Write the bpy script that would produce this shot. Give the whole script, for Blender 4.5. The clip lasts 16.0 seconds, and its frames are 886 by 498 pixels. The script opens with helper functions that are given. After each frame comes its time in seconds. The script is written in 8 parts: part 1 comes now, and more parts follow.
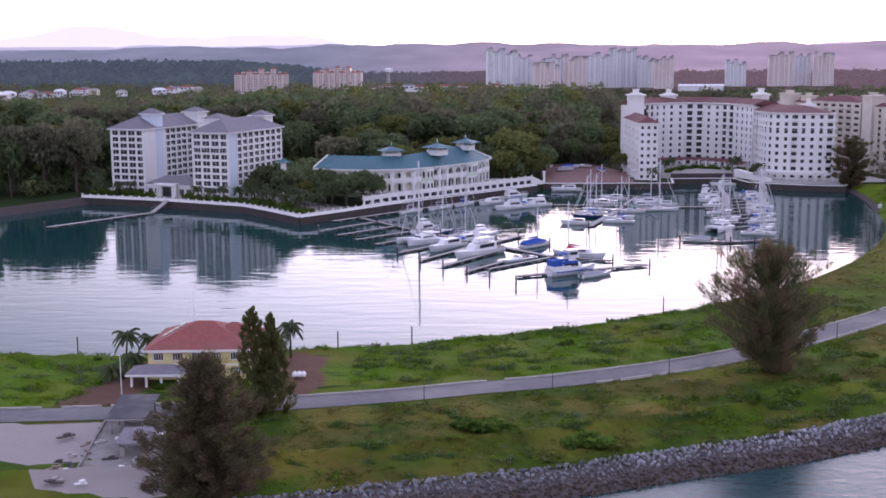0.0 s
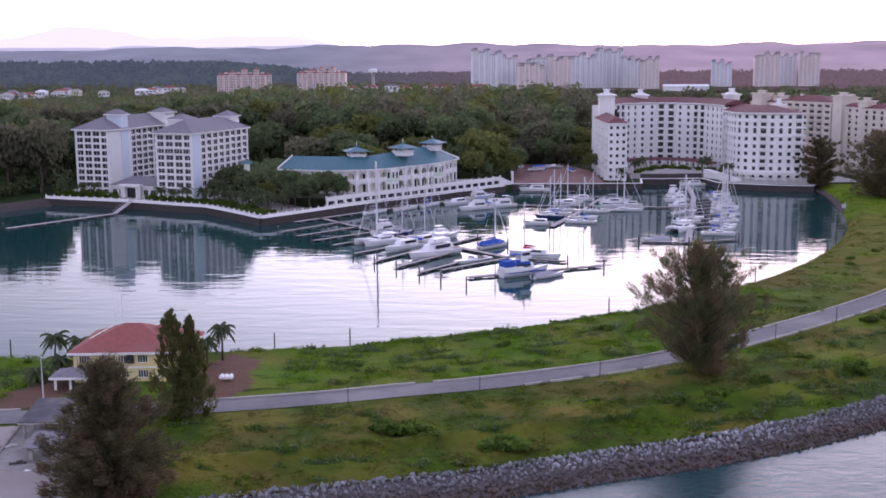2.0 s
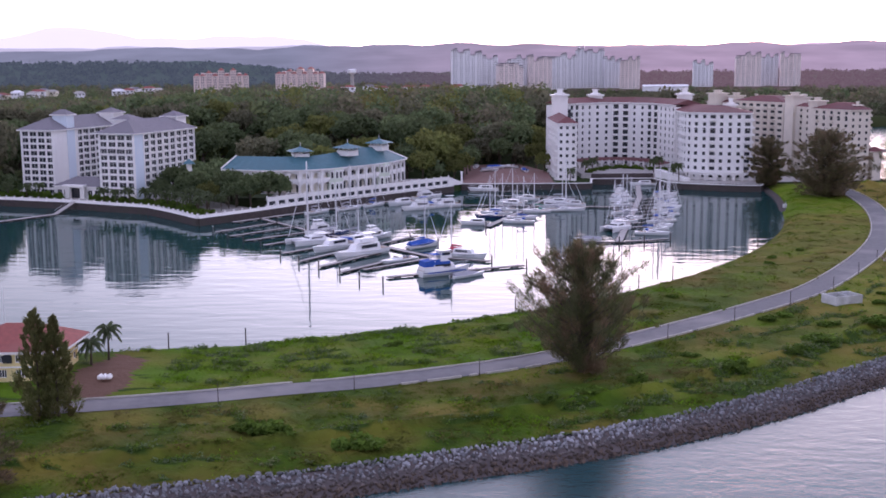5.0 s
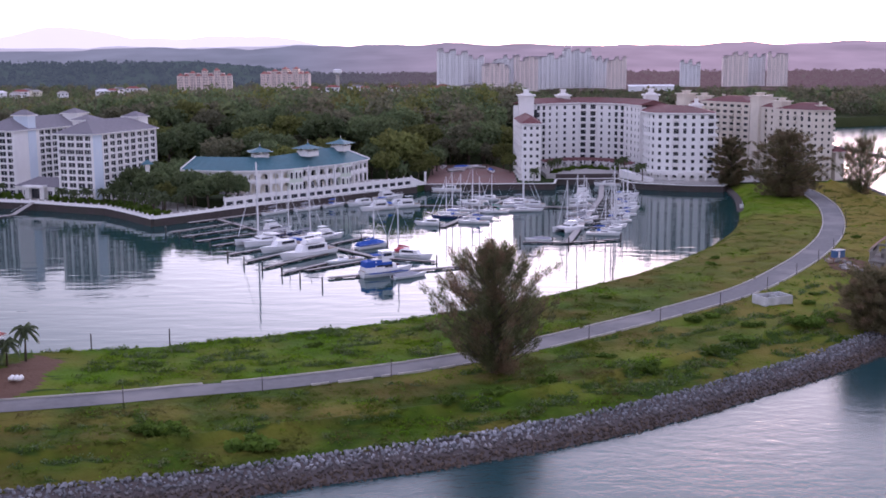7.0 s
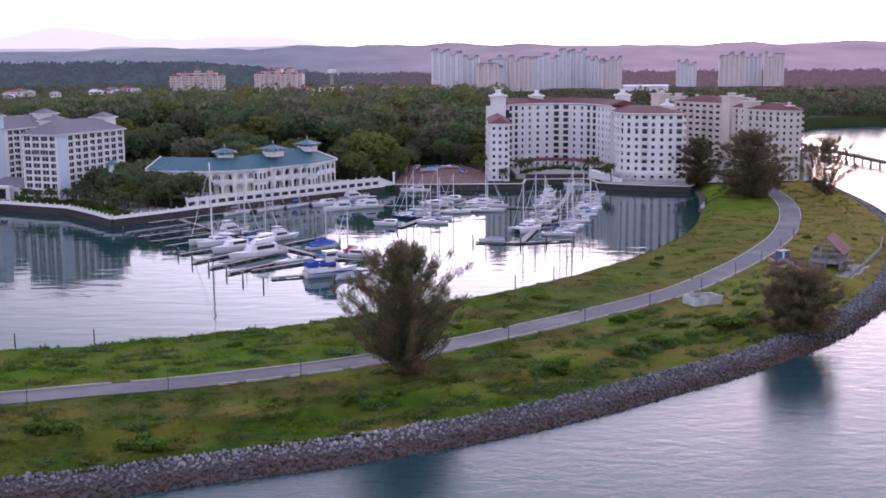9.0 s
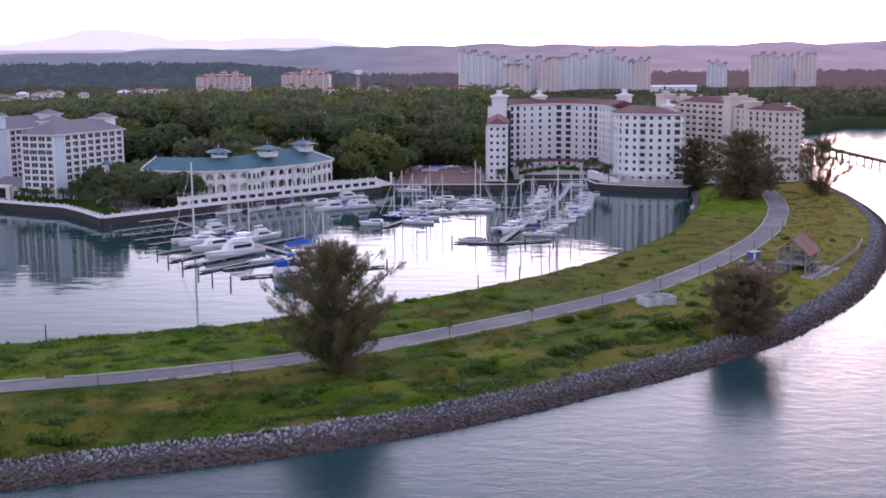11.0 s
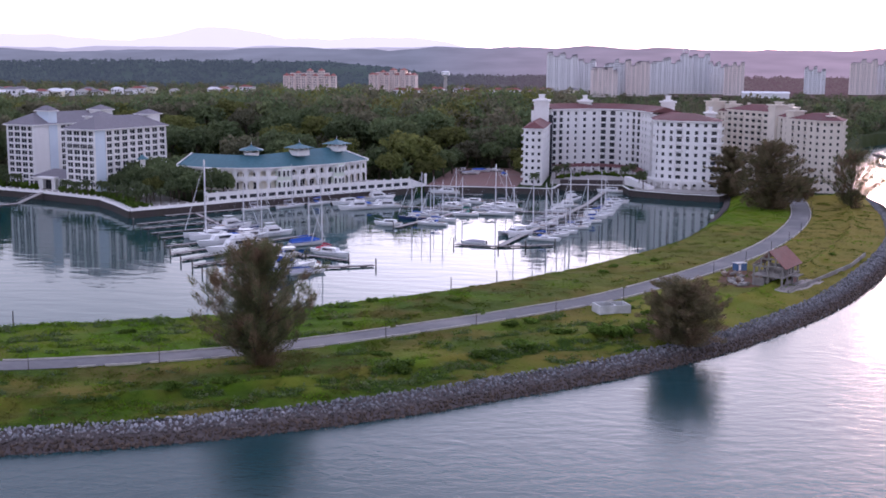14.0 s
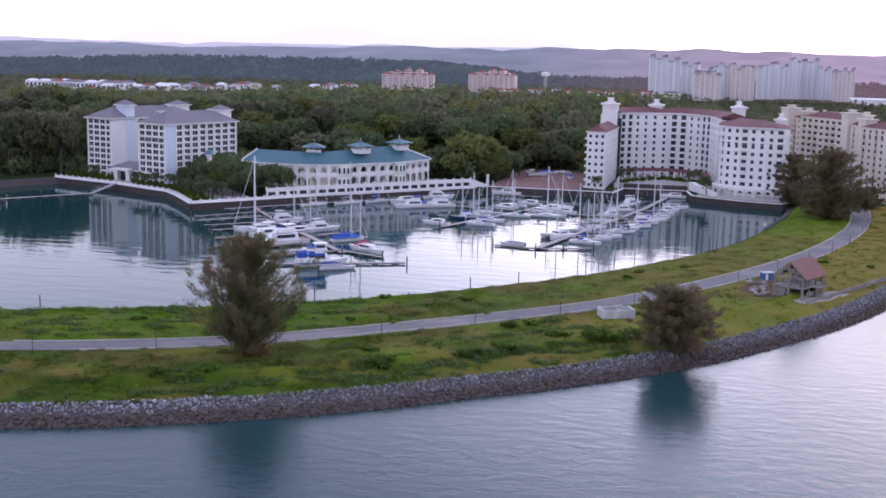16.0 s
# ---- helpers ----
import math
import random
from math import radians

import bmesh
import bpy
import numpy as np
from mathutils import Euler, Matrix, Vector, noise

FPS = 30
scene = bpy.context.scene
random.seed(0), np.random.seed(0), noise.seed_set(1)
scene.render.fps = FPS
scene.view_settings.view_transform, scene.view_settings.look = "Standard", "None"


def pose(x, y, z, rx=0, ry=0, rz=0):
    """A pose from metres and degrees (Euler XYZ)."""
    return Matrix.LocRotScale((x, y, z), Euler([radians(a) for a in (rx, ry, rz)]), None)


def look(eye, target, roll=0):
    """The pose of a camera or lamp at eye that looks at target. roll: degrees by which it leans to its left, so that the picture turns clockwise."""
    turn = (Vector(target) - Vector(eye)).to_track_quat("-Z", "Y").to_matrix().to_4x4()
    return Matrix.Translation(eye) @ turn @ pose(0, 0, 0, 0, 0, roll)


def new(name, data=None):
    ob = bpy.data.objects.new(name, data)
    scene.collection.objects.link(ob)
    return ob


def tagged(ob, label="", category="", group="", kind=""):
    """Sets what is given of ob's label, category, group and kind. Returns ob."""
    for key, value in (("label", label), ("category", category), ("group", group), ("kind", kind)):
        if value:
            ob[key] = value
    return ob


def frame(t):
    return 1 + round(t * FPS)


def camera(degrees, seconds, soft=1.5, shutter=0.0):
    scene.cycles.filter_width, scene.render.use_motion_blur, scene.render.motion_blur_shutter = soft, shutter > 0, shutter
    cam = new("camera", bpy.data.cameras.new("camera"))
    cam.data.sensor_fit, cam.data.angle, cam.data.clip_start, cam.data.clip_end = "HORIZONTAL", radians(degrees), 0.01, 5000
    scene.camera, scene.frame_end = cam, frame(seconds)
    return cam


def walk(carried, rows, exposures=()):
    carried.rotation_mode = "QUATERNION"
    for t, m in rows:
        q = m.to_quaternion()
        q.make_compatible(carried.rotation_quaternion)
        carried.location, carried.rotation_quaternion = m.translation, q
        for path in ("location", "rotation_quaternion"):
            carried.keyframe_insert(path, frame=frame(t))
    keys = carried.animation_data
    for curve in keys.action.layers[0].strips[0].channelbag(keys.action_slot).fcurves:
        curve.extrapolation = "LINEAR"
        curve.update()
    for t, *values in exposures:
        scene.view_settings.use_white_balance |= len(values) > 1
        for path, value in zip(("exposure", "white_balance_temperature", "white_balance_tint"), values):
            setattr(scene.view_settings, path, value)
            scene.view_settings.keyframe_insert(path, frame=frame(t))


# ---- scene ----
EXPO = 0.26
cam = camera(41.86, 16.0, soft=1.7)

# seconds, place, then heading, tilt and lean in degrees
PATH = (
    (0.0, -0.00, 0.00, 62.00, 0.166, -9.382, -0.267),
    (0.5, 2.77, 0.26, 61.99, 0.089, -9.369, -0.341),
    (1.0, 5.72, 0.56, 62.22, 0.004, -9.385, -0.340),
    (1.5, 8.91, 1.25, 61.94, -0.065, -9.367, -0.330),
    (2.0, 12.04, 1.76, 61.77, -0.148, -9.359, -0.313),
    (2.5, 15.43, 1.98, 61.67, -0.198, -9.354, -0.313),
    (3.0, 18.92, 2.43, 61.49, -0.253, -9.341, -0.323),
    (3.5, 22.37, 2.55, 61.34, -0.304, -9.334, -0.317),
    (4.0, 26.00, 2.27, 61.32, -0.342, -9.330, -0.318),
    (6.5, 45.42, 1.18, 61.69, -0.487, -9.351, -0.357),
    (7.0, 49.52, 1.26, 61.61, -0.531, -9.344, -0.351),
    (7.5, 54.00, 1.11, 61.59, -0.557, -9.342, -0.388),
    (8.0, 58.49, 0.81, 61.65, -0.589, -9.347, -0.384),
    (8.5, 63.15, 0.38, 61.68, -0.511, -9.346, -0.396),
    (9.0, 67.93, 0.09, 61.77, -0.160, -9.346, -0.386),
    (11.5, 94.80, -1.59, 61.61, 3.314, -9.276, -0.140),
    (12.0, 100.85, -1.96, 61.61, 5.215, -9.258, 0.400),
    (12.5, 106.90, -2.26, 61.86, 6.304, -9.270, 0.379),
    (13.0, 113.04, -2.40, 62.07, 6.691, -9.250, 0.353),
    (13.5, 119.15, -2.72, 62.47, 6.897, -9.253, 0.357),
    (14.0, 125.57, -3.07, 62.68, 7.301, -9.253, 0.406),
    (14.5, 131.79, -2.82, 62.91, 8.087, -9.265, 0.393),
    (15.0, 138.44, -3.15, 63.25, 9.430, -9.291, 0.701),
    (15.5, 144.88, -3.21, 63.54, 11.038, -9.321, 0.650),
    (16.0, 151.52, -3.42, 63.89, 12.960, -9.354, 1.257),
)
walk(cam, [(t, pose(x, y, z, 90 + tilt, 0, turn) @ pose(0, 0, 0, 0, 0, lean)) for t, x, y, z, turn, tilt, lean in PATH], [(0, EXPO, 5850, 34), (9, EXPO - 0.03, 5850, 34), (12, EXPO - 0.08, 5810, 32), (14, EXPO - 0.04, 5775, 30), (16, EXPO + 0.1, 5750, 29)])

# ---- light: the sun has just reached the hills, a bright pale evening sky does the rest ----
SUN_AZ = radians(15.0)      # from +y towards +x
SUN_EL = radians(2.5)
world = bpy.data.worlds.new("evening_sky")
scene.world = world
world.use_nodes = True
wn, wl = world.node_tree.nodes, world.node_tree.links
wn.clear()
w_out = wn.new("ShaderNodeOutputWorld")
w_sky = wn.new("ShaderNodeTexSky")
w_sky.sky_type, w_sky.sun_disc = "NISHITA", False
w_sky.sun_elevation, w_sky.sun_rotation = SUN_EL, SUN_AZ
w_sky.air_density, w_sky.dust_density, w_sky.ozone_density = 1.0, 1.5, 2.0
w_bg = wn.new("ShaderNodeBackground")
w_bg.inputs["Strength"].default_value = 0.15
wl.new(w_sky.outputs["Color"], w_bg.inputs["Color"])
# high thin cloud that scatters the last light: pale pink low down, soft violet-blue overhead
w_tc = wn.new("ShaderNodeTexCoord")
w_sep = wn.new("ShaderNodeSeparateXYZ")
w_ramp = wn.new("ShaderNodeValToRGB")
cr = w_ramp.color_ramp
cr.elements[0].position, cr.elements[0].color = 0.0, (1.0, 0.88, 0.93, 1)
cr.elements[1].position, cr.elements[1].color = 1.0, (0.54, 0.55, 0.63, 1)
e = cr.elements.new(0.05); e.color = (1.0, 0.91, 0.95, 1)
e = cr.elements.new(0.12); e.color = (0.85, 0.825, 0.86, 1)
e = cr.elements.new(0.24); e.color = (0.68, 0.685, 0.72, 1)
e = cr.elements.new(0.42); e.color = (0.56, 0.57, 0.63, 1)
w_cloud = wn.new("ShaderNodeBackground")
# brighter towards the sunset, dimmer behind and overhead
w_dot = wn.new("ShaderNodeVectorMath")
w_dot.operation = "DOT_PRODUCT"
w_dot.inputs[1].default_value = (math.sin(SUN_AZ), math.cos(SUN_AZ), 0)
w_glow = wn.new("ShaderNodeMapRange")
w_glow.interpolation_type = "SMOOTHSTEP"
w_glow.inputs[1].default_value, w_glow.inputs[2].default_value = 0.76, 1.0
w_glow.inputs[3].default_value, w_glow.inputs[4].default_value = 1.16, 3.5
wl.new(w_tc.outputs["Generated"], w_dot.inputs[0])
wl.new(w_dot.outputs["Value"], w_glow.inputs[0])
wl.new(w_glow.outputs[0], w_cloud.inputs["Strength"])
w_add = wn.new("ShaderNodeAddShader")
wl.new(w_tc.outputs["Generated"], w_sep.inputs[0])
wl.new(w_sep.outputs["Z"], w_ramp.inputs["Fac"])
wl.new(w_ramp.outputs["Color"], w_cloud.inputs["Color"])
wl.new(w_bg.outputs[0], w_add.inputs[0])
wl.new(w_cloud.outputs[0], w_add.inputs[1])
wl.new(w_add.outputs[0], w_out.inputs["Surface"])

sun_data = bpy.data.lights.new("sun", "SUN")
sun_data.energy, sun_data.angle, sun_data.color = 0.6, radians(10), (1.0, 0.62, 0.45)
sun = new("sun", sun_data)
sun_way = Vector((math.sin(SUN_AZ) * math.cos(SUN_EL), math.cos(SUN_AZ) * math.cos(SUN_EL), math.sin(SUN_EL)))
sun.matrix_world = look(sun_way * 900, (0, 0, 0))

# ---- materials ----
def mat(name, c1, c2=None, scale=1.0, rough=0.8, bump=0.0, bump_scale=None, metal=0.0, c3=None, big=0.08, vary=0.0, spec=0.5):
    """A surface of two colours mixed by fine grain, with a third in broad patches; vary: difference from piece to piece."""
    m = bpy.data.materials.new(name)
    m.use_nodes = True
    n, l = m.node_tree.nodes, m.node_tree.links
    b = n["Principled BSDF"]
    b.inputs["Roughness"].default_value, b.inputs["Metallic"].default_value = rough, metal
    b.inputs["Specular IOR Level"].default_value = spec
    tc = n.new("ShaderNodeTexCoord")
    fine = n.new("ShaderNodeTexNoise")
    fine.inputs["Scale"].default_value, fine.inputs["Detail"].default_value = scale, 5
    l.new(tc.outputs["Object"], fine.inputs["Vector"])
    c2 = c2 or tuple(c * 0.82 for c in c1)
    mix = n.new("ShaderNodeMixRGB")
    ramp = n.new("ShaderNodeMapRange")
    ramp.inputs[1].default_value, ramp.inputs[2].default_value = 0.3, 0.7
    l.new(fine.outputs["Fac"], ramp.inputs[0])
    l.new(ramp.outputs[0], mix.inputs["Fac"])
    mix.inputs["Color1"].default_value, mix.inputs["Color2"].default_value = (*c1, 1), (*c2, 1)
    last = mix.outputs[0]
    if c3:
        broad = n.new("ShaderNodeTexNoise")
        broad.inputs["Scale"].default_value, broad.inputs["Detail"].default_value = big, 4
        l.new(tc.outputs["Object"], broad.inputs["Vector"])
        r2 = n.new("ShaderNodeMapRange")
        r2.inputs[1].default_value, r2.inputs[2].default_value = 0.45, 0.65
        l.new(broad.outputs["Fac"], r2.inputs[0])
        mix2 = n.new("ShaderNodeMixRGB")
        l.new(r2.outputs[0], mix2.inputs["Fac"])
        l.new(last, mix2.inputs["Color1"])
        mix2.inputs["Color2"].default_value = (*c3, 1)
        last = mix2.outputs[0]
    if vary:
        oi, geo = n.new("ShaderNodeObjectInfo"), n.new("ShaderNodeNewGeometry")
        fr = n.new("ShaderNodeMix")
        fr.inputs["Factor"].default_value = 0.5
        l.new(oi.outputs["Random"], fr.inputs["A"])
        l.new(geo.outputs["Random Per Island"], fr.inputs["B"])
        mr = n.new("ShaderNodeMapRange")
        mr.clamp = False
        mr.inputs[3].default_value, mr.inputs[4].default_value = 1 - 1.5 * vary, 1 + 1.5 * vary
        l.new(fr.outputs[0], mr.inputs[0])
        hsv = n.new("ShaderNodeHueSaturation")
        l.new(mr.outputs[0], hsv.inputs["Value"])
        l.new(last, hsv.inputs["Color"])
        last = hsv.outputs[0]
    l.new(last, b.inputs["Base Color"])
    if bump:
        nb = n.new("ShaderNodeTexNoise")
        nb.inputs["Scale"].default_value, nb.inputs["Detail"].default_value = bump_scale or scale * 2, 6
        l.new(tc.outputs["Object"], nb.inputs["Vector"])
        bp = n.new("ShaderNodeBump")
        bp.inputs["Strength"].default_value, bp.inputs["Distance"].default_value = 1.0, bump
        l.new(nb.outputs["Fac"], bp.inputs["Height"])
        l.new(bp.outputs[0], b.inputs["Normal"])
    return m


def water_mat(name, deep, w1, h1, w2, h2, rough, spec, longer, way):
    """Sea water: dark teal body, mirror surface, long swell and short ripples stretched across the wind."""
    m = bpy.data.materials.new(name)
    m.use_nodes = True
    n, l = m.node_tree.nodes, m.node_tree.links
    b = n["Principled BSDF"]
    b.inputs["Base Color"].default_value = (*deep, 1)
    b.inputs["Roughness"].default_value, b.inputs["IOR"].default_value = rough, 1.33
    b.inputs["Specular IOR Level"].default_value = spec
    tc = n.new("ShaderNodeTexCoord")
    normal = None
    for size, height, stretch in ((w1, h1, longer), (w2, h2, longer * 0.85)):
        mp = n.new("ShaderNodeMapping")
        mp.inputs["Scale"].default_value = (1 / (size * stretch), 1 / size, 1)
        mp.inputs["Rotation"].default_value = (0, 0, way if size == w1 else way - 0.5)
        l.new(tc.outputs["Object"], mp.inputs["Vector"])
        nz = n.new("ShaderNodeTexNoise")
        nz.inputs["Scale"].default_value, nz.inputs["Detail"].default_value, nz.inputs["Distortion"].default_value = 1.0, 3, 0.4
        l.new(mp.outputs[0], nz.inputs["Vector"])
        bp = n.new("ShaderNodeBump")
        bp.inputs["Strength"].default_value, bp.inputs["Distance"].default_value = 1.0, height
        l.new(nz.outputs["Fac"], bp.inputs["Height"])
        if normal:
            l.new(normal, bp.inputs["Normal"])
        normal = bp.outputs[0]
    l.new(normal, b.inputs["Normal"])
    return m


SEA = water_mat("sea_water", (0.016, 0.05, 0.055), 2.6, 0.075, 0.8, 0.026, 0.2, 0.33, 1.7, -0.45)
BASIN = water_mat("basin_water", (0.010, 0.048, 0.050), 5.0, 0.085, 1.6, 0.010, 0.015, 0.27, 3.0, 0.35)
GRASS = mat("grass", (0.054, 0.096, 0.006), (0.023, 0.048, 0.004), 0.3, 0.95, 0.3, 1.2, c3=(0.105, 0.082, 0.018), big=0.06, spec=0.1)
def lush_patches(m, colour):
    """Fresh growth where the ground's own mask says so."""
    n, l = m.node_tree.nodes, m.node_tree.links
    b = n["Principled BSDF"]
    src = b.inputs["Base Color"].links[0].from_socket
    at, nz, mul, mx = n.new("ShaderNodeAttribute"), n.new("ShaderNodeTexNoise"), n.new("ShaderNodeMath"), n.new("ShaderNodeMixRGB")
    at.attribute_name = "lush"
    nz.inputs["Scale"].default_value, nz.inputs["Detail"].default_value = 0.45, 5
    mr = n.new("ShaderNodeMapRange")
    mr.inputs[1].default_value, mr.inputs[2].default_value = 0.3, 0.62
    l.new(nz.outputs["Fac"], mr.inputs[0])
    mul.operation = "MULTIPLY"
    l.new(at.outputs["Fac"], mul.inputs[0])
    l.new(mr.outputs[0], mul.inputs[1])
    l.new(mul.outputs[0], mx.inputs["Fac"])
    l.new(src, mx.inputs["Color1"])
    mx.inputs["Color2"].default_value = (*colour, 1)
    # dry straw-coloured growth
    dr, mul2, mx2 = n.new("ShaderNodeAttribute"), n.new("ShaderNodeMath"), n.new("ShaderNodeMixRGB")
    dr.attribute_name = "dry"
    mul2.operation = "MULTIPLY"
    l.new(dr.outputs["Fac"], mul2.inputs[0])
    mr_d = n.new("ShaderNodeMapRange")
    mr_d.inputs[1].default_value, mr_d.inputs[2].default_value, mr_d.inputs[3].default_value = 0.25, 0.55, 0.25
    l.new(nz.outputs["Fac"], mr_d.inputs[0])
    l.new(mr_d.outputs[0], mul2.inputs[1])
    l.new(mul2.outputs[0], mx2.inputs["Fac"])
    l.new(mx.outputs[0], mx2.inputs["Color1"])
    mx2.inputs["Color2"].default_value = (0.235, 0.185, 0.036, 1)
    last = mx2.outputs[0]
    # dense dark scrub, ragged at its edges
    sc, ad0, st0, mx0 = n.new("ShaderNodeAttribute"), n.new("ShaderNodeMath"), n.new("ShaderNodeMapRange"), n.new("ShaderNodeMixRGB")
    sc.attribute_name = "scrub"
    ad0.operation = "ADD"
    l.new(sc.outputs["Fac"], ad0.inputs[0])
    l.new(nz.outputs["Fac"], ad0.inputs[1])
    st0.inputs[1].default_value, st0.inputs[2].default_value = 0.7, 1.15
    l.new(ad0.outputs[0], st0.inputs[0])
    l.new(st0.outputs[0], mx0.inputs["Fac"])
    l.new(last, mx0.inputs["Color1"])
    mx0.inputs["Color2"].default_value = (0.03, 0.058, 0.008, 1)
    last = mx0.outputs[0]
    # bare red earth and pale gravel, with ragged edges
    for key, c_a, c_b in (("earth", (0.15, 0.085, 0.06, 1), (0.095, 0.06, 0.045, 1)), ("gravel", (0.38, 0.345, 0.33, 1), (0.24, 0.215, 0.195, 1))):
        at2, nz2, ad, st, body, mx3 = (n.new("ShaderNode" + k) for k in ("Attribute", "TexNoise", "Math", "MapRange", "MixRGB", "MixRGB"))
        at2.attribute_name = key
        nz2.inputs["Scale"].default_value, nz2.inputs["Detail"].default_value = 0.7, 6
        ad.operation = "ADD"
        l.new(at2.outputs["Fac"], ad.inputs[0])
        l.new(nz2.outputs["Fac"], ad.inputs[1])
        st.inputs[1].default_value, st.inputs[2].default_value = 0.93, 1.07
        l.new(ad.outputs[0], st.inputs[0])
        body.inputs["Color1"].default_value, body.inputs["Color2"].default_value = c_a, c_b
        l.new(mr.outputs[0], body.inputs["Fac"])
        l.new(st.outputs[0], mx3.inputs["Fac"])
        l.new(last, mx3.inputs["Color1"])
        l.new(body.outputs[0], mx3.inputs["Color2"])
        last = mx3.outputs[0]
    l.new(last, b.inputs["Base Color"])


lush_patches(GRASS, (0.125, 0.25, 0.004))
LAND = mat("woodland_floor", (0.035, 0.055, 0.018), (0.02, 0.035, 0.012), 0.06, 0.95, 3.0, 0.05, c3=(0.05, 0.06, 0.025), big=0.004, spec=0.05)
ASPHALT = mat("asphalt", (0.15, 0.147, 0.155), (0.115, 0.113, 0.12), 0.6, 0.9, 0.01, 8, c3=(0.2, 0.19, 0.19), big=0.08)
CONCRETE = mat("concrete", (0.42, 0.40, 0.38), (0.3, 0.29, 0.28), 0.9, 0.85, 0.02, 3, c3=(0.36, 0.33, 0.3), big=0.15)
TANKWALL = mat("weathered_white_concrete", (0.56, 0.57, 0.58), (0.44, 0.45, 0.46), 0.7, 0.85, 0.01, 4, c3=(0.36, 0.36, 0.35), big=0.3)
CABIN = mat("dull_blue_paint", (0.05, 0.12, 0.27), (0.04, 0.10, 0.22), 0.8, 0.6, c3=(0.08, 0.14, 0.25), big=0.4)
KERB = mat("kerb_concrete", (0.47, 0.44, 0.40), (0.34, 0.32, 0.29), 0.8, 0.85, 0.01, 4)
APRON = mat("stained_concrete", (0.27, 0.255, 0.24), (0.19, 0.18, 0.17), 0.6, 0.9, 0.02, 3, c3=(0.16, 0.145, 0.13), big=0.2)
SHEET = mat("grey_sheet_roof", (0.065, 0.065, 0.08), (0.045, 0.045, 0.055), 0.6, 0.85, 0.02, 3, c3=(0.12, 0.11, 0.115), big=0.2)
QUAY = mat("quay_stone", (0.07, 0.052, 0.05), (0.042, 0.034, 0.033), 0.7, 0.9, 0.08, 1.5, c3=(0.055, 0.046, 0.04), big=0.2)
WHITE = mat("white_paint", (0.80, 0.79, 0.78), (0.72, 0.71, 0.7), 0.25, 0.7, c3=(0.76, 0.75, 0.73), big=0.06)
BLUEWALL = mat("pale_blue_paint", (0.62, 0.70, 0.78), (0.56, 0.64, 0.72), 0.2, 0.7, c3=(0.6, 0.68, 0.75), big=0.05)
CREAM = mat("cream_paint", (0.72, 0.68, 0.56), (0.64, 0.6, 0.5), 0.25, 0.75, c3=(0.66, 0.62, 0.52), big=0.06)
BEIGE = mat("beige_paint", (0.66, 0.60, 0.52), (0.58, 0.53, 0.46), 0.25, 0.75, c3=(0.6, 0.55, 0.48), big=0.05)
PINKWALL = mat("pale_pink_paint", (0.74, 0.62, 0.58), (0.66, 0.55, 0.52), 0.1, 0.8, c3=(0.7, 0.6, 0.56), big=0.03)
YELLOW = mat("yellow_paint", (0.74, 0.64, 0.34), (0.68, 0.58, 0.31), 0.4, 0.75, c3=(0.66, 0.54, 0.24), big=0.1)
GREYROOF = mat("grey_roof_tile", (0.20, 0.185, 0.21), (0.15, 0.14, 0.16), 0.8, 0.8, 0.05, 2.5, c3=(0.17, 0.16, 0.18), big=0.08)
TEALROOF = mat("teal_roof", (0.055, 0.155, 0.19), (0.04, 0.12, 0.15), 0.6, 0.55, 0.03, 2.0, c3=(0.05, 0.13, 0.16), big=0.08)
REDROOF = mat("red_roof_tile", (0.30, 0.085, 0.07), (0.22, 0.065, 0.055), 0.9, 0.8, 0.05, 2.5, c3=(0.26, 0.09, 0.075), big=0.15)
OLDTILE = mat("faded_roof_tile", (0.235, 0.105, 0.09), (0.17, 0.08, 0.07), 0.9, 0.85, 0.05, 2.5, c3=(0.20, 0.12, 0.105), big=0.2)
MAROON = mat("maroon_roof_tile", (0.16, 0.05, 0.052), (0.115, 0.04, 0.042), 0.8, 0.8, 0.05, 2.5, c3=(0.13, 0.055, 0.055), big=0.08)
TINTWALL = mat("pale_green_paint", (0.62, 0.68, 0.58), (0.55, 0.61, 0.52), 0.3, 0.75, c3=(0.58, 0.63, 0.54), big=0.08)
GLASS = mat("dark_window_glass", (0.035, 0.04, 0.05), (0.02, 0.024, 0.03), 0.3, 0.22)
BARK = mat("bark", (0.10, 0.075, 0.055), (0.06, 0.045, 0.035), 3, 0.95, 0.03, 6)
NEEDLE = mat("casuarina_foliage", (0.13, 0.14, 0.066), (0.085, 0.096, 0.045), 0.5, 0.9, c3=(0.195, 0.13, 0.082), big=0.22, vary=0.4, spec=0.15)
NEEDLE2 = mat("dry_casuarina_foliage", (0.21, 0.185, 0.10), (0.14, 0.13, 0.068), 0.5, 0.9, c3=(0.25, 0.18, 0.115), big=0.22, vary=0.4, spec=0.15)
SPIRE = mat("conifer_foliage", (0.165, 0.175, 0.065), (0.11, 0.12, 0.046), 0.6, 0.9, c3=(0.13, 0.12, 0.045), big=0.3, vary=0.3, spec=0.15)
LEAF = mat("broad_leaf", (0.135, 0.18, 0.08), (0.09, 0.127, 0.064), 0.3, 0.85, c3=(0.155, 0.175, 0.075), big=0.05, vary=0.35, spec=0.2)
LEAF2 = mat("dull_leaf", (0.16, 0.16, 0.095), (0.115, 0.12, 0.075), 0.3, 0.85, c3=(0.175, 0.155, 0.10), big=0.05, vary=0.35, spec=0.2)
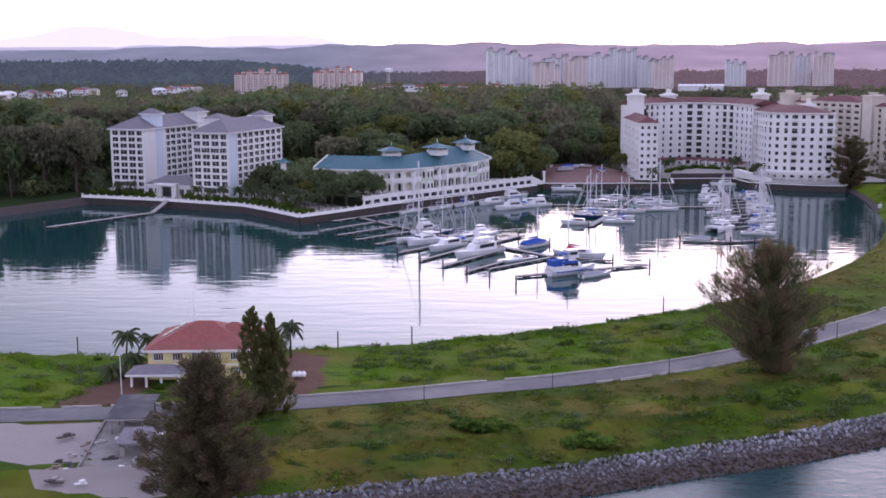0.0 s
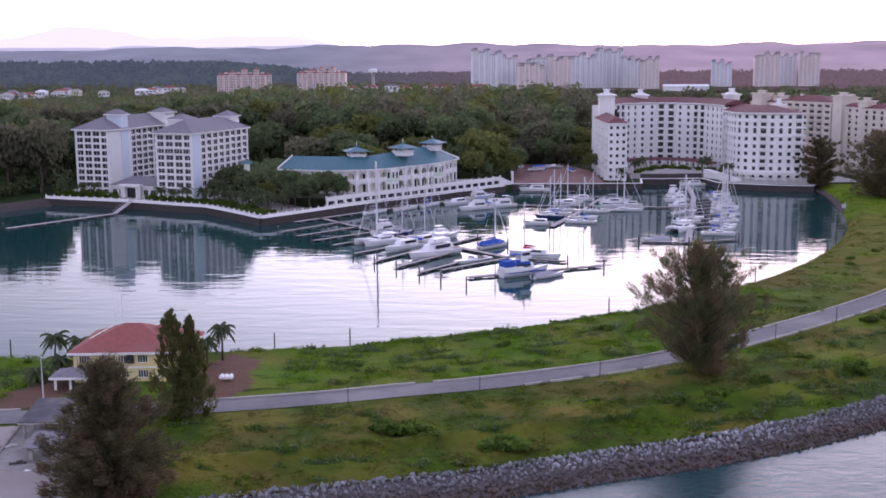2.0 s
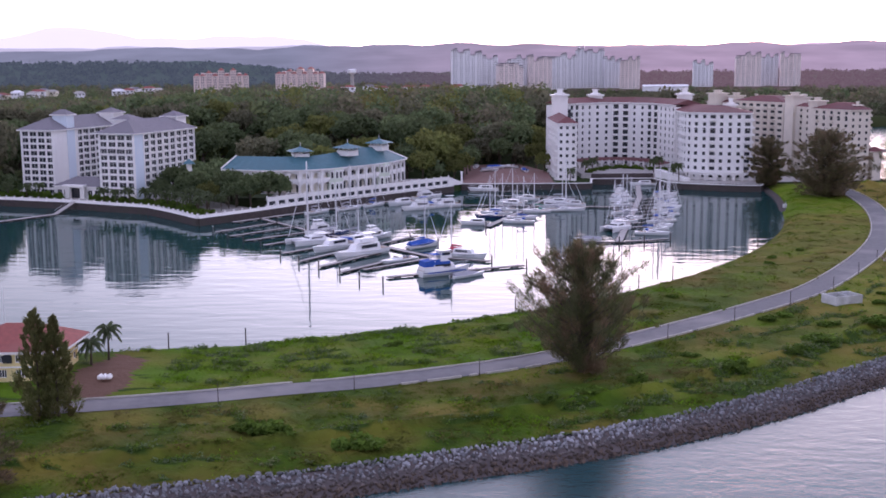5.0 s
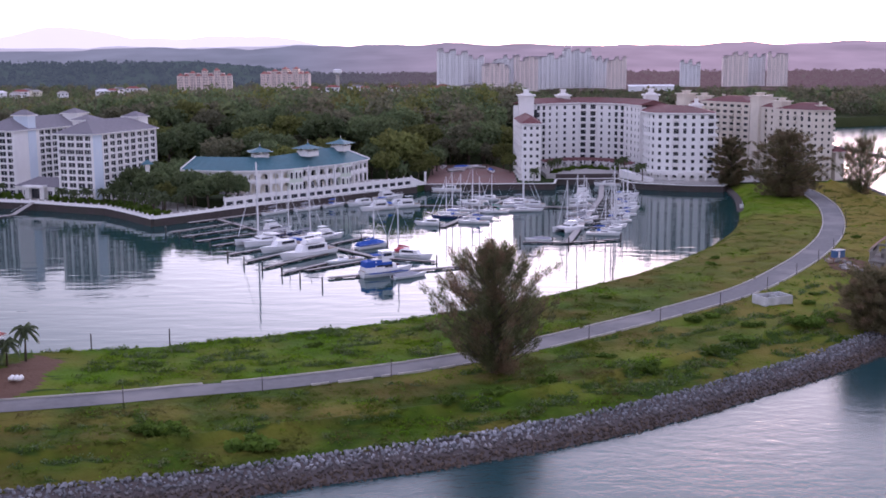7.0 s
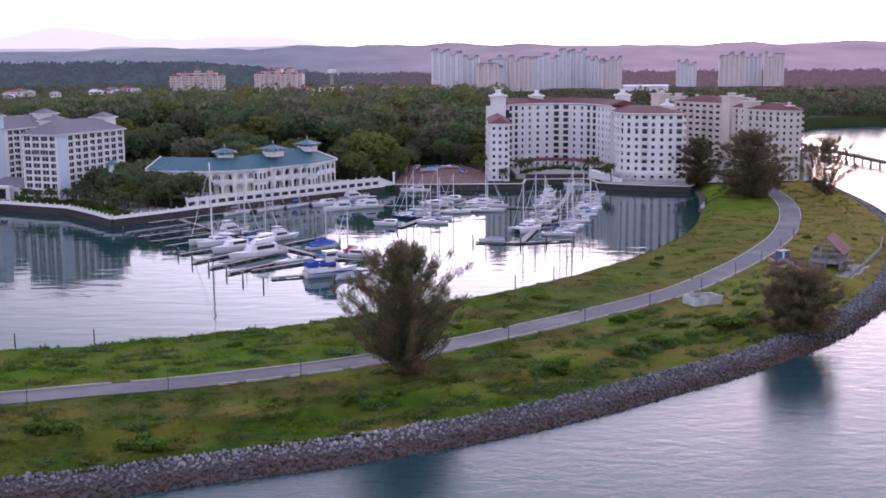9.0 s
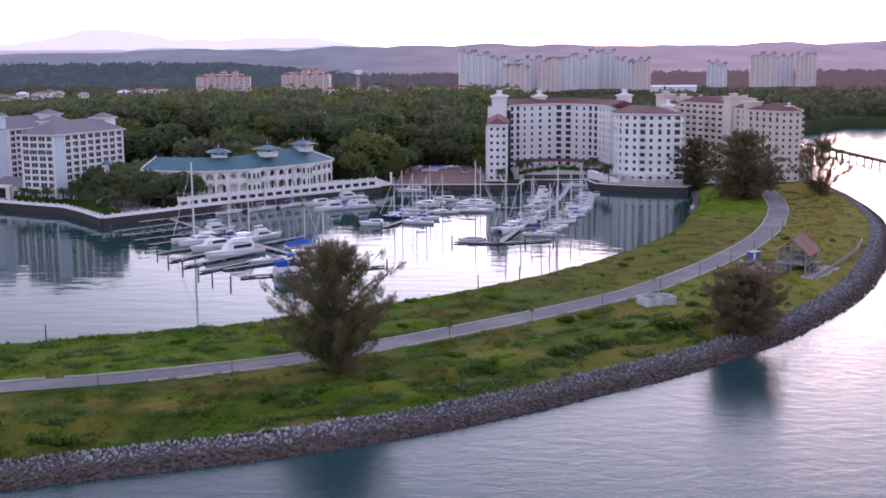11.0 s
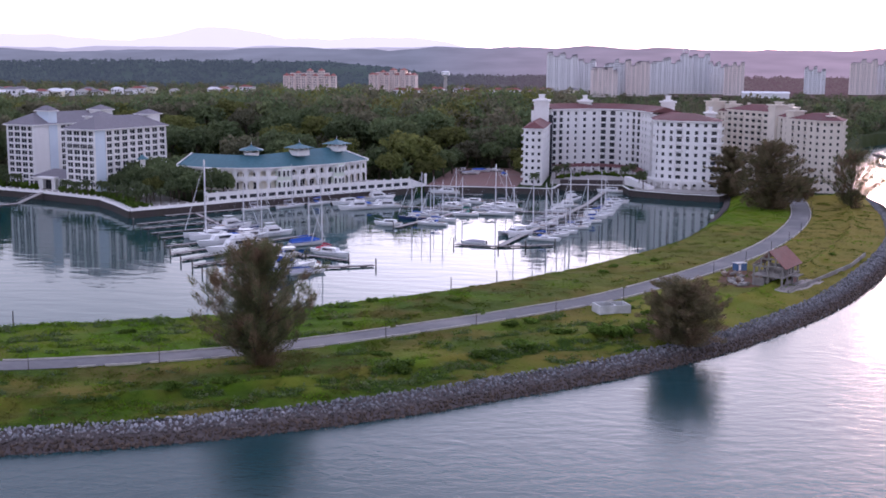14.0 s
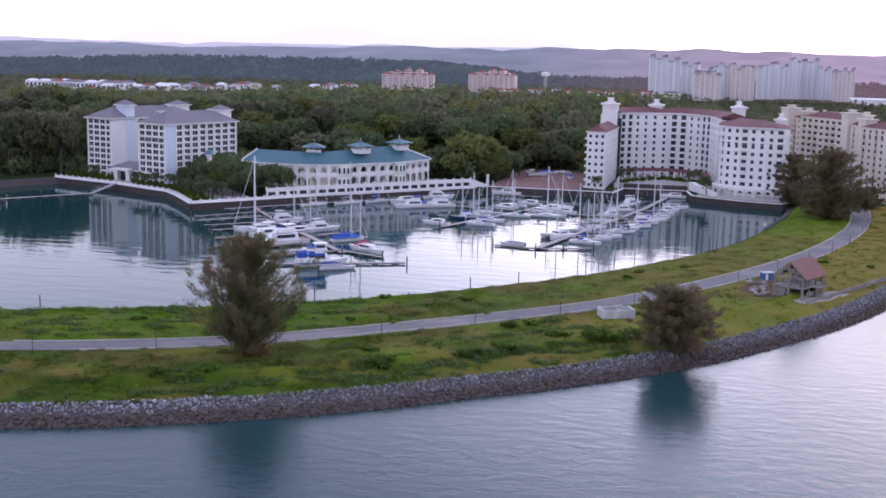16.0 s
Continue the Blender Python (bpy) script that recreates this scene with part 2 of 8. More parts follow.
LEAF3 = mat("light_leaf", (0.17, 0.19, 0.055), (0.12, 0.14, 0.042), 0.3, 0.85, c3=(0.15, 0.14, 0.05), big=0.05, vary=0.3, spec=0.2)
PALMLEAF = mat("palm_leaf", (0.085, 0.115, 0.04), (0.06, 0.085, 0.03), 1.0, 0.7, vary=0.3)
BUSH = mat("bush_leaf", (0.11, 0.18, 0.026), (0.07, 0.12, 0.02), 0.8, 0.9, vary=0.35, spec=0.15)
LUSHBLADE = mat("fresh_grass_blade", (0.15, 0.29, 0.008), (0.10, 0.21, 0.006), 0.2, 0.9, c3=(0.16, 0.25, 0.014), big=0.06, vary=0.3, spec=0.1)
TUFT = mat("grass_blade", (0.105, 0.15, 0.014), (0.07, 0.11, 0.011), 0.2, 0.9, c3=(0.14, 0.11, 0.042), big=0.05, vary=0.3, spec=0.1)
HULL = mat("white_gelcoat", (0.78, 0.78, 0.79), (0.72, 0.72, 0.74), 0.5, 0.25, c3=(0.7, 0.7, 0.71), big=0.2)
NAVY = mat("navy_gelcoat", (0.03, 0.05, 0.14), (0.025, 0.04, 0.11), 0.5, 0.25)
TEAK = mat("deck_wood", (0.30, 0.23, 0.17), (0.22, 0.17, 0.13), 1.5, 0.8)
BLUECANVAS = mat("blue_canvas", (0.02, 0.09, 0.42), (0.015, 0.07, 0.34), 1.0, 0.8, 0.03, 3)
REDCANVAS = mat("red_canvas", (0.45, 0.04, 0.07), (0.36, 0.03, 0.06), 1.0, 0.8, 0.03, 3)
GREENCANVAS = mat("green_canvas", (0.02, 0.20, 0.15), (0.015, 0.16, 0.12), 1.0, 0.8, 0.03, 3)
GREYCANVAS = mat("grey_canvas", (0.32, 0.32, 0.36), (0.25, 0.25, 0.29), 1.0, 0.8, 0.03, 3)
ALU = mat("mast_alloy", (0.72, 0.72, 0.74), (0.62, 0.62, 0.65), 0.6, 0.4, metal=0.3)
DOCK = mat("pontoon_timber", (0.42, 0.39, 0.38), (0.32, 0.30, 0.29), 1.2, 0.9, 0.02, 4, c3=(0.36, 0.33, 0.31), big=0.3)
PILE = mat("weathered_pile", (0.10, 0.08, 0.075), (0.06, 0.05, 0.05), 1.5, 0.9, 0.02, 5)
BRICK = mat("red_paving", (0.21, 0.105, 0.092), (0.16, 0.082, 0.072), 0.5, 0.9, 0.02, 3, c3=(0.18, 0.11, 0.098), big=0.08)


def leafy(*materials):
    """Leaves let part of the light through."""
    for m in materials:
        n, l = m.node_tree.nodes, m.node_tree.links
        b = n["Principled BSDF"]
        out = n["Material Output"]
        tr, mx = n.new("ShaderNodeBsdfTranslucent"), n.new("ShaderNodeMixShader")
        l.new(b.inputs["Base Color"].links[0].from_socket, tr.inputs["Color"])
        mx.inputs[0].default_value = 0.42
        l.new(b.outputs[0], mx.inputs[1])
        l.new(tr.outputs[0], mx.inputs[2])
        l.new(mx.outputs[0], out.inputs["Surface"])


leafy(NEEDLE, NEEDLE2, SPIRE, LEAF, LEAF2, LEAF3, PALMLEAF, BUSH, TUFT, LUSHBLADE)


def rock_mat():
    """Granite blocks: pale and dry above, brown with weed and wet below the tide mark."""
    m = mat("armour_rock", (0.29, 0.296, 0.318), (0.165, 0.166, 0.18), 1.6, 0.9, 0.06, 3.0, vary=0.42)
    n, l = m.node_tree.nodes, m.node_tree.links
    b = n["Principled BSDF"]
    src = b.inputs["Base Color"].links[0].from_socket
    tc, sep, nz = n.new("ShaderNodeNewGeometry"), n.new("ShaderNodeSeparateXYZ"), n.new("ShaderNodeTexNoise")
    nz.inputs["Scale"].default_value = 0.25
    l.new(tc.outputs["Position"], sep.inputs[0])
    l.new(tc.outputs["Position"], nz.inputs["Vector"])
    add = n.new("ShaderNodeMath")
    add.operation = "ADD"
    l.new(sep.outputs["Z"], add.inputs[0])
    l.new(nz.outputs["Fac"], add.inputs[1])
    mr = n.new("ShaderNodeMapRange")
    mr.inputs[1].default_value, mr.inputs[2].default_value = 1.5, 2.5
    l.new(add.outputs[0], mr.inputs[0])
    mx, wet = n.new("ShaderNodeMixRGB"), n.new("ShaderNodeMixRGB")
    wet.blend_type = "MULTIPLY"
    wet.inputs["Fac"].default_value = 1.0
    l.new(src, wet.inputs["Color1"])
    wet.inputs["Color2"].default_value = (0.42, 0.29, 0.2, 1)
    l.new(wet.outputs[0], mx.inputs["Color1"])
    l.new(mr.outputs[0], mx.inputs["Fac"])
    l.new(src, mx.inputs["Color2"])
    l.new(mx.outputs[0], b.inputs["Base Color"])
    return m


ROCK = rock_mat()


# ---- mesh helpers ----
class Shape:
    """Gathers boxes, tubes and panels into one mesh."""

    def __init__(self):
        self.v, self.f, self.m = [], [], []

    def add(self, verts, faces, slot=0):
        k = len(self.v)
        self.v += [tuple(p) for p in verts]
        self.f += [tuple(i + k for i in f) for f in faces]
        self.m += [slot] * len(faces)
        return self

    def box(self, x, y, z, sx, sy, sz, turn=0.0, slot=0):
        """A box on its base centre."""
        c, s = math.cos(turn), math.sin(turn)
        pts = [(x + c * a * sx / 2 - s * b * sy / 2, y + s * a * sx / 2 + c * b * sy / 2, z + h * sz)
               for h in (0, 1) for a, b in ((-1, -1), (1, -1), (1, 1), (-1, 1))]
        return self.add(pts, [(3, 2, 1, 0), (4, 5, 6, 7), (0, 1, 5, 4), (1, 2, 6, 5), (2, 3, 7, 6), (3, 0, 4, 7)], slot)

    def prism(self, ring, z0, z1, slot=0, cap=True):
        """An upright prism over a ring of (x, y), anticlockwise."""
        n = len(ring)
        pts = [(x, y, z0) for x, y in ring] + [(x, y, z1) for x, y in ring]
        faces = [(i, (i + 1) % n, n + (i + 1) % n, n + i) for i in range(n)]
        if cap:
            faces += [tuple(range(n - 1, -1, -1)), tuple(range(n, 2 * n))]
        return self.add(pts, faces, slot)

    def tube(self, points, radii, n=6, slot=0):
        """A tapered tube through the points."""
        pts, faces = [], []
        for i, p in enumerate(points):
            a, b = Vector(points[max(i - 1, 0)]), Vector(points[min(i + 1, len(points) - 1)])
            way = (b - a).normalized()
            side = way.cross(Vector((0.31, 0.95, 0.05) if abs(way.y) < 0.9 else (1, 0, 0))).normalized()
            up = side.cross(way)
            for k in range(n):
                t = 2 * math.pi * k / n
                pts.append(Vector(p) + (side * math.cos(t) + up * math.sin(t)) * radii[i])
        for i in range(len(points) - 1):
            for k in range(n):
                faces.append((i * n + k, i * n + (k + 1) % n, (i + 1) * n + (k + 1) % n, (i + 1) * n + k))
        faces += [tuple(range(n - 1, -1, -1)), tuple(range((len(points) - 1) * n, len(points) * n))]
        return self.add(pts, faces, slot)

    def loft(self, rings, slot=0, caps=True):
        """Skins rings of equal count."""
        n = len(rings[0])
        faces = [(i * n + k, i * n + (k + 1) % n, (i + 1) * n + (k + 1) % n, (i + 1) * n + k) for i in range(len(rings) - 1) for k in range(n)]
        if caps:
            faces += [tuple(range(n - 1, -1, -1)), tuple(range((len(rings) - 1) * n, len(rings) * n))]
        return self.add([p for r in rings for p in r], faces, slot)

    def mesh(self, name, *materials, smooth=False):
        me = bpy.data.meshes.new(name)
        me.from_pydata(self.v, [], self.f)
        for m in materials:
            me.materials.append(m)
        if any(self.m):
            me.polygons.foreach_set("material_index", self.m)
        if smooth:
            me.polygons.foreach_set("use_smooth", [True] * len(me.polygons))
        me.update()
        return me

    def ob(self, name, *materials, parent=None, smooth=False, label=""):
        o = new(name, self.mesh(name, *materials, smooth=smooth))
        if parent:
            o.parent = parent
        if label:
            tagged(o, label)
        return o


def thing(name, x, y, z, label, category, group="", turn=0.0):
    o = new(name)
    o.matrix_world = pose(x, y, z, 0, 0, turn)
    return tagged(o, label, category, group)


def put(name, mesh, parent, m, label=""):
    """A part on shared mesh data."""
    o = new(name, mesh)
    o.parent = parent
    o.matrix_basis = m
    if label:
        tagged(o, label)
    return o


def along(points, n):
    """n places evenly spaced on a smooth curve through the points."""
    p = np.array(points, float)
    q = np.vstack([2 * p[0] - p[1], p, 2 * p[-1] - p[-2]])
    out = []
    for i in range(1, len(q) - 2):
        for t in np.linspace(0, 1, 12, endpoint=False):
            out.append(0.5 * (2 * q[i] + (q[i + 1] - q[i - 1]) * t + (2 * q[i - 1] - 5 * q[i] + 4 * q[i + 1] - q[i + 2]) * t * t
                              + (3 * q[i] - q[i - 1] - 3 * q[i + 1] + q[i + 2]) * t ** 3))
    out.append(p[-1])
    out = np.array(out)
    d = np.r_[0, np.cumsum(np.linalg.norm(np.diff(out, axis=0), axis=1))]
    s = np.linspace(0, d[-1], n)
    return np.stack([np.interp(s, d, out[:, k]) for k in range(out.shape[1])], 1)


def sides(line):
    """Unit normals to the right of a line of (x, y)."""
    d = np.gradient(np.asarray(line, float), axis=0)
    d /= np.linalg.norm(d, axis=1)[:, None]
    return np.stack([d[:, 1], -d[:, 0]], 1)


def smoothstep(a, b, x):
    t = np.clip((x - a) / (b - a), 0, 1)
    return t * t * (3 - 2 * t)

# ---- water and ground ----
SHORE = along([(-420, 222), (-170, 236), (-94, 236), (-70, 234), (-24, 240), (-6, 245), (10, 252), (30, 259.5), (52, 274), (67, 285), (86, 303),
               (99, 317), (122, 347), (143, 382), (160, 420), (173, 465), (182, 505), (187, 542)], 420)
CREST = along([(-420, 105), (-150, 134), (-66, 144), (-28, 150.5), (-8, 156), (17, 163), (31, 168.5), (51, 176), (73, 187), (93, 200), (108, 212),
               (122, 223), (137, 237), (154, 256), (178, 291), (195, 324), (214, 370), (229, 414), (241, 470), (250, 542)], 420)
ROAD = along([(-420, 160), (-160, 182), (-75, 186.8), (-54, 188.5), (-28, 193), (-9, 197.5), (5, 202), (22, 207), (44, 216.5), (57, 223.8), (72, 235),
              (90, 250.5), (105, 264), (128, 287.5), (147, 315), (164.5, 344.5), (181.8, 380), (196, 419), (207, 460), (213.2, 500), (216.5, 540)], 420)
QUAYLINE = [(-420, 330), (-260, 402), (-181, 462), (-158, 500), (-116, 484), (-82, 466), (-55, 432), (-42, 446.5), (-23, 470), (3, 497), (42, 538),
            (46, 547), (107, 546), (110, 566), (141, 567), (144, 548), (156, 540), (168, 534), (183, 530), (188, 541)]


def sheet(name, x0, y0, x1, y1, z, material, label):
    s = Shape().add([(x0, y0, z), (x1, y0, z), (x1, y1, z), (x0, y1, z)], [(0, 1, 2, 3)])
    return tagged(s.ob(name, material), label, "water", kind="structure")


sheet("water", -6000, -1500, 6000, 4950, 0.0, SEA, "rippled grey-green sea water below the rock bank")
basin = Shape()
rail_a = [(x + n[0] * 12, y + n[1] * 12) for (x, y), n in zip(SHORE[::6], sides(SHORE)[::6])]
na = len(rail_a)
basin.add([(x, y, 0.03) for x, y in rail_a] + [(-420 + 650 * i / (na - 1), 575, 0.03) for i in range(na)],
          [(i, i + 1, na + i + 1, na + i) for i in range(na - 1)])
tagged(basin.ob("marina_water", BASIN), "calm dark teal harbour water mirroring the buildings", "water", kind="structure")


def road_near(x, y):
    """Distance to the middle of the road."""
    p = np.stack([np.ravel(x), np.ravel(y)], 1)
    out = np.full(len(p), 1e9)
    for c in ROAD[::2]:
        out = np.minimum(out, np.hypot(p[:, 0] - c[0], p[:, 1] - c[1]))
    return out.reshape(np.shape(x))


def rough_ground(x, y, size, seed):
    return np.array([noise.noise(Vector((a / size, b / size, seed))) for a, b in zip(np.ravel(x), np.ravel(y))]).reshape(np.shape(x))


def spit_point(u, v):
    """A place on the spit: u along it, v from the harbour shore to the crest of the rocks."""
    i = np.clip(u * (len(SHORE) - 1), 0, len(SHORE) - 1.001)
    k = i.astype(int)
    fr = (i - k)[..., None]
    a = SHORE[k] * (1 - fr) + SHORE[k + 1] * fr
    b = CREST[k] * (1 - fr) + CREST[k + 1] * fr
    return a * (1 - v[..., None]) + b * v[..., None], np.linalg.norm(a - b, axis=-1)


def spit_height(p, v, w):
    d = v * w
    h = -0.3 + 3.0 * smoothstep(-1, 8, d) + 0.35 * smoothstep(10, 30, d)
    h = h + 0.42 * rough_ground(p[..., 0], p[..., 1], 8.0, 3.0) * smoothstep(2, 8, d) + 0.26 * rough_ground(p[..., 0], p[..., 1], 3.2, 7.0) * smoothstep(1, 5, d)
    # a low grassy bank runs between the road and the rocks
    e = (1 - v) * w
    h = h + 1.4 * np.exp(-((e - 13) / 1.5) ** 2) - 0.7 * np.exp(-(e / 5.0) ** 2)
    r = road_near(p[..., 0], p[..., 1])
    t = smoothstep(3.6, 7.0, r)
    return h * t + 3.05 * (1 - t)


def scrub_share(p, u, v, w):
    """How thickly low scrub grows at a place: streaks along the spit, thick on the outer bank."""
    d, e = v * w, (1 - v) * w
    n1 = rough_ground(u * 90.0, d / 4.0, 1.0, 31.0) + 0.55 * rough_ground(u * 280.0, d / 1.7, 1.0, 33.0)
    x = p[..., 0]
    inner_side = p[..., 1] > np.interp(x, ROAD[:, 0], ROAD[:, 1])
    lean_to_scrub = np.where(inner_side, -0.02 - 0.45 * smoothstep(60, 95, x), -0.12) + 0.45 * np.exp(-((e - 9) / 5.0) ** 2) * smoothstep(45, 75, x) * (1 - smoothstep(140, 156, x)) \
        + 0.28 * np.exp(-((d - 3) / 2.0) ** 2) * (1 - smoothstep(60, 90, x)) - 0.6 * smoothstep(150, 170, x)
    return smoothstep(0.08, 0.42, n1 + lean_to_scrub) * smoothstep(4.6, 7.0, road_near(x, p[..., 1]))


uu, vv = np.meshgrid(np.linspace(0, 1, 600), np.linspace(0, 1, 80), indexing="ij")
sp, sw = spit_point(uu, vv)
sz = spit_height(sp, vv, sw)
nu, nv = uu.shape
idx = np.arange(nu * nv).reshape(nu, nv)
quads = np.stack([idx[:-1, :-1], idx[:-1, 1:], idx[1:, 1:], idx[1:, :-1]], -1).reshape(-1, 4)
me = bpy.data.meshes.new("spit")
me.from_pydata(np.c_[sp.reshape(-1, 2), sz.reshape(-1)].tolist(), [], quads.tolist())
lush = rough_ground(sp[..., 0], sp[..., 1], 14.0, 11.0) + 0.3 * rough_ground(sp[..., 0], sp[..., 1], 3.0, 5.0)
inner = (road_near(sp[..., 0], sp[..., 1]) > 4.5) & (sp[..., 1] > np.interp(sp[..., 0], ROAD[:, 0], ROAD[:, 1]))
share = np.where(inner & (sp[..., 0] < 75), 0.45, np.where(sp[..., 0] < 55, -0.4, np.where(inner, -0.25, -0.1)))
share = share + 1.3 * np.exp(-((sp[..., 0] - 153) / 18) ** 2 - ((sp[..., 1] - 285) / 17) ** 2) - 0.8 * smoothstep(172, 190, sp[..., 0]) * (1 - inner) + 0.9 * inner * smoothstep(410, 470, sp[..., 1])
me.materials.append(GRASS)
outer = sp[..., 1] < np.interp(sp[..., 0], ROAD[:, 0], ROAD[:, 1])
dry = np.where(sp[..., 0] > 60, 0.0, 0.0) + np.where(outer, 1.0, 0.1) * smoothstep(172, 195, sp[..., 0]) + 0.5 * outer * smoothstep(-0.1, 0.4, rough_ground(sp[..., 0], sp[..., 1], 13.0, 17.0)) + 0.55 * smoothstep(80, 150, sp[..., 0]) * (1 - 0.8 * smoothstep(410, 470, sp[..., 1]))


def inside(p, ring):
    """1 within the ring, 0 outside it."""
    x, y = p[..., 0], p[..., 1]
    hit = np.zeros(x.shape, bool)
    for (xa, ya), (xb, yb) in zip(ring, ring[1:] + ring[:1]):
        hit ^= ((ya > y) != (yb > y)) & (x < (xb - xa) * (y - ya) / (yb - ya + 1e-9) + xa)
    return hit.astype(float)


for key, rings in (("earth", ([(-68, 192), (-56, 192.5), (-54, 205), (-55, 218), (-59, 226), (-61, 212), (-65, 203)], [(-34, 197), (-25, 197.5), (-22, 207), (-24, 216), (-23, 226), (-31, 231), (-35, 216)],
                             [(160, 318), (166, 309), (172, 311), (176, 320), (172, 338), (167, 340)])),
                   ("gravel", ([(-84, 172), (-70, 166), (-62, 163), (-54, 164), (-56, 183), (-82, 182.5)], [(-61, 158), (-55, 152), (-39, 151), (-40, 160.5), (-54, 161)], [(174, 307), (186, 326), (191, 325), (179, 305)]))):
    at = me.attributes.new(key, "FLOAT", "POINT")
    at.data.foreach_set("value", sum(inside(sp, r) for r in rings).ravel().tolist())
smask = me.attributes.new("scrub", "FLOAT", "POINT")
smask.data.foreach_set("value", scrub_share(sp, uu, vv, sw).ravel().tolist())
dmask = me.attributes.new("dry", "FLOAT", "POINT")
dmask.data.foreach_set("value", np.clip(dry, 0, 1).ravel().tolist())
mask = me.attributes.new("lush", "FLOAT", "POINT")
mask.data.foreach_set("value", np.clip(0.5 + 1.3 * (lush + share), 0, 1).ravel().tolist())
me.polygons.foreach_set("use_smooth", [True] * len(me.polygons))
tagged(new("ground_spit", me), "rough green and straw-brown grass on the harbour spit", "ground", kind="structure")


def land_height(x, y):
    x, y = np.asarray(x, float), np.asarray(y, float)
    start = 565 + 95 * smoothstep(22, 42, x) + 60 * smoothstep(150, 230, x)
    top = 15.0 - 9 * smoothstep(90, 220, x)
    return 3.1 + top * smoothstep(0, 130, y - start) - 4 * smoothstep(900, 1400, y)


def mainland():
    """The land behind the harbour, one sheet from the quay to the far hills."""
    front = QUAYLINE + [(250.5, 543), (249.5, 562), (257, 620), (276, 710), (300, 800), (326, 900), (395, 1010), (640, 1120), (1500, 1240)]
    pts = []
    for (xa, ya), (xb, yb) in zip(front, front[1:]):
        k = max(1, int(math.hypot(xb - xa, yb - ya) / 9))
        pts += [(xa + (xb - xa) * i / k, ya + (yb - ya) * i / k) for i in range(k)]
    pts.append(front[-1])
    n = len(pts)
    rows = [0, 1.0, 3, 8, 16, 28, 45, 65, 90, 120, 150, 185, 225, 280, 350, 450, 600, 800, 1100, 1600, 2400, 3300, 4300]
    far_x = np.linspace(-4200, 4200, n)
    v, f = [], []
    for d in rows:
        t = (d / 4300) ** 1.3
        for (x, y), fx in zip(pts, far_x):
            px, py = x * (1 - t) + fx * t, y + d * (4940 - y) / 4300
            v.append((px, py, float(land_height(px, py)) - (0.15 if d == 0 else 0)))
    for r in range(len(rows) - 1):
        for i in range(n - 1):
            f.append((r * n + i, r * n + i + 1, (r + 1) * n + i + 1, (r + 1) * n + i))
    v += [(x, y, -1.0) for x, y in pts]
    k = len(rows) * n
    f += [(k + i, k + i + 1, i + 1, i) for i in range(n - 1)]
    s = Shape().add(v, f)
    return tagged(s.ob("ground", LAND, smooth=True), "dark green wooded land behind the harbour", "ground", kind="structure")


mainland()


def sweep(line, profile, closed=False):
    """Runs a profile of (across, up), across to the right of the line, along it."""
    line = np.asarray(line, float)
    nrm = sides(line)
    s = Shape()
    k = len(profile)
    pts = [(x + n[0] * a, y + n[1] * a, z) for (x, y), n in zip(line, nrm) for a, z in profile]
    faces = [(i * k + j, (i + 1) * k + j, (i + 1) * k + (j + 1) % k, i * k + (j + 1) % k) for i in range(len(line) - 1) for j in range(k if closed else k - 1)]
    if closed:
        faces += [tuple(range(k)), tuple(range((len(line) - 1) * k + k - 1, (len(line) - 1) * k - 1, -1))]
    return s.add(pts, faces)


HALF = 3.55
tagged(sweep(ROAD, [(-HALF, 3.16), (-1.2, 3.24), (1.2, 3.24), (HALF, 3.16)]).ob("road", ASPHALT), "worn grey asphalt lane along the spit", "road", kind="structure")
# kerbs: long precast lengths with open joints, a few of them missing
kerb_rng = random.Random(4)
fine_road = along(ROAD[::6], 1500)
fine_nrm = sides(fine_road)
for side in (-1, 1):
    s = Shape()
    for i in range(330, 1490, 3):
        if kerb_rng.random() < (0.05 if side < 0 else (0.96 if i < 800 else 0.2)):
            continue
        a, b = i, i + 3
        ia, ib = int(a), int(b)
        pa, pb = fine_road[ia], fine_road[ib] * 0.985 + fine_road[ia] * 0.015
        na_, nb_ = fine_nrm[ia], fine_nrm[ib]
        o = side * (HALF + 0.16)
        xa, ya, xb, yb = pa[0] + na_[0] * o, pa[1] + na_[1] * o, pb[0] + nb_[0] * o, pb[1] + nb_[1] * o
        s.box((xa + xb) / 2, (ya + yb) / 2, 2.95, math.hypot(xb - xa, yb - ya), 0.34, 0.5 + kerb_rng.uniform(-0.03, 0.03), math.atan2(yb - ya, xb - xa))
    tagged(s.ob("kerb", KERB), "broken line of pale concrete kerb blocks", "kerb", kind="stuff")

# ---- quay walls ----
def quay(line, z0, z1, material, label, cap=WHITE):
    line = np.array(line, float)
    wall = sweep(line, [(0.0, z0), (0.9, z0), (0.75, z1), (0.0, z1)], closed=True).ob("quay_wall", material)
    tagged(wall, label, "wall", kind="structure")
    top = sweep(line, [(-0.1, z1), (0.95, z1), (0.95, z1 + 0.3), (-0.1, z1 + 0.3)], closed=True).ob("coping", cap, parent=wall)
    return wall


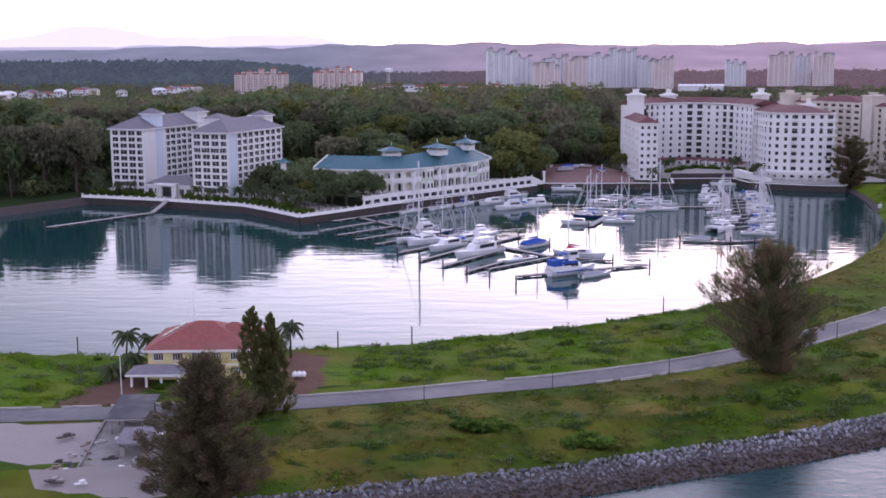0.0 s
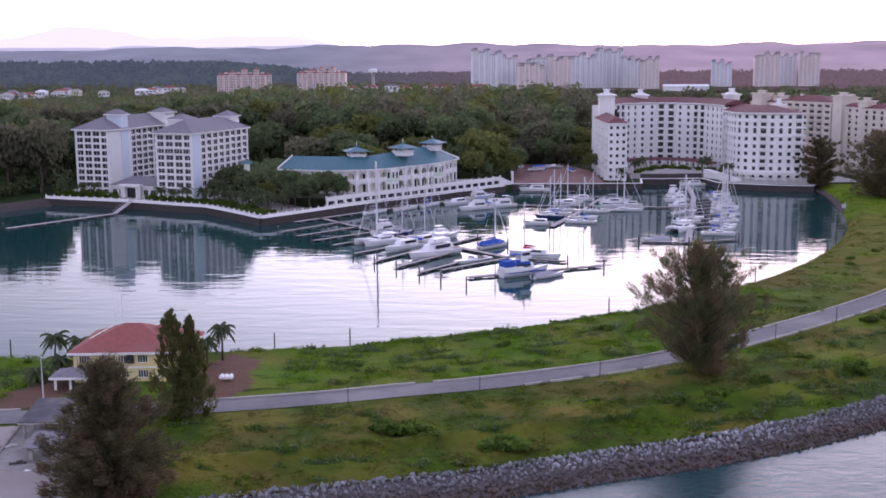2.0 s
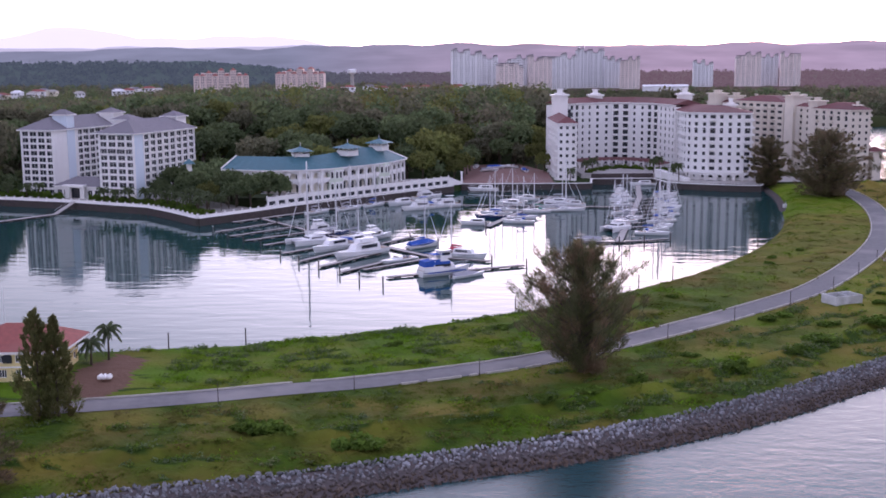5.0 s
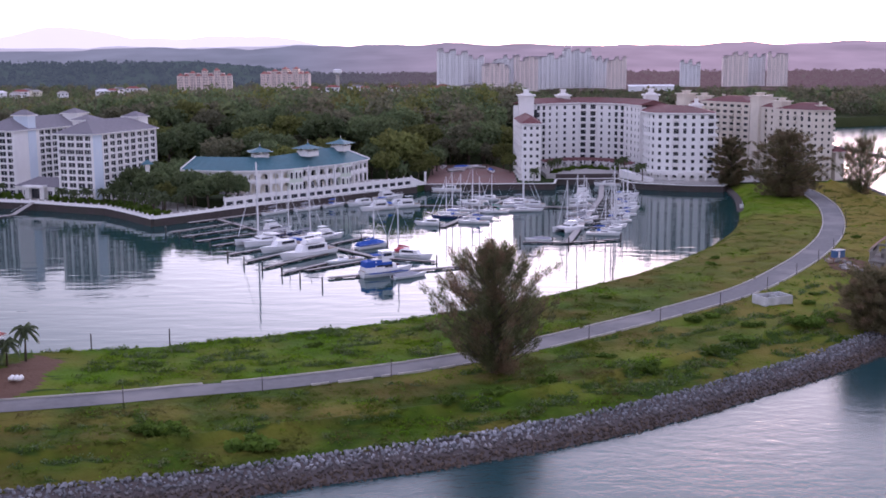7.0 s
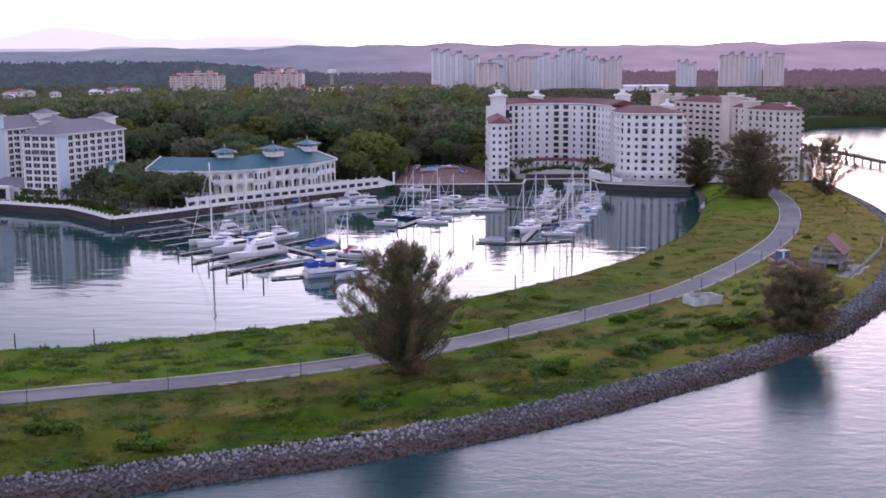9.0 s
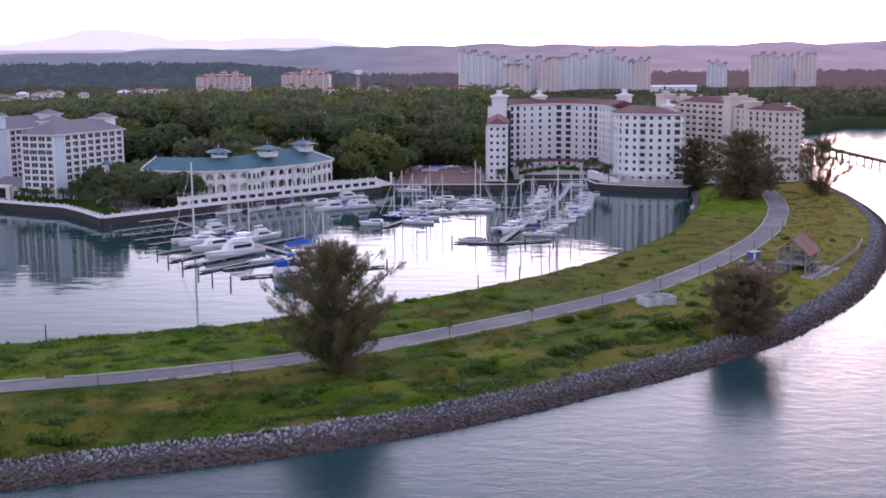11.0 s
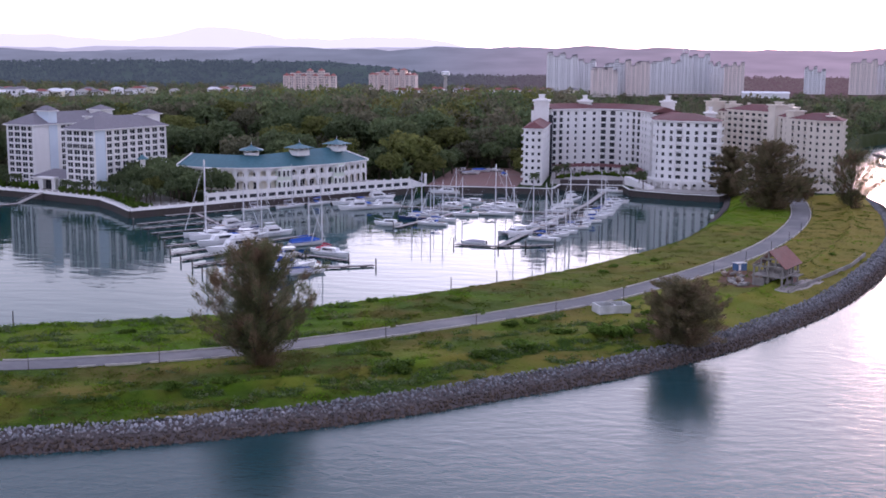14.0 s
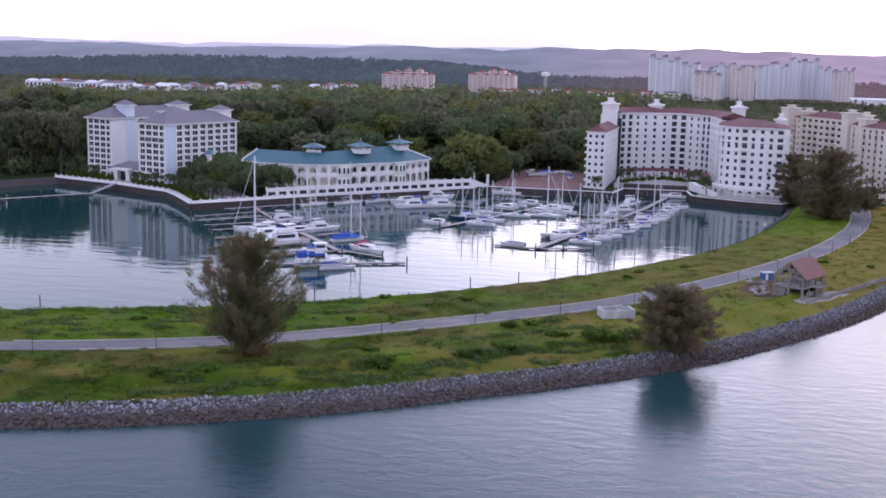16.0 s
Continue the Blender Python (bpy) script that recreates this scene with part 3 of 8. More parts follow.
def parapet(line, z, material, label):
    """A low white wall with square piers."""
    wall = sweep(line, [(0.1, z), (0.35, z), (0.35, z + 0.85), (0.1, z + 0.85)], closed=True).ob("parapet", material)
    tagged(wall, label, "wall", kind="structure")
    pier = Shape().box(0, 0, 0, 0.55, 0.55, 1.25).box(0, 0, 1.25, 0.7, 0.7, 0.15).mesh("pier", material)
    d = np.r_[0, np.cumsum(np.linalg.norm(np.diff(np.array(line), axis=0), axis=1))]
    for s in np.arange(0, d[-1], 4.2):
        put("pier", pier, wall, pose(float(np.interp(s, d, np.array(line)[:, 0])), float(np.interp(s, d, np.array(line)[:, 1])), z))
    return wall


left_line = [(-158, 500), (-116, 484), (-82, 466), (-70, 452), (-55, 432)]
def dense(line, step=4.0):
    out = []
    for a, b in zip(line, line[1:]):
        k = max(1, int(math.dist(a, b) / step))
        out += [(a[0] + (b[0] - a[0]) * i / k, a[1] + (b[1] - a[1]) * i / k) for i in range(k)]
    return out + [line[-1]]


left_line = dense(left_line)
club_line = dense([(-55, 432), (-42, 446.5), (-23, 470), (3, 497), (42, 538)])
inlet_line = dense([(46, 547), (107, 546)])
inlet2 = dense([(110, 566.5), (141, 567)])
right_line = dense([(144, 548), (150, 543), (156, 540), (168, 534), (183, 530), (188, 541)])
court_a, court_b = dense([(107, 546), (110, 566.5)]), dense([(141, 567), (144, 548)])
for line in (left_line, club_line, inlet_line, inlet2, right_line, court_a, court_b):
    quay(line, -1, 2.9, QUAY, "dark weathered stone quay wall with a pale coping")
for line in (left_line, club_line[:14]):
    parapet(line, 3.2, WHITE, "white painted parapet with small piers on the quay")
tail = [tuple(p) for p in SHORE if p[1] > 440]
revet = sweep(tail, [(-0.4, -0.8), (-0.2, 0.55), (2.3, 1.25), (2.8, 0.6)]).ob("revetment", QUAY)
for v in revet.data.vertices:  # its near end runs out into the grass
    v.co.z -= 1.9 * float(1 - smoothstep(441, 476, v.co.y))
tagged(revet, "dark stone revetment along the inner shore of the spit", "bank", kind="structure")
outlet = thing("outlet_box", 173.2, 459.5, 1.9, "small white concrete outlet box at the shore", "outlet box")
Shape().box(0, 0, 0, 1.3, 1.0, 1.3).box(0, 0, 1.3, 1.6, 1.3, 0.15).ob("box", TANKWALL, parent=outlet)
Shape().tube([(0.3, 0, 1.45), (0.3, 0, 2.6)], [0.1, 0.1], 6).ob("vent_pipe", TANKWALL, parent=outlet)
sweep(dense([(-420, 330), (-260, 402), (-181, 462), (-158, 500)]), [(0, 3.0), (1.5, 2.2), (5, -0.5)]).ob("bank", QUAY)
tagged(bpy.data.objects["bank"], "sloping stony bank of the harbour", "bank", kind="structure")


def slab(name, ring, z0, z1, material, label, category="paving"):
    return tagged(Shape().prism(ring, z0, z1).ob(name, material), label, category, kind="structure")


slab("terrace_paving", [(47, 548), (90, 547), (92, 600), (80, 645), (50, 640)], 2.6, 3.35, BRICK, "red brick boat yard behind the quay")
slab("promenade", [(-157, 501), (-116, 485), (-82, 467), (-56, 434), (-40, 460), (-75, 500), (-100, 515), (-155, 540)], 2.6, 3.25, CONCRETE, "pale paved promenade beside the hotel")
slab("hotel_forecourt", [(146, 548), (157, 541), (183, 532), (188, 543), (212, 545), (205, 600), (146, 600)], 2.6, 3.3, CONCRETE, "pale paved terrace below the hotel")

# ---- the rock bank of the spit ----
crest_n = sides(CREST)          # to the right of the line: towards the sea
bank = sweep(CREST, [(-1.2, 2.3), (0.5, 2.2), (4.5, 0.5), (8.5, -1.2)]).ob("rock_bank_core", PILE)
tagged(bank, "dark rubble core under the armour rocks", "bank", kind="structure")
rock_rng = np.random.default_rng(8)


def rock_shape(seed, fine=2):
    """A blocky split boulder about one metre across."""
    r = random.Random(seed)
    bm = bmesh.new()
    bmesh.ops.create_icosphere(bm, subdivisions=fine, radius=0.5)
    cuts = [Vector((r.uniform(-1, 1), r.uniform(-1, 1), r.uniform(-1, 1))).normalized() for _ in range(11)]
    deep = [r.uniform(0.2, 0.36) for _ in cuts]
    for v in bm.verts:
        for c, e_ in zip(cuts, deep):
            d = v.co.dot(c) - e_
            if d > 0:
                v.co -= c * d
        v.co.x *= 1.25
        v.co.z *= 0.85
    verts = np.array([v.co[:] for v in bm.verts])
    bm.verts.index_update()
    faces = np.array([[v.index for v in f.verts] for f in bm.faces])
    bm.free()
    return verts, faces


rock_kinds = [rock_shape(i) for i in range(9)]
far_kinds = [rock_shape(i, 1) for i in range(9)]


def rock_places():
    out = []
    d = np.r_[0, np.cumsum(np.linalg.norm(np.diff(CREST, axis=0), axis=1))]
    for s in np.arange(325, d[-1] - 5, 0.56):
        x, y = np.interp(s, d, CREST[:, 0]), np.interp(s, d, CREST[:, 1])
        nx, ny = np.interp(s, d, crest_n[:, 0]), np.interp(s, d, crest_n[:, 1])
        for a in np.arange(-0.6, 7.4, 0.6):
            o = a + rock_rng.uniform(-0.45, 0.45)
            j = rock_rng.uniform(-0.4, 0.4)
            z = 2.5 - max(o, 0) * 0.42
            out.append((x + nx * o - ny * j, y + ny * o + nx * j, z, rock_rng.choice([0.42, 0.5, 0.56, 0.64, 0.74, 0.88, 1.08]) * rock_rng.uniform(0.85, 1.15)))
    return out


def rocks():
    places = rock_places()
    near = [p for p in places if 28 < p[0] < 80 and p[2] > 1.3][::2][:290]
    chosen = set(near)
    group = tagged(new("rock_bank"), "bank of grey granite armour rocks, brown at the tide line", "rock bank", kind="structure")
    meshes = []
    for v, f in rock_kinds:
        m = bpy.data.meshes.new("rock")
        m.from_pydata(v.tolist(), [], f.tolist())
        m.materials.append(ROCK)
        meshes.append(m)
    vs, fs, k = [], [], 0
    for i, p in enumerate(places):
        turn = Euler(rock_rng.uniform(-3.1, 3.1, 3).tolist()).to_matrix()
        if p in chosen:
            o = new("rock", meshes[i % 9])
            o.parent = group
            o.matrix_basis = Matrix.Translation(p[:3]) @ turn.to_4x4() @ Matrix.Scale(p[3], 4)
            continue
        v, f = far_kinds[i % 9]
        vs.append(v @ np.array(turn).T * p[3] + np.array(p[:3]))
        fs.append(f + k)
        k += len(v)
    m = bpy.data.meshes.new("armour_rocks")
    m.from_pydata(np.concatenate(vs).tolist(), [], np.concatenate(fs).tolist())
    m.materials.append(ROCK)
    o = new("armour_rocks", m)
    o.parent = group
    tagged(o, kind="stuff")

# ---- buildings ----
def window_mesh(w, h, frame_mat, bars=1):
    """A casement in one piece: frame and glazing bars in front, panes set back in it; its face towards -y."""
    t = 0.1
    k = bars + 1
    xs = [-w / 2]
    for i in range(k):
        xs += [-w / 2 + w * i / k + t * (1 if i == 0 else 0.5), -w / 2 + w * (i + 1) / k - t * (1 if i == k - 1 else 0.5)]
    xs.append(w / 2)
    zs = [0, t, h - t, h]
    v = [(x, 0.0, z) for z in zs for x in xs]
    n = len(xs)
    f, m = [], []
    for r in range(3):
        for c in range(n - 1):
            q = [r * n + c, r * n + c + 1, (r + 1) * n + c + 1, (r + 1) * n + c]
            if r == 1 and c % 2 == 1:
                j = len(v)
                v += [(v[i][0], 0.09, v[i][2]) for i in q]
                for e in range(4):
                    f.append((q[e], q[(e + 1) % 4], j + (e + 1) % 4, j + e))
                    m.append(1)
                f.append((j, j + 1, j + 2, j + 3))
                m.append(0)
            else:
                f.append(tuple(q))
                m.append(1)
    s = Shape()
    s.v, s.f, s.m = v, f, m
    return s.mesh("window", GLASS, frame_mat)


WINDOWS = {}


def facade(home, origin, a, b, z0, floors, fh, cols, ww, wh, wall_mat, frame_mat=None, sill=0.9, depth=0.3, bars=1, balconies=(), bay=None, arch_rows=(), skip_rows=()):
    """One straight wall from a to b with real openings, windows set back in them, and balconies in some columns.
    home: the thing; origin: its base. Outward is to the right of a to b."""
    frame_mat = frame_mat or WHITE
    ax, ay, bx, by = a[0] - origin[0], a[1] - origin[1], b[0] - origin[0], b[1] - origin[1]
    ln = math.hypot(bx - ax, by - ay)
    turn = math.atan2(by - ay, bx - ax)
    m = Matrix.Translation((ax, ay, z0 - origin[2])) @ Matrix.Rotation(turn, 4, "Z")
    h = floors * fh
    s = Shape()
    if not cols:
        s.box(ln / 2, 0, 0, ln, depth, h)
        return put("wall", s.mesh("wall", wall_mat), home, m)
    pitch = ln / cols
    xs = [pitch * (c + 0.5) for c in range(cols)]
    base = 0.0
    for r in range(floors):
        zs = r * fh + sill
        if r in skip_rows:
            continue
        s.box(ln / 2, 0, base, ln, depth, zs - base)
        e = 0.0
        for x in xs:
            s.box((e + x - ww / 2) / 2, 0, zs, x - ww / 2 - e, depth, wh)
            e = x + ww / 2
        s.box((e + ln) / 2, 0, zs, ln - e, depth, wh)
        base = zs + wh
    s.box(ln / 2, 0, base, ln, depth, h - base)
    wall = put("wall", s.mesh("wall", wall_mat), home, m)
    key = (round(ww, 2), round(wh, 2), frame_mat.name, bars)
    if key not in WINDOWS:
        WINDOWS[key] = window_mesh(ww, wh, frame_mat, bars)
    bal = None
    for c, x in enumerate(xs):
        for r in range(floors):
            if r in skip_rows:
                continue
            put("window", WINDOWS[key], home, m @ pose(x, depth * 0.1, r * fh + sill))
            if c in balconies:
                if bal is None:
                    bw = min(pitch * 0.92, ww + 1.2)
                    bal = Shape().box(0, -0.75, 0, bw, 1.3, 0.16).box(0, -1.36, 0.16, bw, 0.07, 0.75)
                    bal.box(-bw / 2 + 0.05, -0.75, 0.16, 0.07, 1.25, 0.75).box(bw / 2 - 0.05, -0.75, 0.16, 0.07, 1.25, 0.75)
                    bal = bal.mesh("balcony", frame_mat)
                put("balcony", bal, home, m @ pose(x, 0, r * fh + sill - 0.95))
            if r in arch_rows:
                hood = Shape()
                ring = [(math.cos(t) * ww * 0.5, math.sin(t) * ww * 0.5) for t in np.linspace(0, math.pi, 8)]
                hood.add([(x_, -0.16, z_) for x_, z_ in ring] + [(x_, 0.0, z_) for x_, z_ in ring],
                         [tuple(range(8))] + [(i, i + 1, 9 + i, 8 + i) for i in range(7)])
                if ("arch", key) not in WINDOWS:
                    WINDOWS[("arch", key)] = hood.mesh("arch", GLASS)
                put("arch", WINDOWS[("arch", key)], home, m @ pose(x, 0, r * fh + sill + wh))
    return wall


def hip(name, home, origin, ring, z, rise, over, material, fascia=None, ridge=0.5):
    """A hipped roof with overhang on a four-cornered ring, and a fascia below it."""
    c = np.mean(ring, axis=0)
    p = []
    n = len(ring)
    e = [np.array(ring[(i + 1) % n], float) - ring[i] for i in range(n)]
    long = 0 if np.linalg.norm(e[0]) > np.linalg.norm(e[1]) else 1
    out = []
    for i in range(n):
        a, b = e[i - 1] / np.linalg.norm(e[i - 1]), e[i] / np.linalg.norm(e[i])
        out.append(np.array(ring[i]) + a * over - b * over)
    w = np.linalg.norm(e[1 - long]) + 2 * over
    m0 = (out[0] + out[3]) / 2 if long == 0 else (out[0] + out[1]) / 2
    m1 = (out[1] + out[2]) / 2 if long == 0 else (out[3] + out[2]) / 2
    d = (m1 - m0) / np.linalg.norm(m1 - m0)
    inset = min(w * ridge, np.linalg.norm(m1 - m0) * 0.49)
    r0, r1 = m0 + d * inset, m1 - d * inset
    ox, oy, oz = origin
    v = [(q[0] - ox, q[1] - oy, z - oz) for q in out] + [(r0[0] - ox, r0[1] - oy, z + rise - oz), (r1[0] - ox, r1[1] - oy, z + rise - oz)]
    f = [(0, 1, 5, 4), (1, 2, 5), (2, 3, 4, 5), (3, 0, 4)] if long == 0 else [(0, 1, 4), (1, 2, 5, 4), (2, 3, 5), (3, 0, 4, 5)]
    f.append((3, 2, 1, 0))
    roof = Shape().add(v, f).ob(name, material, parent=home)
    Shape().prism([(q[0] - ox, q[1] - oy) for q in out], z - 0.45 - oz, z - 0.01 - oz).ob("fascia", fascia or WHITE, parent=home)
    return roof


def turret(home, origin, x, y, z0, size, h, turn, wall_mat, roof_mat, rise, over=1.0, deep=1.0):
    """A roof tower with a pyramid cap; deep: its depth over its width."""
    c, s = math.cos(turn), math.sin(turn)
    ring = [(x + c * a * size / 2 - s * b * size / 2, y + s * a * size / 2 + c * b * size / 2) for a, b in ((-1, -deep), (1, -deep), (1, deep), (-1, deep))]
    body = Shape().prism([(p[0] - origin[0], p[1] - origin[1]) for p in ring], z0 - origin[2], z0 + h - origin[2])
    body.ob("tower", wall_mat, parent=home)
    hip("tower_roof", home, origin, ring, z0 + h, rise, over, roof_mat, ridge=0.499)


def unit(a, b):
    d = math.dist(a, b)
    return ((b[0] - a[0]) / d, (b[1] - a[1]) / d)


def rect(p, e1, w, e2, l):
    return [(p[0], p[1]), (p[0] + e1[0] * w, p[1] + e1[1] * w), (p[0] + e1[0] * w + e2[0] * l, p[1] + e1[1] * w + e2[1] * l), (p[0] + e2[0] * l, p[1] + e2[1] * l)]


# -- the grey-roofed hotel: two long slabs with a lobby between --
E1, E2 = unit((0, 0), (0.94, -0.34)), unit((0, 0), (0.34, 0.94))
HO = (-106.5, 486.7, 3.2)
hotel = thing("hotel_building", *HO, "white and pale blue hotel with grey hipped roofs and roof towers", "hotel")
FH = 2.8
TH = math.atan2(E1[1], E1[0])


def by(p, a, b):
    """A place a metres along the hotel's front and b metres back from p."""
    return (p[0] + E1[0] * a + E2[0] * b, p[1] + E1[1] * a + E2[1] * b)


def hotel_slab(p, w, l, blank, side_cols, first):
    ring = rect(p, E1, w, E2, l)
    Shape().prism([(x - HO[0], y - HO[1]) for x, y in rect(by(p, 0.4, 0.4), E1, w - 0.8, E2, l - 0.8)], 0, 10 * FH).ob("core", WHITE, parent=hotel)
    facade(hotel, HO, ring[0], ring[1], 3.2, 10, FH, 4, 3.5, 2.05, WHITE, bars=1, sill=0.42)
    q0 = by(ring[1], 0, blank)
    facade(hotel, HO, ring[1], q0, 3.2, 10, FH, 0, 2.0, 1.6, WHITE if first else BLUEWALL)
    facade(hotel, HO, q0, ring[2], 3.2, 10, FH, side_cols, 3.8 if first else 3.5, 2.1, WHITE, bars=1, sill=0.4)
    facade(hotel, HO, ring[2], ring[3], 3.2, 10, FH, 0, 2, 1.6, WHITE)
    facade(hotel, HO, ring[3], ring[0], 3.2, 10, FH, 10, 2.2, 1.6, WHITE)
    # corner strips, pilasters between the pairs of windows, and balcony rails
    strip = Shape().box(0, 0, 0, 0.9, 0.5, 10 * FH).mesh("quoin", WHITE)
    for c in (ring[0], ring[1]):
        q = by(c, 0.5 if c is ring[0] else -0.5, -0.2)
        put("quoin", strip, hotel, pose(q[0] - HO[0], q[1] - HO[1], 0, 0, 0, math.degrees(TH)))
    run = (l - blank) / side_cols
    for k in range(0, side_cols + 1, 2):
        q = by(q0, 0.2, min(max(run * k, 0.3), l - blank - 0.3))
        put("pilaster", Shape().box(0, 0, 0, 0.45, 0.7, 10 * FH).mesh("pilaster", WHITE), hotel, pose(q[0] - HO[0], q[1] - HO[1], 0, 0, 0, math.degrees(TH)))
    rail = Shape().box(0, 0, 0, 0.08, run * 0.5, 0.85).box(-0.25, 0, 0, 0.5, run * 0.5, 0.12).mesh("balcony", WHITE)
    for k in range(0, side_cols - 1, 2):
        for r in range(1, 10):
            q = by(q0, 0.55, run * (k + 1))
            put("balcony", rail, hotel, pose(q[0] - HO[0], q[1] - HO[1], r * FH + 0.1, 0, 0, math.degrees(TH)))
    # string courses
    for z in (7 * FH + 0.1, 8 * FH + 0.1):
        for u, v, sx, sy in ((w / 2, -0.2, w + 0.5, 0.25),):
            q = by(p, u, v)
            Shape().box(q[0] - HO[0], q[1] - HO[1], z, sx, sy, 0.22, TH).ob("string_course", WHITE, parent=hotel)
    Shape().prism([(x - HO[0], y - HO[1]) for x, y in ring], 10 * FH, 10 * FH + 0.4).ob("cornice", WHITE, parent=hotel)
    hip("roof", hotel, HO, ring, 3.2 + 10 * FH + 0.5, 5.2, 1.25, GREYROOF)
    return ring


ring_far = hotel_slab((-148.6, 514.6), 17.3, 52.0, 16.0, 8, True)
ring_near = hotel_slab((-106.5, 486.7), 17.5, 46.0, 6.0, 8, False)
# row of broad windows three floors below the eaves of the nearer slab
wide = window_mesh(4.0, 1.9, WHITE, 2)
for k in range(4):
    q = by(ring_near[0], 17.5 * (k + 0.5) / 4, -0.42)
    put("bay_window", wide, hotel, pose(q[0] - HO[0], q[1] - HO[1], 7 * FH + 0.45, 0, 0, math.degrees(TH)))
for k in range(2):
    q = by(ring_near[1], 0.2, 2.2 + 4.0 * k)
    put("corner_window", window_mesh(1.5, 1.6, WHITE, 0), hotel, pose(q[0] - HO[0], q[1] - HO[1], 7 * FH + 0.55, 0, 0, math.degrees(TH) + 90))
for p, a, b, z0, size, top, wall_m, deep in ((ring_far[1], -3.4, 11.7, 3.2, 7.6, 38.0, BLUEWALL, 0.68), (ring_far[1], -3.0, 47.0, 20.0, 8.0, 37.4, WHITE, 1), (ring_near[0], -0.5, 22.0, 3.2, 9.0, 36.4, WHITE, 1), (ring_near[0], 8.5, 44.5, 28.0, 7.6, 36.9, WHITE, 1)):
    x, y = by(p, a, b)
    turret(hotel, HO, x, y, z0, size, top - z0, TH, wall_m, GREYROOF, 2.3, over=0.9, deep=deep)
x, y = by(ring_far[1], -3.4, 11.7 - 2.62)
for k in range(4):
    q = by((x, y), 1.2 + 0.8 * k, 0)
    put("louvre", Shape().box(0, 0, 0, 0.3, 0.14, 3.0).mesh("louvre", BLUEWALL), hotel, pose(q[0] - HO[0], q[1] - HO[1], 31.2, 0, 0, math.degrees(TH)))
lob = rect((-130.0, 501.5), E1, 22.5, E2, 13.0)
Shape().prism([(x - HO[0], y - HO[1]) for x, y in rect(by((-130.0, 501.5), 0.4, 0.4), E1, 21.7, E2, 12.2)], 0, 4.9).ob("lobby", WHITE, parent=hotel)
hip("lobby_roof", hotel, HO, lob, 8.4, 3.6, 1.0, GREYROOF)
facade(hotel, HO, lob[0], by(lob[0], 6.5, 0), 3.2, 1, 4.9, 2, 2.4, 2.3, WHITE, sill=1.2)
facade(hotel, HO, by(lob[0], 15.5, 0), lob[1], 3.2, 1, 4.9, 2, 2.4, 2.3, WHITE, sill=1.2)
pc = by(lob[0], 11, -2.0)
for dx in (-4.4, -3.2, 3.2, 4.4):
    q = by(pc, dx, 0)
    Shape().box(q[0] - HO[0], q[1] - HO[1], 0, 0.9, 0.9, 5.0, TH).ob("porch_column", WHITE, parent=hotel)
Shape().box(pc[0] - HO[0], pc[1] - HO[1], 5.0, 10.6, 3.0, 0.9, TH).ob("porch_roof", WHITE, parent=hotel)
q = by(pc, 0, 1.75)
put("lobby_door", window_mesh(6.0, 4.2, PILE, 3), hotel, pose(q[0] - HO[0], q[1] - HO[1], 0.1, 0, 0, math.degrees(TH)))

# slender tower with a teal cap among the garden trees
gz = thing("garden_tower", -67, 476.5, 3.2, "slim white tower with a broad teal cap among garden trees", "tower")
Shape().box(0, 0, 0, 2.0, 2.0, 16.4, 0.3).ob("shaft", WHITE, parent=gz)
Shape().box(0, 0, 12.0, 2.4, 2.4, 0.5, 0.3).ob("band", WHITE, parent=gz)
c_, s_ = math.cos(0.3) * 2.4, math.sin(0.3) * 2.4
Shape().add([(-c_ + s_, -s_ - c_, 16.4), (c_ + s_, s_ - c_, 16.4), (c_ - s_, s_ + c_, 16.4), (-c_ - s_, -s_ + c_, 16.4), (0, 0, 18.4)], [(3, 2, 1, 0), (0, 1, 4), (1, 2, 4), (2, 3, 4), (3, 0, 4)]).ob("cap", TEALROOF, parent=gz)

# -- the club house with the teal roof --
CO = (-10.0, 495.0, 3.2)
club = thing("club_house", *CO, "long white arcaded club house with teal roof and three cupolas", "club house")
EAVE = along([(-56, 487.5), (-44, 481.5), (-31, 478.8), (-20, 480.5), (-11, 485.5), (0, 497), (13, 514), (21, 534)], 27)
EN = sides(EAVE)


def shifted(line, nrm, d):
    return [(x + n[0] * d, y + n[1] * d) for (x, y), n in zip(line, nrm)]


front, back, ridge_l = shifted(EAVE, EN, -1.4), shifted(EAVE, EN, -15.5), shifted(EAVE, EN, -8.5)
ZE = 16.3
roof = Shape()
fe, be = shifted(EAVE, EN, 0), shifted(EAVE, EN, -17.0)
n = len(EAVE)
rel = lambda p, z: (p[0] - CO[0], p[1] - CO[1], z - CO[2])
rid = [ridge_l[min(i, n - 5)] for i in range(n)]
for i in range(4):
    rid[i] = (-50.2 + (ridge_l[4][0] + 50.2) * i / 4, 492.0 + (ridge_l[4][1] - 492.0) * i / 4)
zr = [ZE + 5.0 + 1.6 * smoothstep(10, 20, i) for i in range(n)]
roof.add([rel(p, ZE) for p in fe] + [rel(p, zr[i]) for i, p in enumerate(rid)] + [rel(p, ZE) for p in be],
         [(i, i + 1, n + i + 1, n + i) for i in range(n - 1)] + [(n + i, n + i + 1, 2 * n + i + 1, 2 * n + i) for i in range(n - 1)]
         + [(0, n, 2 * n), (n - 1, 3 * n - 1, 2 * n - 1)])
roof.ob("roof", TEALROOF, parent=club, label="teal ribbed roof")
gut = sweep(np.array(fe) - np.array(CO[:2]), [(0.0, ZE - 0.5 - CO[2]), (0.12, ZE - 0.5 - CO[2]), (0.12, ZE + 0.05 - CO[2]), (0.0, ZE + 0.05 - CO[2])], closed=True)
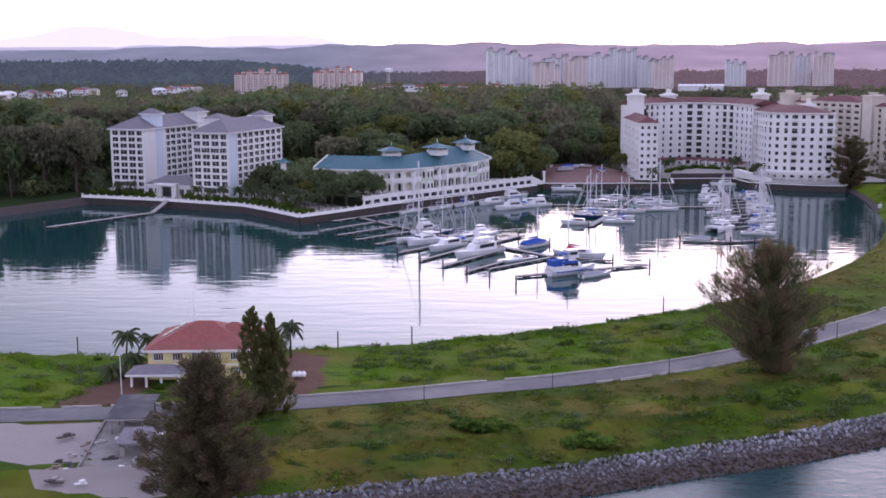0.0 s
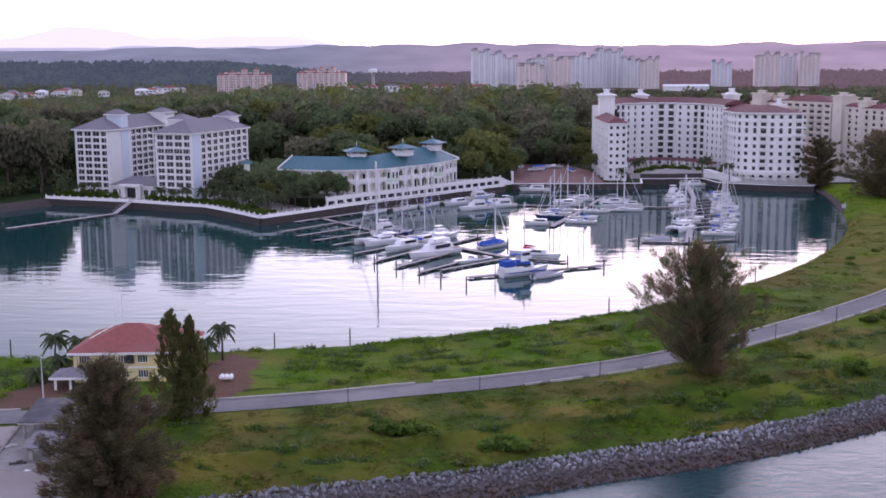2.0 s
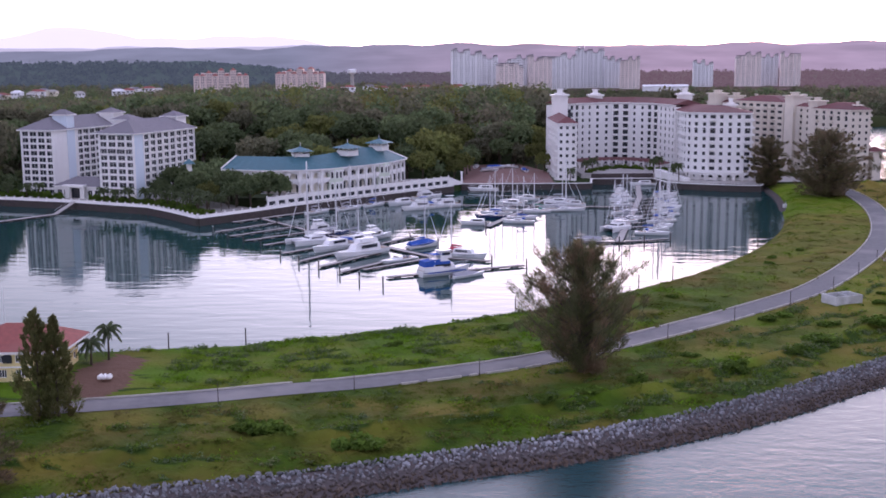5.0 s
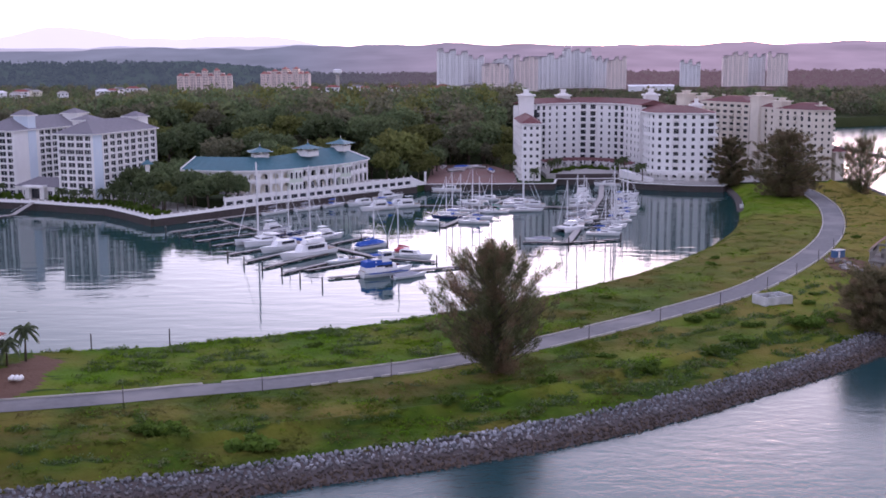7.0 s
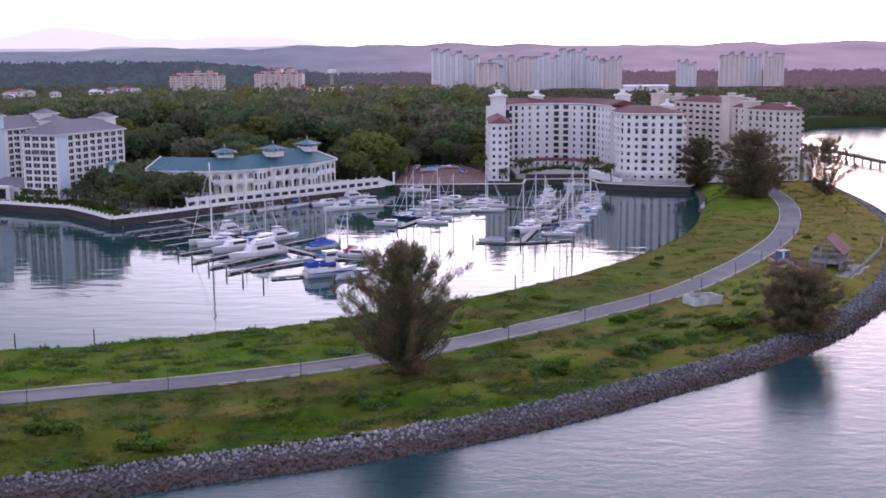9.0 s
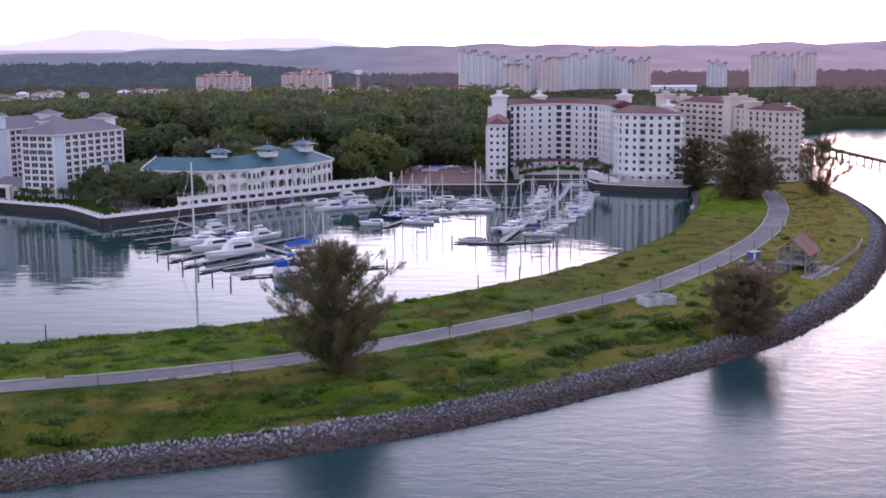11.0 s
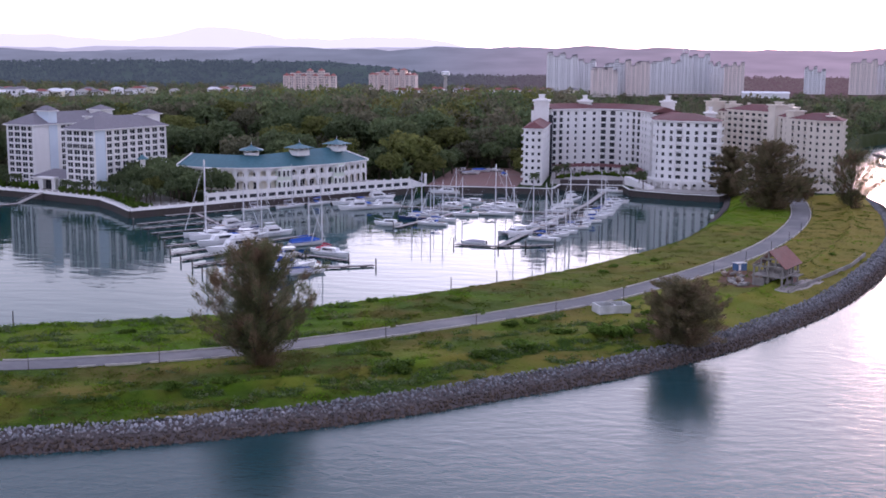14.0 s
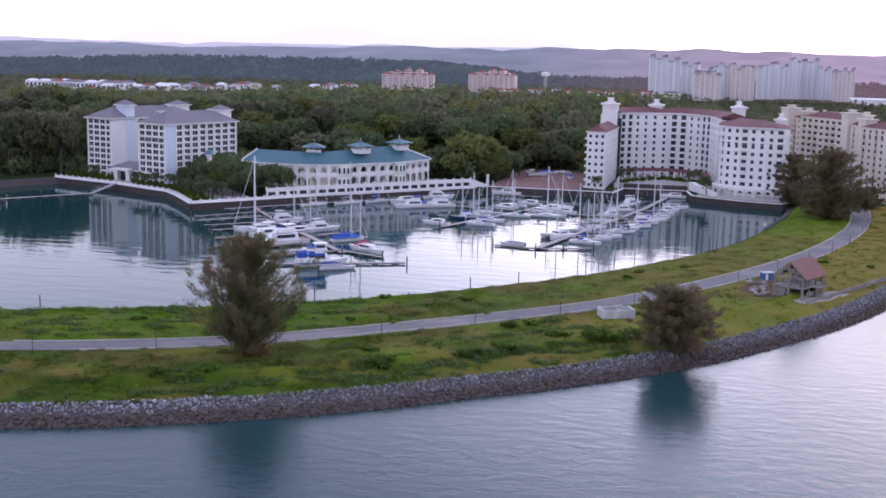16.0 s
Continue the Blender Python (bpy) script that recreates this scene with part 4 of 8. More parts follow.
gut.ob("fascia", WHITE, parent=club)
Shape().prism([rel(p, 0)[:2] for p in shifted(EAVE, EN, -3.2)] + [rel(p, 0)[:2] for p in reversed(back)], 3.0, ZE - CO[2]).ob("body", CREAM, parent=club)


def arch_panel(w, h, ow, oh, thick, material):
    """A wall bay with an arched opening that goes through it."""
    s = Shape()
    k = 7
    arc = [(math.cos(t) * ow / 2, oh - ow / 2 + math.sin(t) * ow / 2) for t in np.linspace(math.pi, 0, k)]
    line = [(-ow / 2, 0)] + arc + [(ow / 2, 0)]
    top = [(-w / 2, 0)] + [(-w / 2 + w * i / (k - 1), h) for i in range(k)] + [(w / 2, 0)]
    m = len(line)
    v = [(x, -thick / 2, z) for x, z in line] + [(x, -thick / 2, z) for x, z in top] + [(x, thick / 2, z) for x, z in line] + [(x, thick / 2, z) for x, z in top]
    f = []
    for i in range(m - 1):
        f += [(i, m + i, m + i + 1, i + 1), (2 * m + i, 2 * m + i + 1, 3 * m + i + 1, 3 * m + i), (i, i + 1, 2 * m + i + 1, 2 * m + i), (m + i, 3 * m + i, 3 * m + i + 1, m + i + 1)]
    return s.add(v, f).mesh("arcade_bay", material)


BAYS = {}
glass_door = window_mesh(3.9, 3.3, WHITE, 2)
CLUB_PTS = [(-56, 487.5), (-44, 481.5), (-31, 478.8), (-20, 480.5), (-11, 485.5), (0, 497), (13, 514), (21, 534)]
AR = along(CLUB_PTS, 22)
AN = sides(AR)
arc_front, inner_line = shifted(AR, AN, -1.4), shifted(AR, AN, -3.15)
pil = Shape().box(0, 0, 0, 0.9, 0.9, 9.4).box(0, 0, 4.6, 1.15, 1.15, 0.5).box(0, 0, 9.0, 1.15, 1.15, 0.5).mesh("pilaster", WHITE)
for i in range(21):
    a, b = arc_front[i], arc_front[i + 1]
    w = math.dist(a, b)
    t = math.degrees(math.atan2(b[1] - a[1], b[0] - a[0]))
    nx, ny = AN[i]
    put("pilaster", pil, club, pose(a[0] + nx * 0.15 - CO[0], a[1] + ny * 0.15 - CO[1], 6.5 - CO[2], 0, 0, t))
    for lvl, (z, h, ow, oh) in enumerate(((6.5, 5.0, 0.82, 4.1), (11.5, 4.4, 0.6, 3.3))):
        key = (round(w, 1), lvl)
        if key not in BAYS:
            BAYS[key] = arch_panel(w, h, w * ow, oh, 0.45, WHITE)
        put("arcade_bay", BAYS[key], club, pose((a[0] + b[0]) / 2 - CO[0], (a[1] + b[1]) / 2 - CO[1], z - CO[2], 0, 0, t))
        p, q_ = inner_line[i], inner_line[i + 1]
        put("french_window", glass_door, club, pose((p[0] + q_[0]) / 2 - CO[0] + 0.06 * nx, (p[1] + q_[1]) / 2 - CO[1] + 0.06 * ny, z - CO[2] + 0.1, 0, 0, t))
# two bowed bays in pale green, each with pairs of tall windows
tall = arch_panel(1.5, 3.4, 1.0, 2.7, 0.3, WHITE)
tall_glass = Shape().box(0, 0, 0, 1.1, 0.1, 2.8).mesh("tall_window", GLASS)
for k in (10, 16):
    a, b = arc_front[k], arc_front[k + 1]
    nx, ny = AN[k]
    tx, ty = -ny, nx
    c0 = ((a[0] + b[0]) / 2 - CO[0], (a[1] + b[1]) / 2 - CO[1])
    loc = lambda u, v: (c0[0] + tx * u + nx * v, c0[1] + ty * u + ny * v)
    foot = [loc(-3.6, -1.2), loc(-3.6, 0.3), loc(-1.9, 1.9), loc(1.9, 1.9), loc(3.6, 0.3), loc(3.6, -1.2)]
    Shape().prism(foot if tx * ny - ty * nx < 0 else foot[::-1], 3.3, ZE - CO[2] - 0.1).ob("bay", TINTWALL, parent=club, label="pale green bowed bay")
    for z in (3.9, 8.9):
        for u, v, dt in ((-1.0, 2.0, 0), (1.0, 2.0, 0), (-2.8, 1.15, -43), (2.8, 1.15, 43)):
            x_, y_ = loc(u, v)
            ang = math.degrees(math.atan2(nx, -ny)) + dt * (1 if tx * math.cos(math.atan2(nx, -ny)) + ty * math.sin(math.atan2(nx, -ny)) > 0 else -1)
            put("tall_window", tall_glass, club, pose(x_, y_, z, 0, 0, ang))
            put("window_surround", tall, club, pose(x_, y_, z - 0.1, 0, 0, ang))
for ends in ((fe[0], rid[0], zr[0]), (fe[-1], rid[-1], zr[-1])):
    Shape().tube([rel(ends[0], ZE + 0.15), rel(ends[1], ends[2] + 0.15)], [0.35, 0.35], 5).ob("verge", WHITE, parent=club)
floor_band = sweep(np.array(front) - np.array(CO[:2]), [(-1.9, 8.1), (0.4, 8.1), (0.4, 8.5), (-1.9, 8.5)], closed=True)
floor_band.ob("balcony_floor", WHITE, parent=club)
rail = sweep(np.array(front) - np.array(CO[:2]), [(0.25, 8.5), (0.38, 8.5), (0.38, 9.3), (0.25, 9.3)], closed=True)
rail.ob("balcony_rail", WHITE, parent=club)
# end wall towards the yard
ea, eb = front[-1], back[-1]
for lvl, (z, h) in enumerate(((6.5, 5.0), (11.5, 4.4))):
    for k in range(3):
        c0 = [ea[j] + (eb[j] - ea[j]) * (k + 0.5) / 3 for j in (0, 1)]
        put("arcade_bay", BAYS[list(BAYS)[lvl]], club, pose(c0[0] - CO[0], c0[1] - CO[1], z - CO[2], 0, 0, math.degrees(math.atan2(eb[1] - ea[1], eb[0] - ea[0]))))
for cx, cy, cz in ((-23.0, 491.5, 20.6), (-3.7, 500.5, 21.2), (8.8, 520.5, 21.8)):
    k = min(range(n), key=lambda i: math.dist(EAVE[i], (cx, cy)))
    th = math.atan2(EN[k][0], -EN[k][1])
    cup = Shape().box(0, 0, 0, 4.6, 4.6, 2.0).box(0, 0, 2.0, 5.0, 5.0, 0.2)
    for a in (-1, 1):
        for b in (-1, 0, 1):
            cup.box(b * 1.9, a * 1.9, 2.2, 0.45, 0.45, 1.1)
            cup.box(a * 1.9, b * 1.9, 2.2, 0.45, 0.45, 1.1)
    o = put("cupola", cup.mesh("cupola", WHITE), club, pose(cx - CO[0], cy - CO[1], cz - CO[2] - 0.7, 0, 0, math.degrees(th)) @ Matrix.Diagonal((1.4, 1.4, 1.05, 1)))
    capm = Shape().add([(-3.7, -3.7, 3.2), (3.7, -3.7, 3.2), (3.7, 3.7, 3.2), (-3.7, 3.7, 3.2), (-0.5, -0.5, 4.7), (0.5, -0.5, 4.7), (0.5, 0.5, 4.7), (-0.5, 0.5, 4.7), (0, 0, 5.6)],
                       [(3, 2, 1, 0), (0, 1, 5, 4), (1, 2, 6, 5), (2, 3, 7, 6), (3, 0, 4, 7), (4, 5, 8), (5, 6, 8), (6, 7, 8), (7, 4, 8)])
    cp = new("cupola_roof", capm.mesh("cupola_roof", TEALROOF))
    cp.parent = o
    fin = new("finial", Shape().tube([(0, 0, 5.4), (0, 0, 6.8)], [0.12, 0.04], 5).mesh("finial", WHITE))
    fin.parent = o
# terrace in front, with car-port bays below a balustrade
TL = dense([(-33, 459.5), (-23, 471.5), (3, 498.5), (40, 537)], 4.6)
terr = thing("club_terrace", -10, 490, 3.2, "white terrace with square openings below a balustrade on the quay", "terrace")
to = (-10, 490, 3.2)
fr_ring = [(x - to[0], y - to[1]) for x, y in shifted(TL, sides(TL), -1.2)]
bk_ring = [(x - to[0], y - to[1]) for x, y in shifted(EAVE[6:], EN[6:], -4)]
Shape().prism(fr_ring + list(reversed(bk_ring)), 2.9, 3.25).ob("deck", CONCRETE, parent=terr)
for i in range(len(TL) - 1):
    facade(terr, to, TL[i], TL[i + 1], 3.2, 1, 3.3, 1, 3.7, 1.75, WHITE, bars=0, sill=0.75, depth=0.5)
sweep(np.array(TL) - np.array(to[:2]), [(-0.1, 3.3), (0.35, 3.3), (0.35, 4.2), (-0.1, 4.2)], closed=True).ob("balustrade", WHITE, parent=terr)
pierm = Shape().box(0, 0, 0, 0.6, 0.6, 1.35).box(0, 0, 1.35, 0.8, 0.8, 0.18).mesh("pier", WHITE)
for x, y in TL:
    put("pier", pierm, terr, pose(x - to[0], y - to[1], 3.2))

# -- the crescent hotel with red roofs --
RO = (130.0, 590.0, 3.3)
crescent = thing("crescent_hotel", *RO, "white crescent-shaped hotel with dark red roofs and chimney towers", "hotel")
RFH = 3.35
CURVE = along([(104, 609), (115, 622), (129, 627), (142, 620), (151, 604), (154.5, 585)], 9)
for i in range(8):
    facade(crescent, RO, CURVE[i], CURVE[i + 1], 3.3, 10, RFH, 2, 1.7 if i not in (0, 3, 5) else 3.0, 1.9 if i not in (0, 3, 5) else 2.5, WHITE, WHITE, bars=0,
           balconies=(0, 1) if i in (0, 3, 5) else (), arch_rows=(7,) if i in (0, 3, 5) else ())
cn = sides(CURVE)
bring = shifted(CURVE, cn, -14)
Shape().prism([(x - RO[0], y - RO[1]) for x, y in shifted(CURVE, cn, -0.4)] + [(x - RO[0], y - RO[1]) for x, y in reversed(bring)], 0, 10 * RFH).ob("core", WHITE, parent=crescent)
zc = 10 * RFH + 1.0
rf = shifted(CURVE, cn, 1.1)
rr = shifted(CURVE, cn, -7)
rb = shifted(CURVE, cn, -15)
k9 = 9
rs = Shape().add([(x - RO[0], y - RO[1], zc) for x, y in rf] + [(x - RO[0], y - RO[1], zc + 2.6) for x, y in rr] + [(x - RO[0], y - RO[1], zc) for x, y in rb],
                 [(i, i + 1, k9 + i + 1, k9 + i) for i in range(8)] + [(k9 + i, k9 + i + 1, 2 * k9 + i + 1, 2 * k9 + i) for i in range(8)] + [(0, 9, 18), (8, 26, 17)])
rs.ob("roof", MAROON, parent=crescent)
sweep(np.array(rf) - np.array(RO[:2]), [(-1.6, zc - 1.0), (0.0, zc - 0.5), (0.0, zc), (-1.6, zc)], closed=True).ob("cornice", WHITE, parent=crescent)
# low block on the yard side
WB = [(92.8, 557), (101.6, 556), (103.2, 607), (93.2, 607)]
Shape().prism([(x - RO[0] + (0.4 if x < 100 else -0.4), y - RO[1] + (0.4 if y < 580 else 0)) for x, y in WB], 0, 8 * RFH).ob("wing_core", WHITE, parent=crescent)
facade(crescent, RO, WB[0], WB[1], 3.3, 8, RFH, 3, 1.5, 1.6, WHITE, bars=0, balconies=(2,))
facade(crescent, RO, WB[1], WB[2], 3.3, 8, RFH, 8, 1.3, 1.5, WHITE, bars=0)
facade(crescent, RO, WB[3], WB[0], 3.3, 8, RFH, 8, 1.5, 1.6, WHITE, bars=0, balconies=(1, 3, 5, 7), arch_rows=(2, 5))
hip("wing_roof", crescent, RO, WB, 3.3 + 8 * RFH + 0.6, 3.0, 0.9, MAROON)
# block on the harbour side, its front gently bowed
BB = along([(155.6, 590), (155.2, 563), (161, 556), (170, 552), (183.8, 550)], 16)
bow = [tuple(p) for p in BB]
right_end = [(186.5, 564), (184, 596)]
Shape().prism([(x - RO[0], y - RO[1]) for x, y in shifted(BB, sides(BB), -0.4) + right_end], 0, 9 * (RFH + 0.15)).ob("harbour_core", WHITE, parent=crescent)
for i in range(15):
    facade(crescent, RO, bow[i], bow[i + 1], 3.3, 9, RFH + 0.15, 1, 1.75 if i not in (2, 10, 14) else 2.7, 1.85, WHITE, bars=0, sill=1.2,
           balconies=(0,) if i in (2, 10, 14) else (), arch_rows=(6,))
facade(crescent, RO, bow[15], right_end[0], 3.3, 9, RFH + 0.15, 3, 1.3, 1.5, WHITE, bars=0, balconies=(0, 2))
facade(crescent, RO, right_end[0], right_end[1], 3.3, 9, RFH + 0.15, 6, 1.3, 1.5, WHITE, bars=0)
zb = 9 * (RFH + 0.15) + 0.6
bs = sides(BB)
hf = shifted(BB, bs, 1.1)
hr = [(160 + 14 * min(i, 12.5) / 12.5, 592 - 25 * smoothstep(0, 11, i)) for i in range(16)]
Shape().add([(x - RO[0], y - RO[1], zb) for x, y in hf] + [(x - RO[0], y - RO[1], zb + 3.0) for x, y in hr] + [(187.5 - RO[0], 564 - RO[1], zb), (185 - RO[0], 598 - RO[1], zb)],
            [(i, i + 1, 17 + i, 16 + i) for i in range(15)] + [(15, 32, 31), (32, 33, 25, 31)]).ob("roof", MAROON, parent=crescent)
sweep(np.array(hf) - np.array(RO[:2]), [(-1.4, zb - 1.0), (0.0, zb - 0.5), (0.0, zb), (-1.4, zb)], closed=True).ob("cornice", WHITE, parent=crescent)
for x, y, z0, h, w in ((98.8, 607, 20, 22.0, 7.6), (121, 634, 36, 5.0, 6.8), (163.5, 606, 34, 8.0, 6.6), (183.5, 590, 30, 7.2, 4.6)):
    t = Shape().box(0, 0, 0, w, w, h).box(0, 0, h - 1.5, w + 0.6, w + 0.6, 0.5).box(0, 0, h, w + 1.8, w + 1.8, 0.8).box(0, 0, h + 0.8, w * 0.7, w * 0.7, 0.7)
    t.box(0, 0, h + 1.5, w * 0.36, w * 0.36, 1.7).box(0, 0, h + 3.2, w * 0.48, w * 0.48, 0.4)
    put("chimney_tower", t.mesh("chimney_tower", WHITE), crescent, pose(x - RO[0], y - RO[1], z0 - RO[2]))
# string courses of the bowed front and of the crescent
for z in (5.97, 7.97):
    zz = (z) * (RFH + 0.15) - 0.2
    sweep(np.array(bow) - np.array(RO[:2]), [(0.1, zz), (0.4, zz), (0.4, zz + 0.3), (0.1, zz + 0.3)], closed=True).ob("string_course", WHITE, parent=crescent)
for z in (7.0, 9.0):
    zz = z * RFH - 0.2
    sweep(np.array(CURVE) - np.array(RO[:2]), [(0.1, zz), (0.4, zz), (0.4, zz + 0.3), (0.1, zz + 0.3)], closed=True).ob("string_course", WHITE, parent=crescent)
# tall dark strips in the angles, standing in for shaded gaps between the blocks
for x, y, t in ((155.2, 588.6, 96), (103.6, 608.2, -60)):
    put("dark_gap_strip", Shape().box(0, 0, 0, 2.0, 1.4, 31.5).mesh("dark_gap_strip", GLASS), crescent, pose(x - RO[0], y - RO[1], 0.2, 0, 0, t))
# arcade at the foot of the bowed front
for i in range(5, 15):
    a, b = bow[i], bow[i + 1]
    nn = bs[i]
    wv = math.dist(a, b)
    put("arcade_bay", arch_panel(wv, 3.6, wv * 0.72, 2.9, 0.4, WHITE), crescent,
        pose((a[0] + b[0]) / 2 + nn[0] * 2.2 - RO[0], (a[1] + b[1]) / 2 + nn[1] * 2.2 - RO[1], -0.1, 0, 0, math.degrees(math.atan2(b[1] - a[1], b[0] - a[0]))))
sweep(np.array(bow[5:16]) - np.array(RO[:2]), [(-0.2, 3.4), (2.6, 3.4), (2.6, 4.1), (-0.2, 4.1)], closed=True).ob("arcade_roof", WHITE, parent=crescent)
# courtyard terrace with its curved awning
slab("courtyard", [(105.5, 567), (154, 568), (154.5, 584), (151, 603), (142, 619), (129, 626), (115, 621), (105, 608)], 2.6, 5.2, CONCRETE, "paved pool courtyard inside the crescent", "courtyard")
aw = along([(107, 600), (117, 610), (129, 613), (140, 607), (147, 595), (149, 580)], 16)
pergola = sweep(aw, [(-2.6, 9.4), (2.6, 8.2), (2.6, 8.0), (-2.6, 9.2)], closed=True).ob("pergola_roof", MAROON)
tagged(pergola, "curved dark red tiled arcade roof in the courtyard", "arcade roof")
pier2 = Shape().box(0, 0, 0, 0.9, 0.9, 3.2).mesh("column", WHITE)
for x, y in shifted(aw, sides(aw), 2.2):
    put("column", pier2, pergola, pose(x, y, 5.1))
# white ramp along the inlet
ramp = Shape().add([(141.5, 568, 3.2), (144.5, 568, 3.2), (155, 549, 3.2), (152, 547.5, 3.2), (141.5, 568, 7.4), (144.5, 568, 7.4), (155, 549, 4.6), (152, 547.5, 4.6)],
                   [(0, 1, 5, 4), (1, 2, 6, 5), (2, 3, 7, 6), (3, 0, 4, 7), (4, 5, 6, 7)])
tagged(ramp.ob("ramp_wall", WHITE), "white stair ramp beside the inlet", "ramp", kind="structure")

Shape().prism([(110.3, 566.9), (140.8, 567.4), (140.8, 568.2), (110.3, 567.8)], 2.95, 5.3).ob("courtyard_wall", QUAY)
tagged(bpy.data.objects["courtyard_wall"], "dark brown retaining wall below the pool courtyard", "wall", kind="structure")

# -- the beige apartment block behind: two wings, stair towers at the joints --
AO = (222.0, 590.0, 3.2)
apart = thing("apartment_block", *AO, "beige apartment block with maroon roofs and stair towers", "apartment block")


def wing(points, fronts, floors, fh, z0, rise):
    """One wing over a ring of corners; fronts: corner, columns, balcony columns, arched rows."""
    n = len(points)
    c = np.mean(points, axis=0)
    Shape().prism([(x + (c[0] - x) * 0.03 - AO[0], y + (c[1] - y) * 0.03 - AO[1]) for x, y in points], 0, floors * fh).ob("core", BEIGE, parent=apart)
    for i, cols, bal, arches, ww in fronts:
        facade(apart, AO, points[i], points[(i + 1) % n], z0, floors, fh, cols, ww, 1.5, BEIGE, BEIGE, bars=0, balconies=bal, arch_rows=arches, sill=1.0)
        a_, b_ = points[i], points[(i + 1) % n]
        t_ = math.atan2(b_[1] - a_[1], b_[0] - a_[0])
        for k in (3, floors - 2):
            Shape().box((a_[0] + b_[0]) / 2 + math.sin(t_) * 0.25 - AO[0], (a_[1] + b_[1]) / 2 - math.cos(t_) * 0.25 - AO[1], k * fh - 0.15, math.dist(a_, b_), 0.25, 0.35, t_).ob("string_course", BEIGE, parent=apart)
    z = z0 + floors * fh - AO[2]
    out = [(x + (x - c[0]) * 0.07 - AO[0], y + (y - c[1]) * 0.07 - AO[1]) for x, y in points]
    inn = [(c[0] + (x - c[0]) * 0.3 - AO[0], c[1] + (y - c[1]) * 0.3 - AO[1]) for x, y in points]
    Shape().prism(out, z + 0.01, z + 0.5).ob("cornice", BEIGE, parent=apart)
    s = Shape().loft([[(x, y, z + 0.52) for x, y in out], [(x, y, z + 0.52 + rise) for x, y in inn]])
    s.ob("roof", MAROON, parent=apart)


wing([(196.5, 634), (213.5, 600), (226, 606), (212, 642)], ((0, 7, (0, 1, 2, 4, 5), (), 3.3), (1, 2, (), (), 1.4)), 11, 3.13, 3.2, 3.0)
wing([(219, 570), (229.5, 548.5), (238.5, 547), (243.5, 564), (229, 578)], ((0, 5, (0, 2), (9,), 1.9), (1, 3, (), (), 1.2), (2, 5, (1, 3), (), 1.4)), 11, 2.98, 3.2, 3.0)
wing([(189, 664), (196.5, 640), (210, 648), (203, 672)], ((0, 5, (1, 3), (), 1.8), (1, 3, (), (), 1.4)), 11, 3.0, 3.2, 2.2)
wing([(214, 599), (219, 573), (231, 578), (226, 603)], ((0, 4, (1, 2), (), 2.4),), 11, 3.0, 3.2, 1.6)
for x, y, w, top, t in ((192.0, 652, 7.5, 41.2, 25), (200.5, 645, 6.0, 40.0, 25), (216.6, 592, 7.0, 41.6, 20), (225, 605, 5.0, 40.2, 20), (221.8, 572.5, 6.0, 39.6, 25), (207, 628, 3.0, 39.8, 25), (234.5, 553.5, 2.6, 38.2, 10)):
    h = top - 3.2
    t_ = Shape().box(0, 0, 0, w, w, h).box(0, 0, h - 1.6, w + 0.5, w + 0.5, 0.4).box(0, 0, h, w + 1.6, w + 1.6, 0.55).box(0, 0, h + 0.55, w * 0.4, w * 0.4, 1.1).box(0, 0, h + 1.65, w * 0.55, w * 0.55, 0.35)
    put("stair_tower", t_.mesh("stair_tower", BEIGE), apart, pose(x - AO[0], y - AO[1], 0, 0, 0, t))
pav = Shape().box(0, 0, 0, 4.6, 4.6, 13.2)
put("corner_pavilion", pav.mesh("corner_pavilion", BEIGE), apart, pose(242.5 - AO[0], 550 - AO[1], 0, 0, 0, 15))
hip("pavilion_roof", apart, AO, [(240.2, 547.7), (244.8, 547.7), (244.8, 552.3), (240.2, 552.3)], 16.9, 2.2, 1.3, MAROON, BEIGE, ridge=0.499)
# white ramp wall that steps down from the club terrace to the yard quay
rw = Shape().add([(40, 537, 2.9), (46.5, 546, 2.9), (46.5, 546, 3.9), (40, 537, 7.4), (39.6, 537.3, 2.9), (46.1, 546.3, 2.9), (46.1, 546.3, 3.9), (39.6, 537.3, 7.4)],
                 [(0, 1, 2, 3), (7, 6, 5, 4), (0, 4, 5, 1), (1, 5, 6, 2), (2, 6, 7, 3), (3, 7, 4, 0)]).ob("ramp_wall", WHITE)
tagged(rw, "white sloping wall at the end of the club terrace", "wall", kind="structure")
Shape().box(0, 0, 0, 1.0, 1.0, 5.5).box(0, 0, 5.5, 1.4, 1.4, 0.4).ob("gate_pier", WHITE, parent=rw).matrix_basis = pose(46.4, 546.6, 2.9)

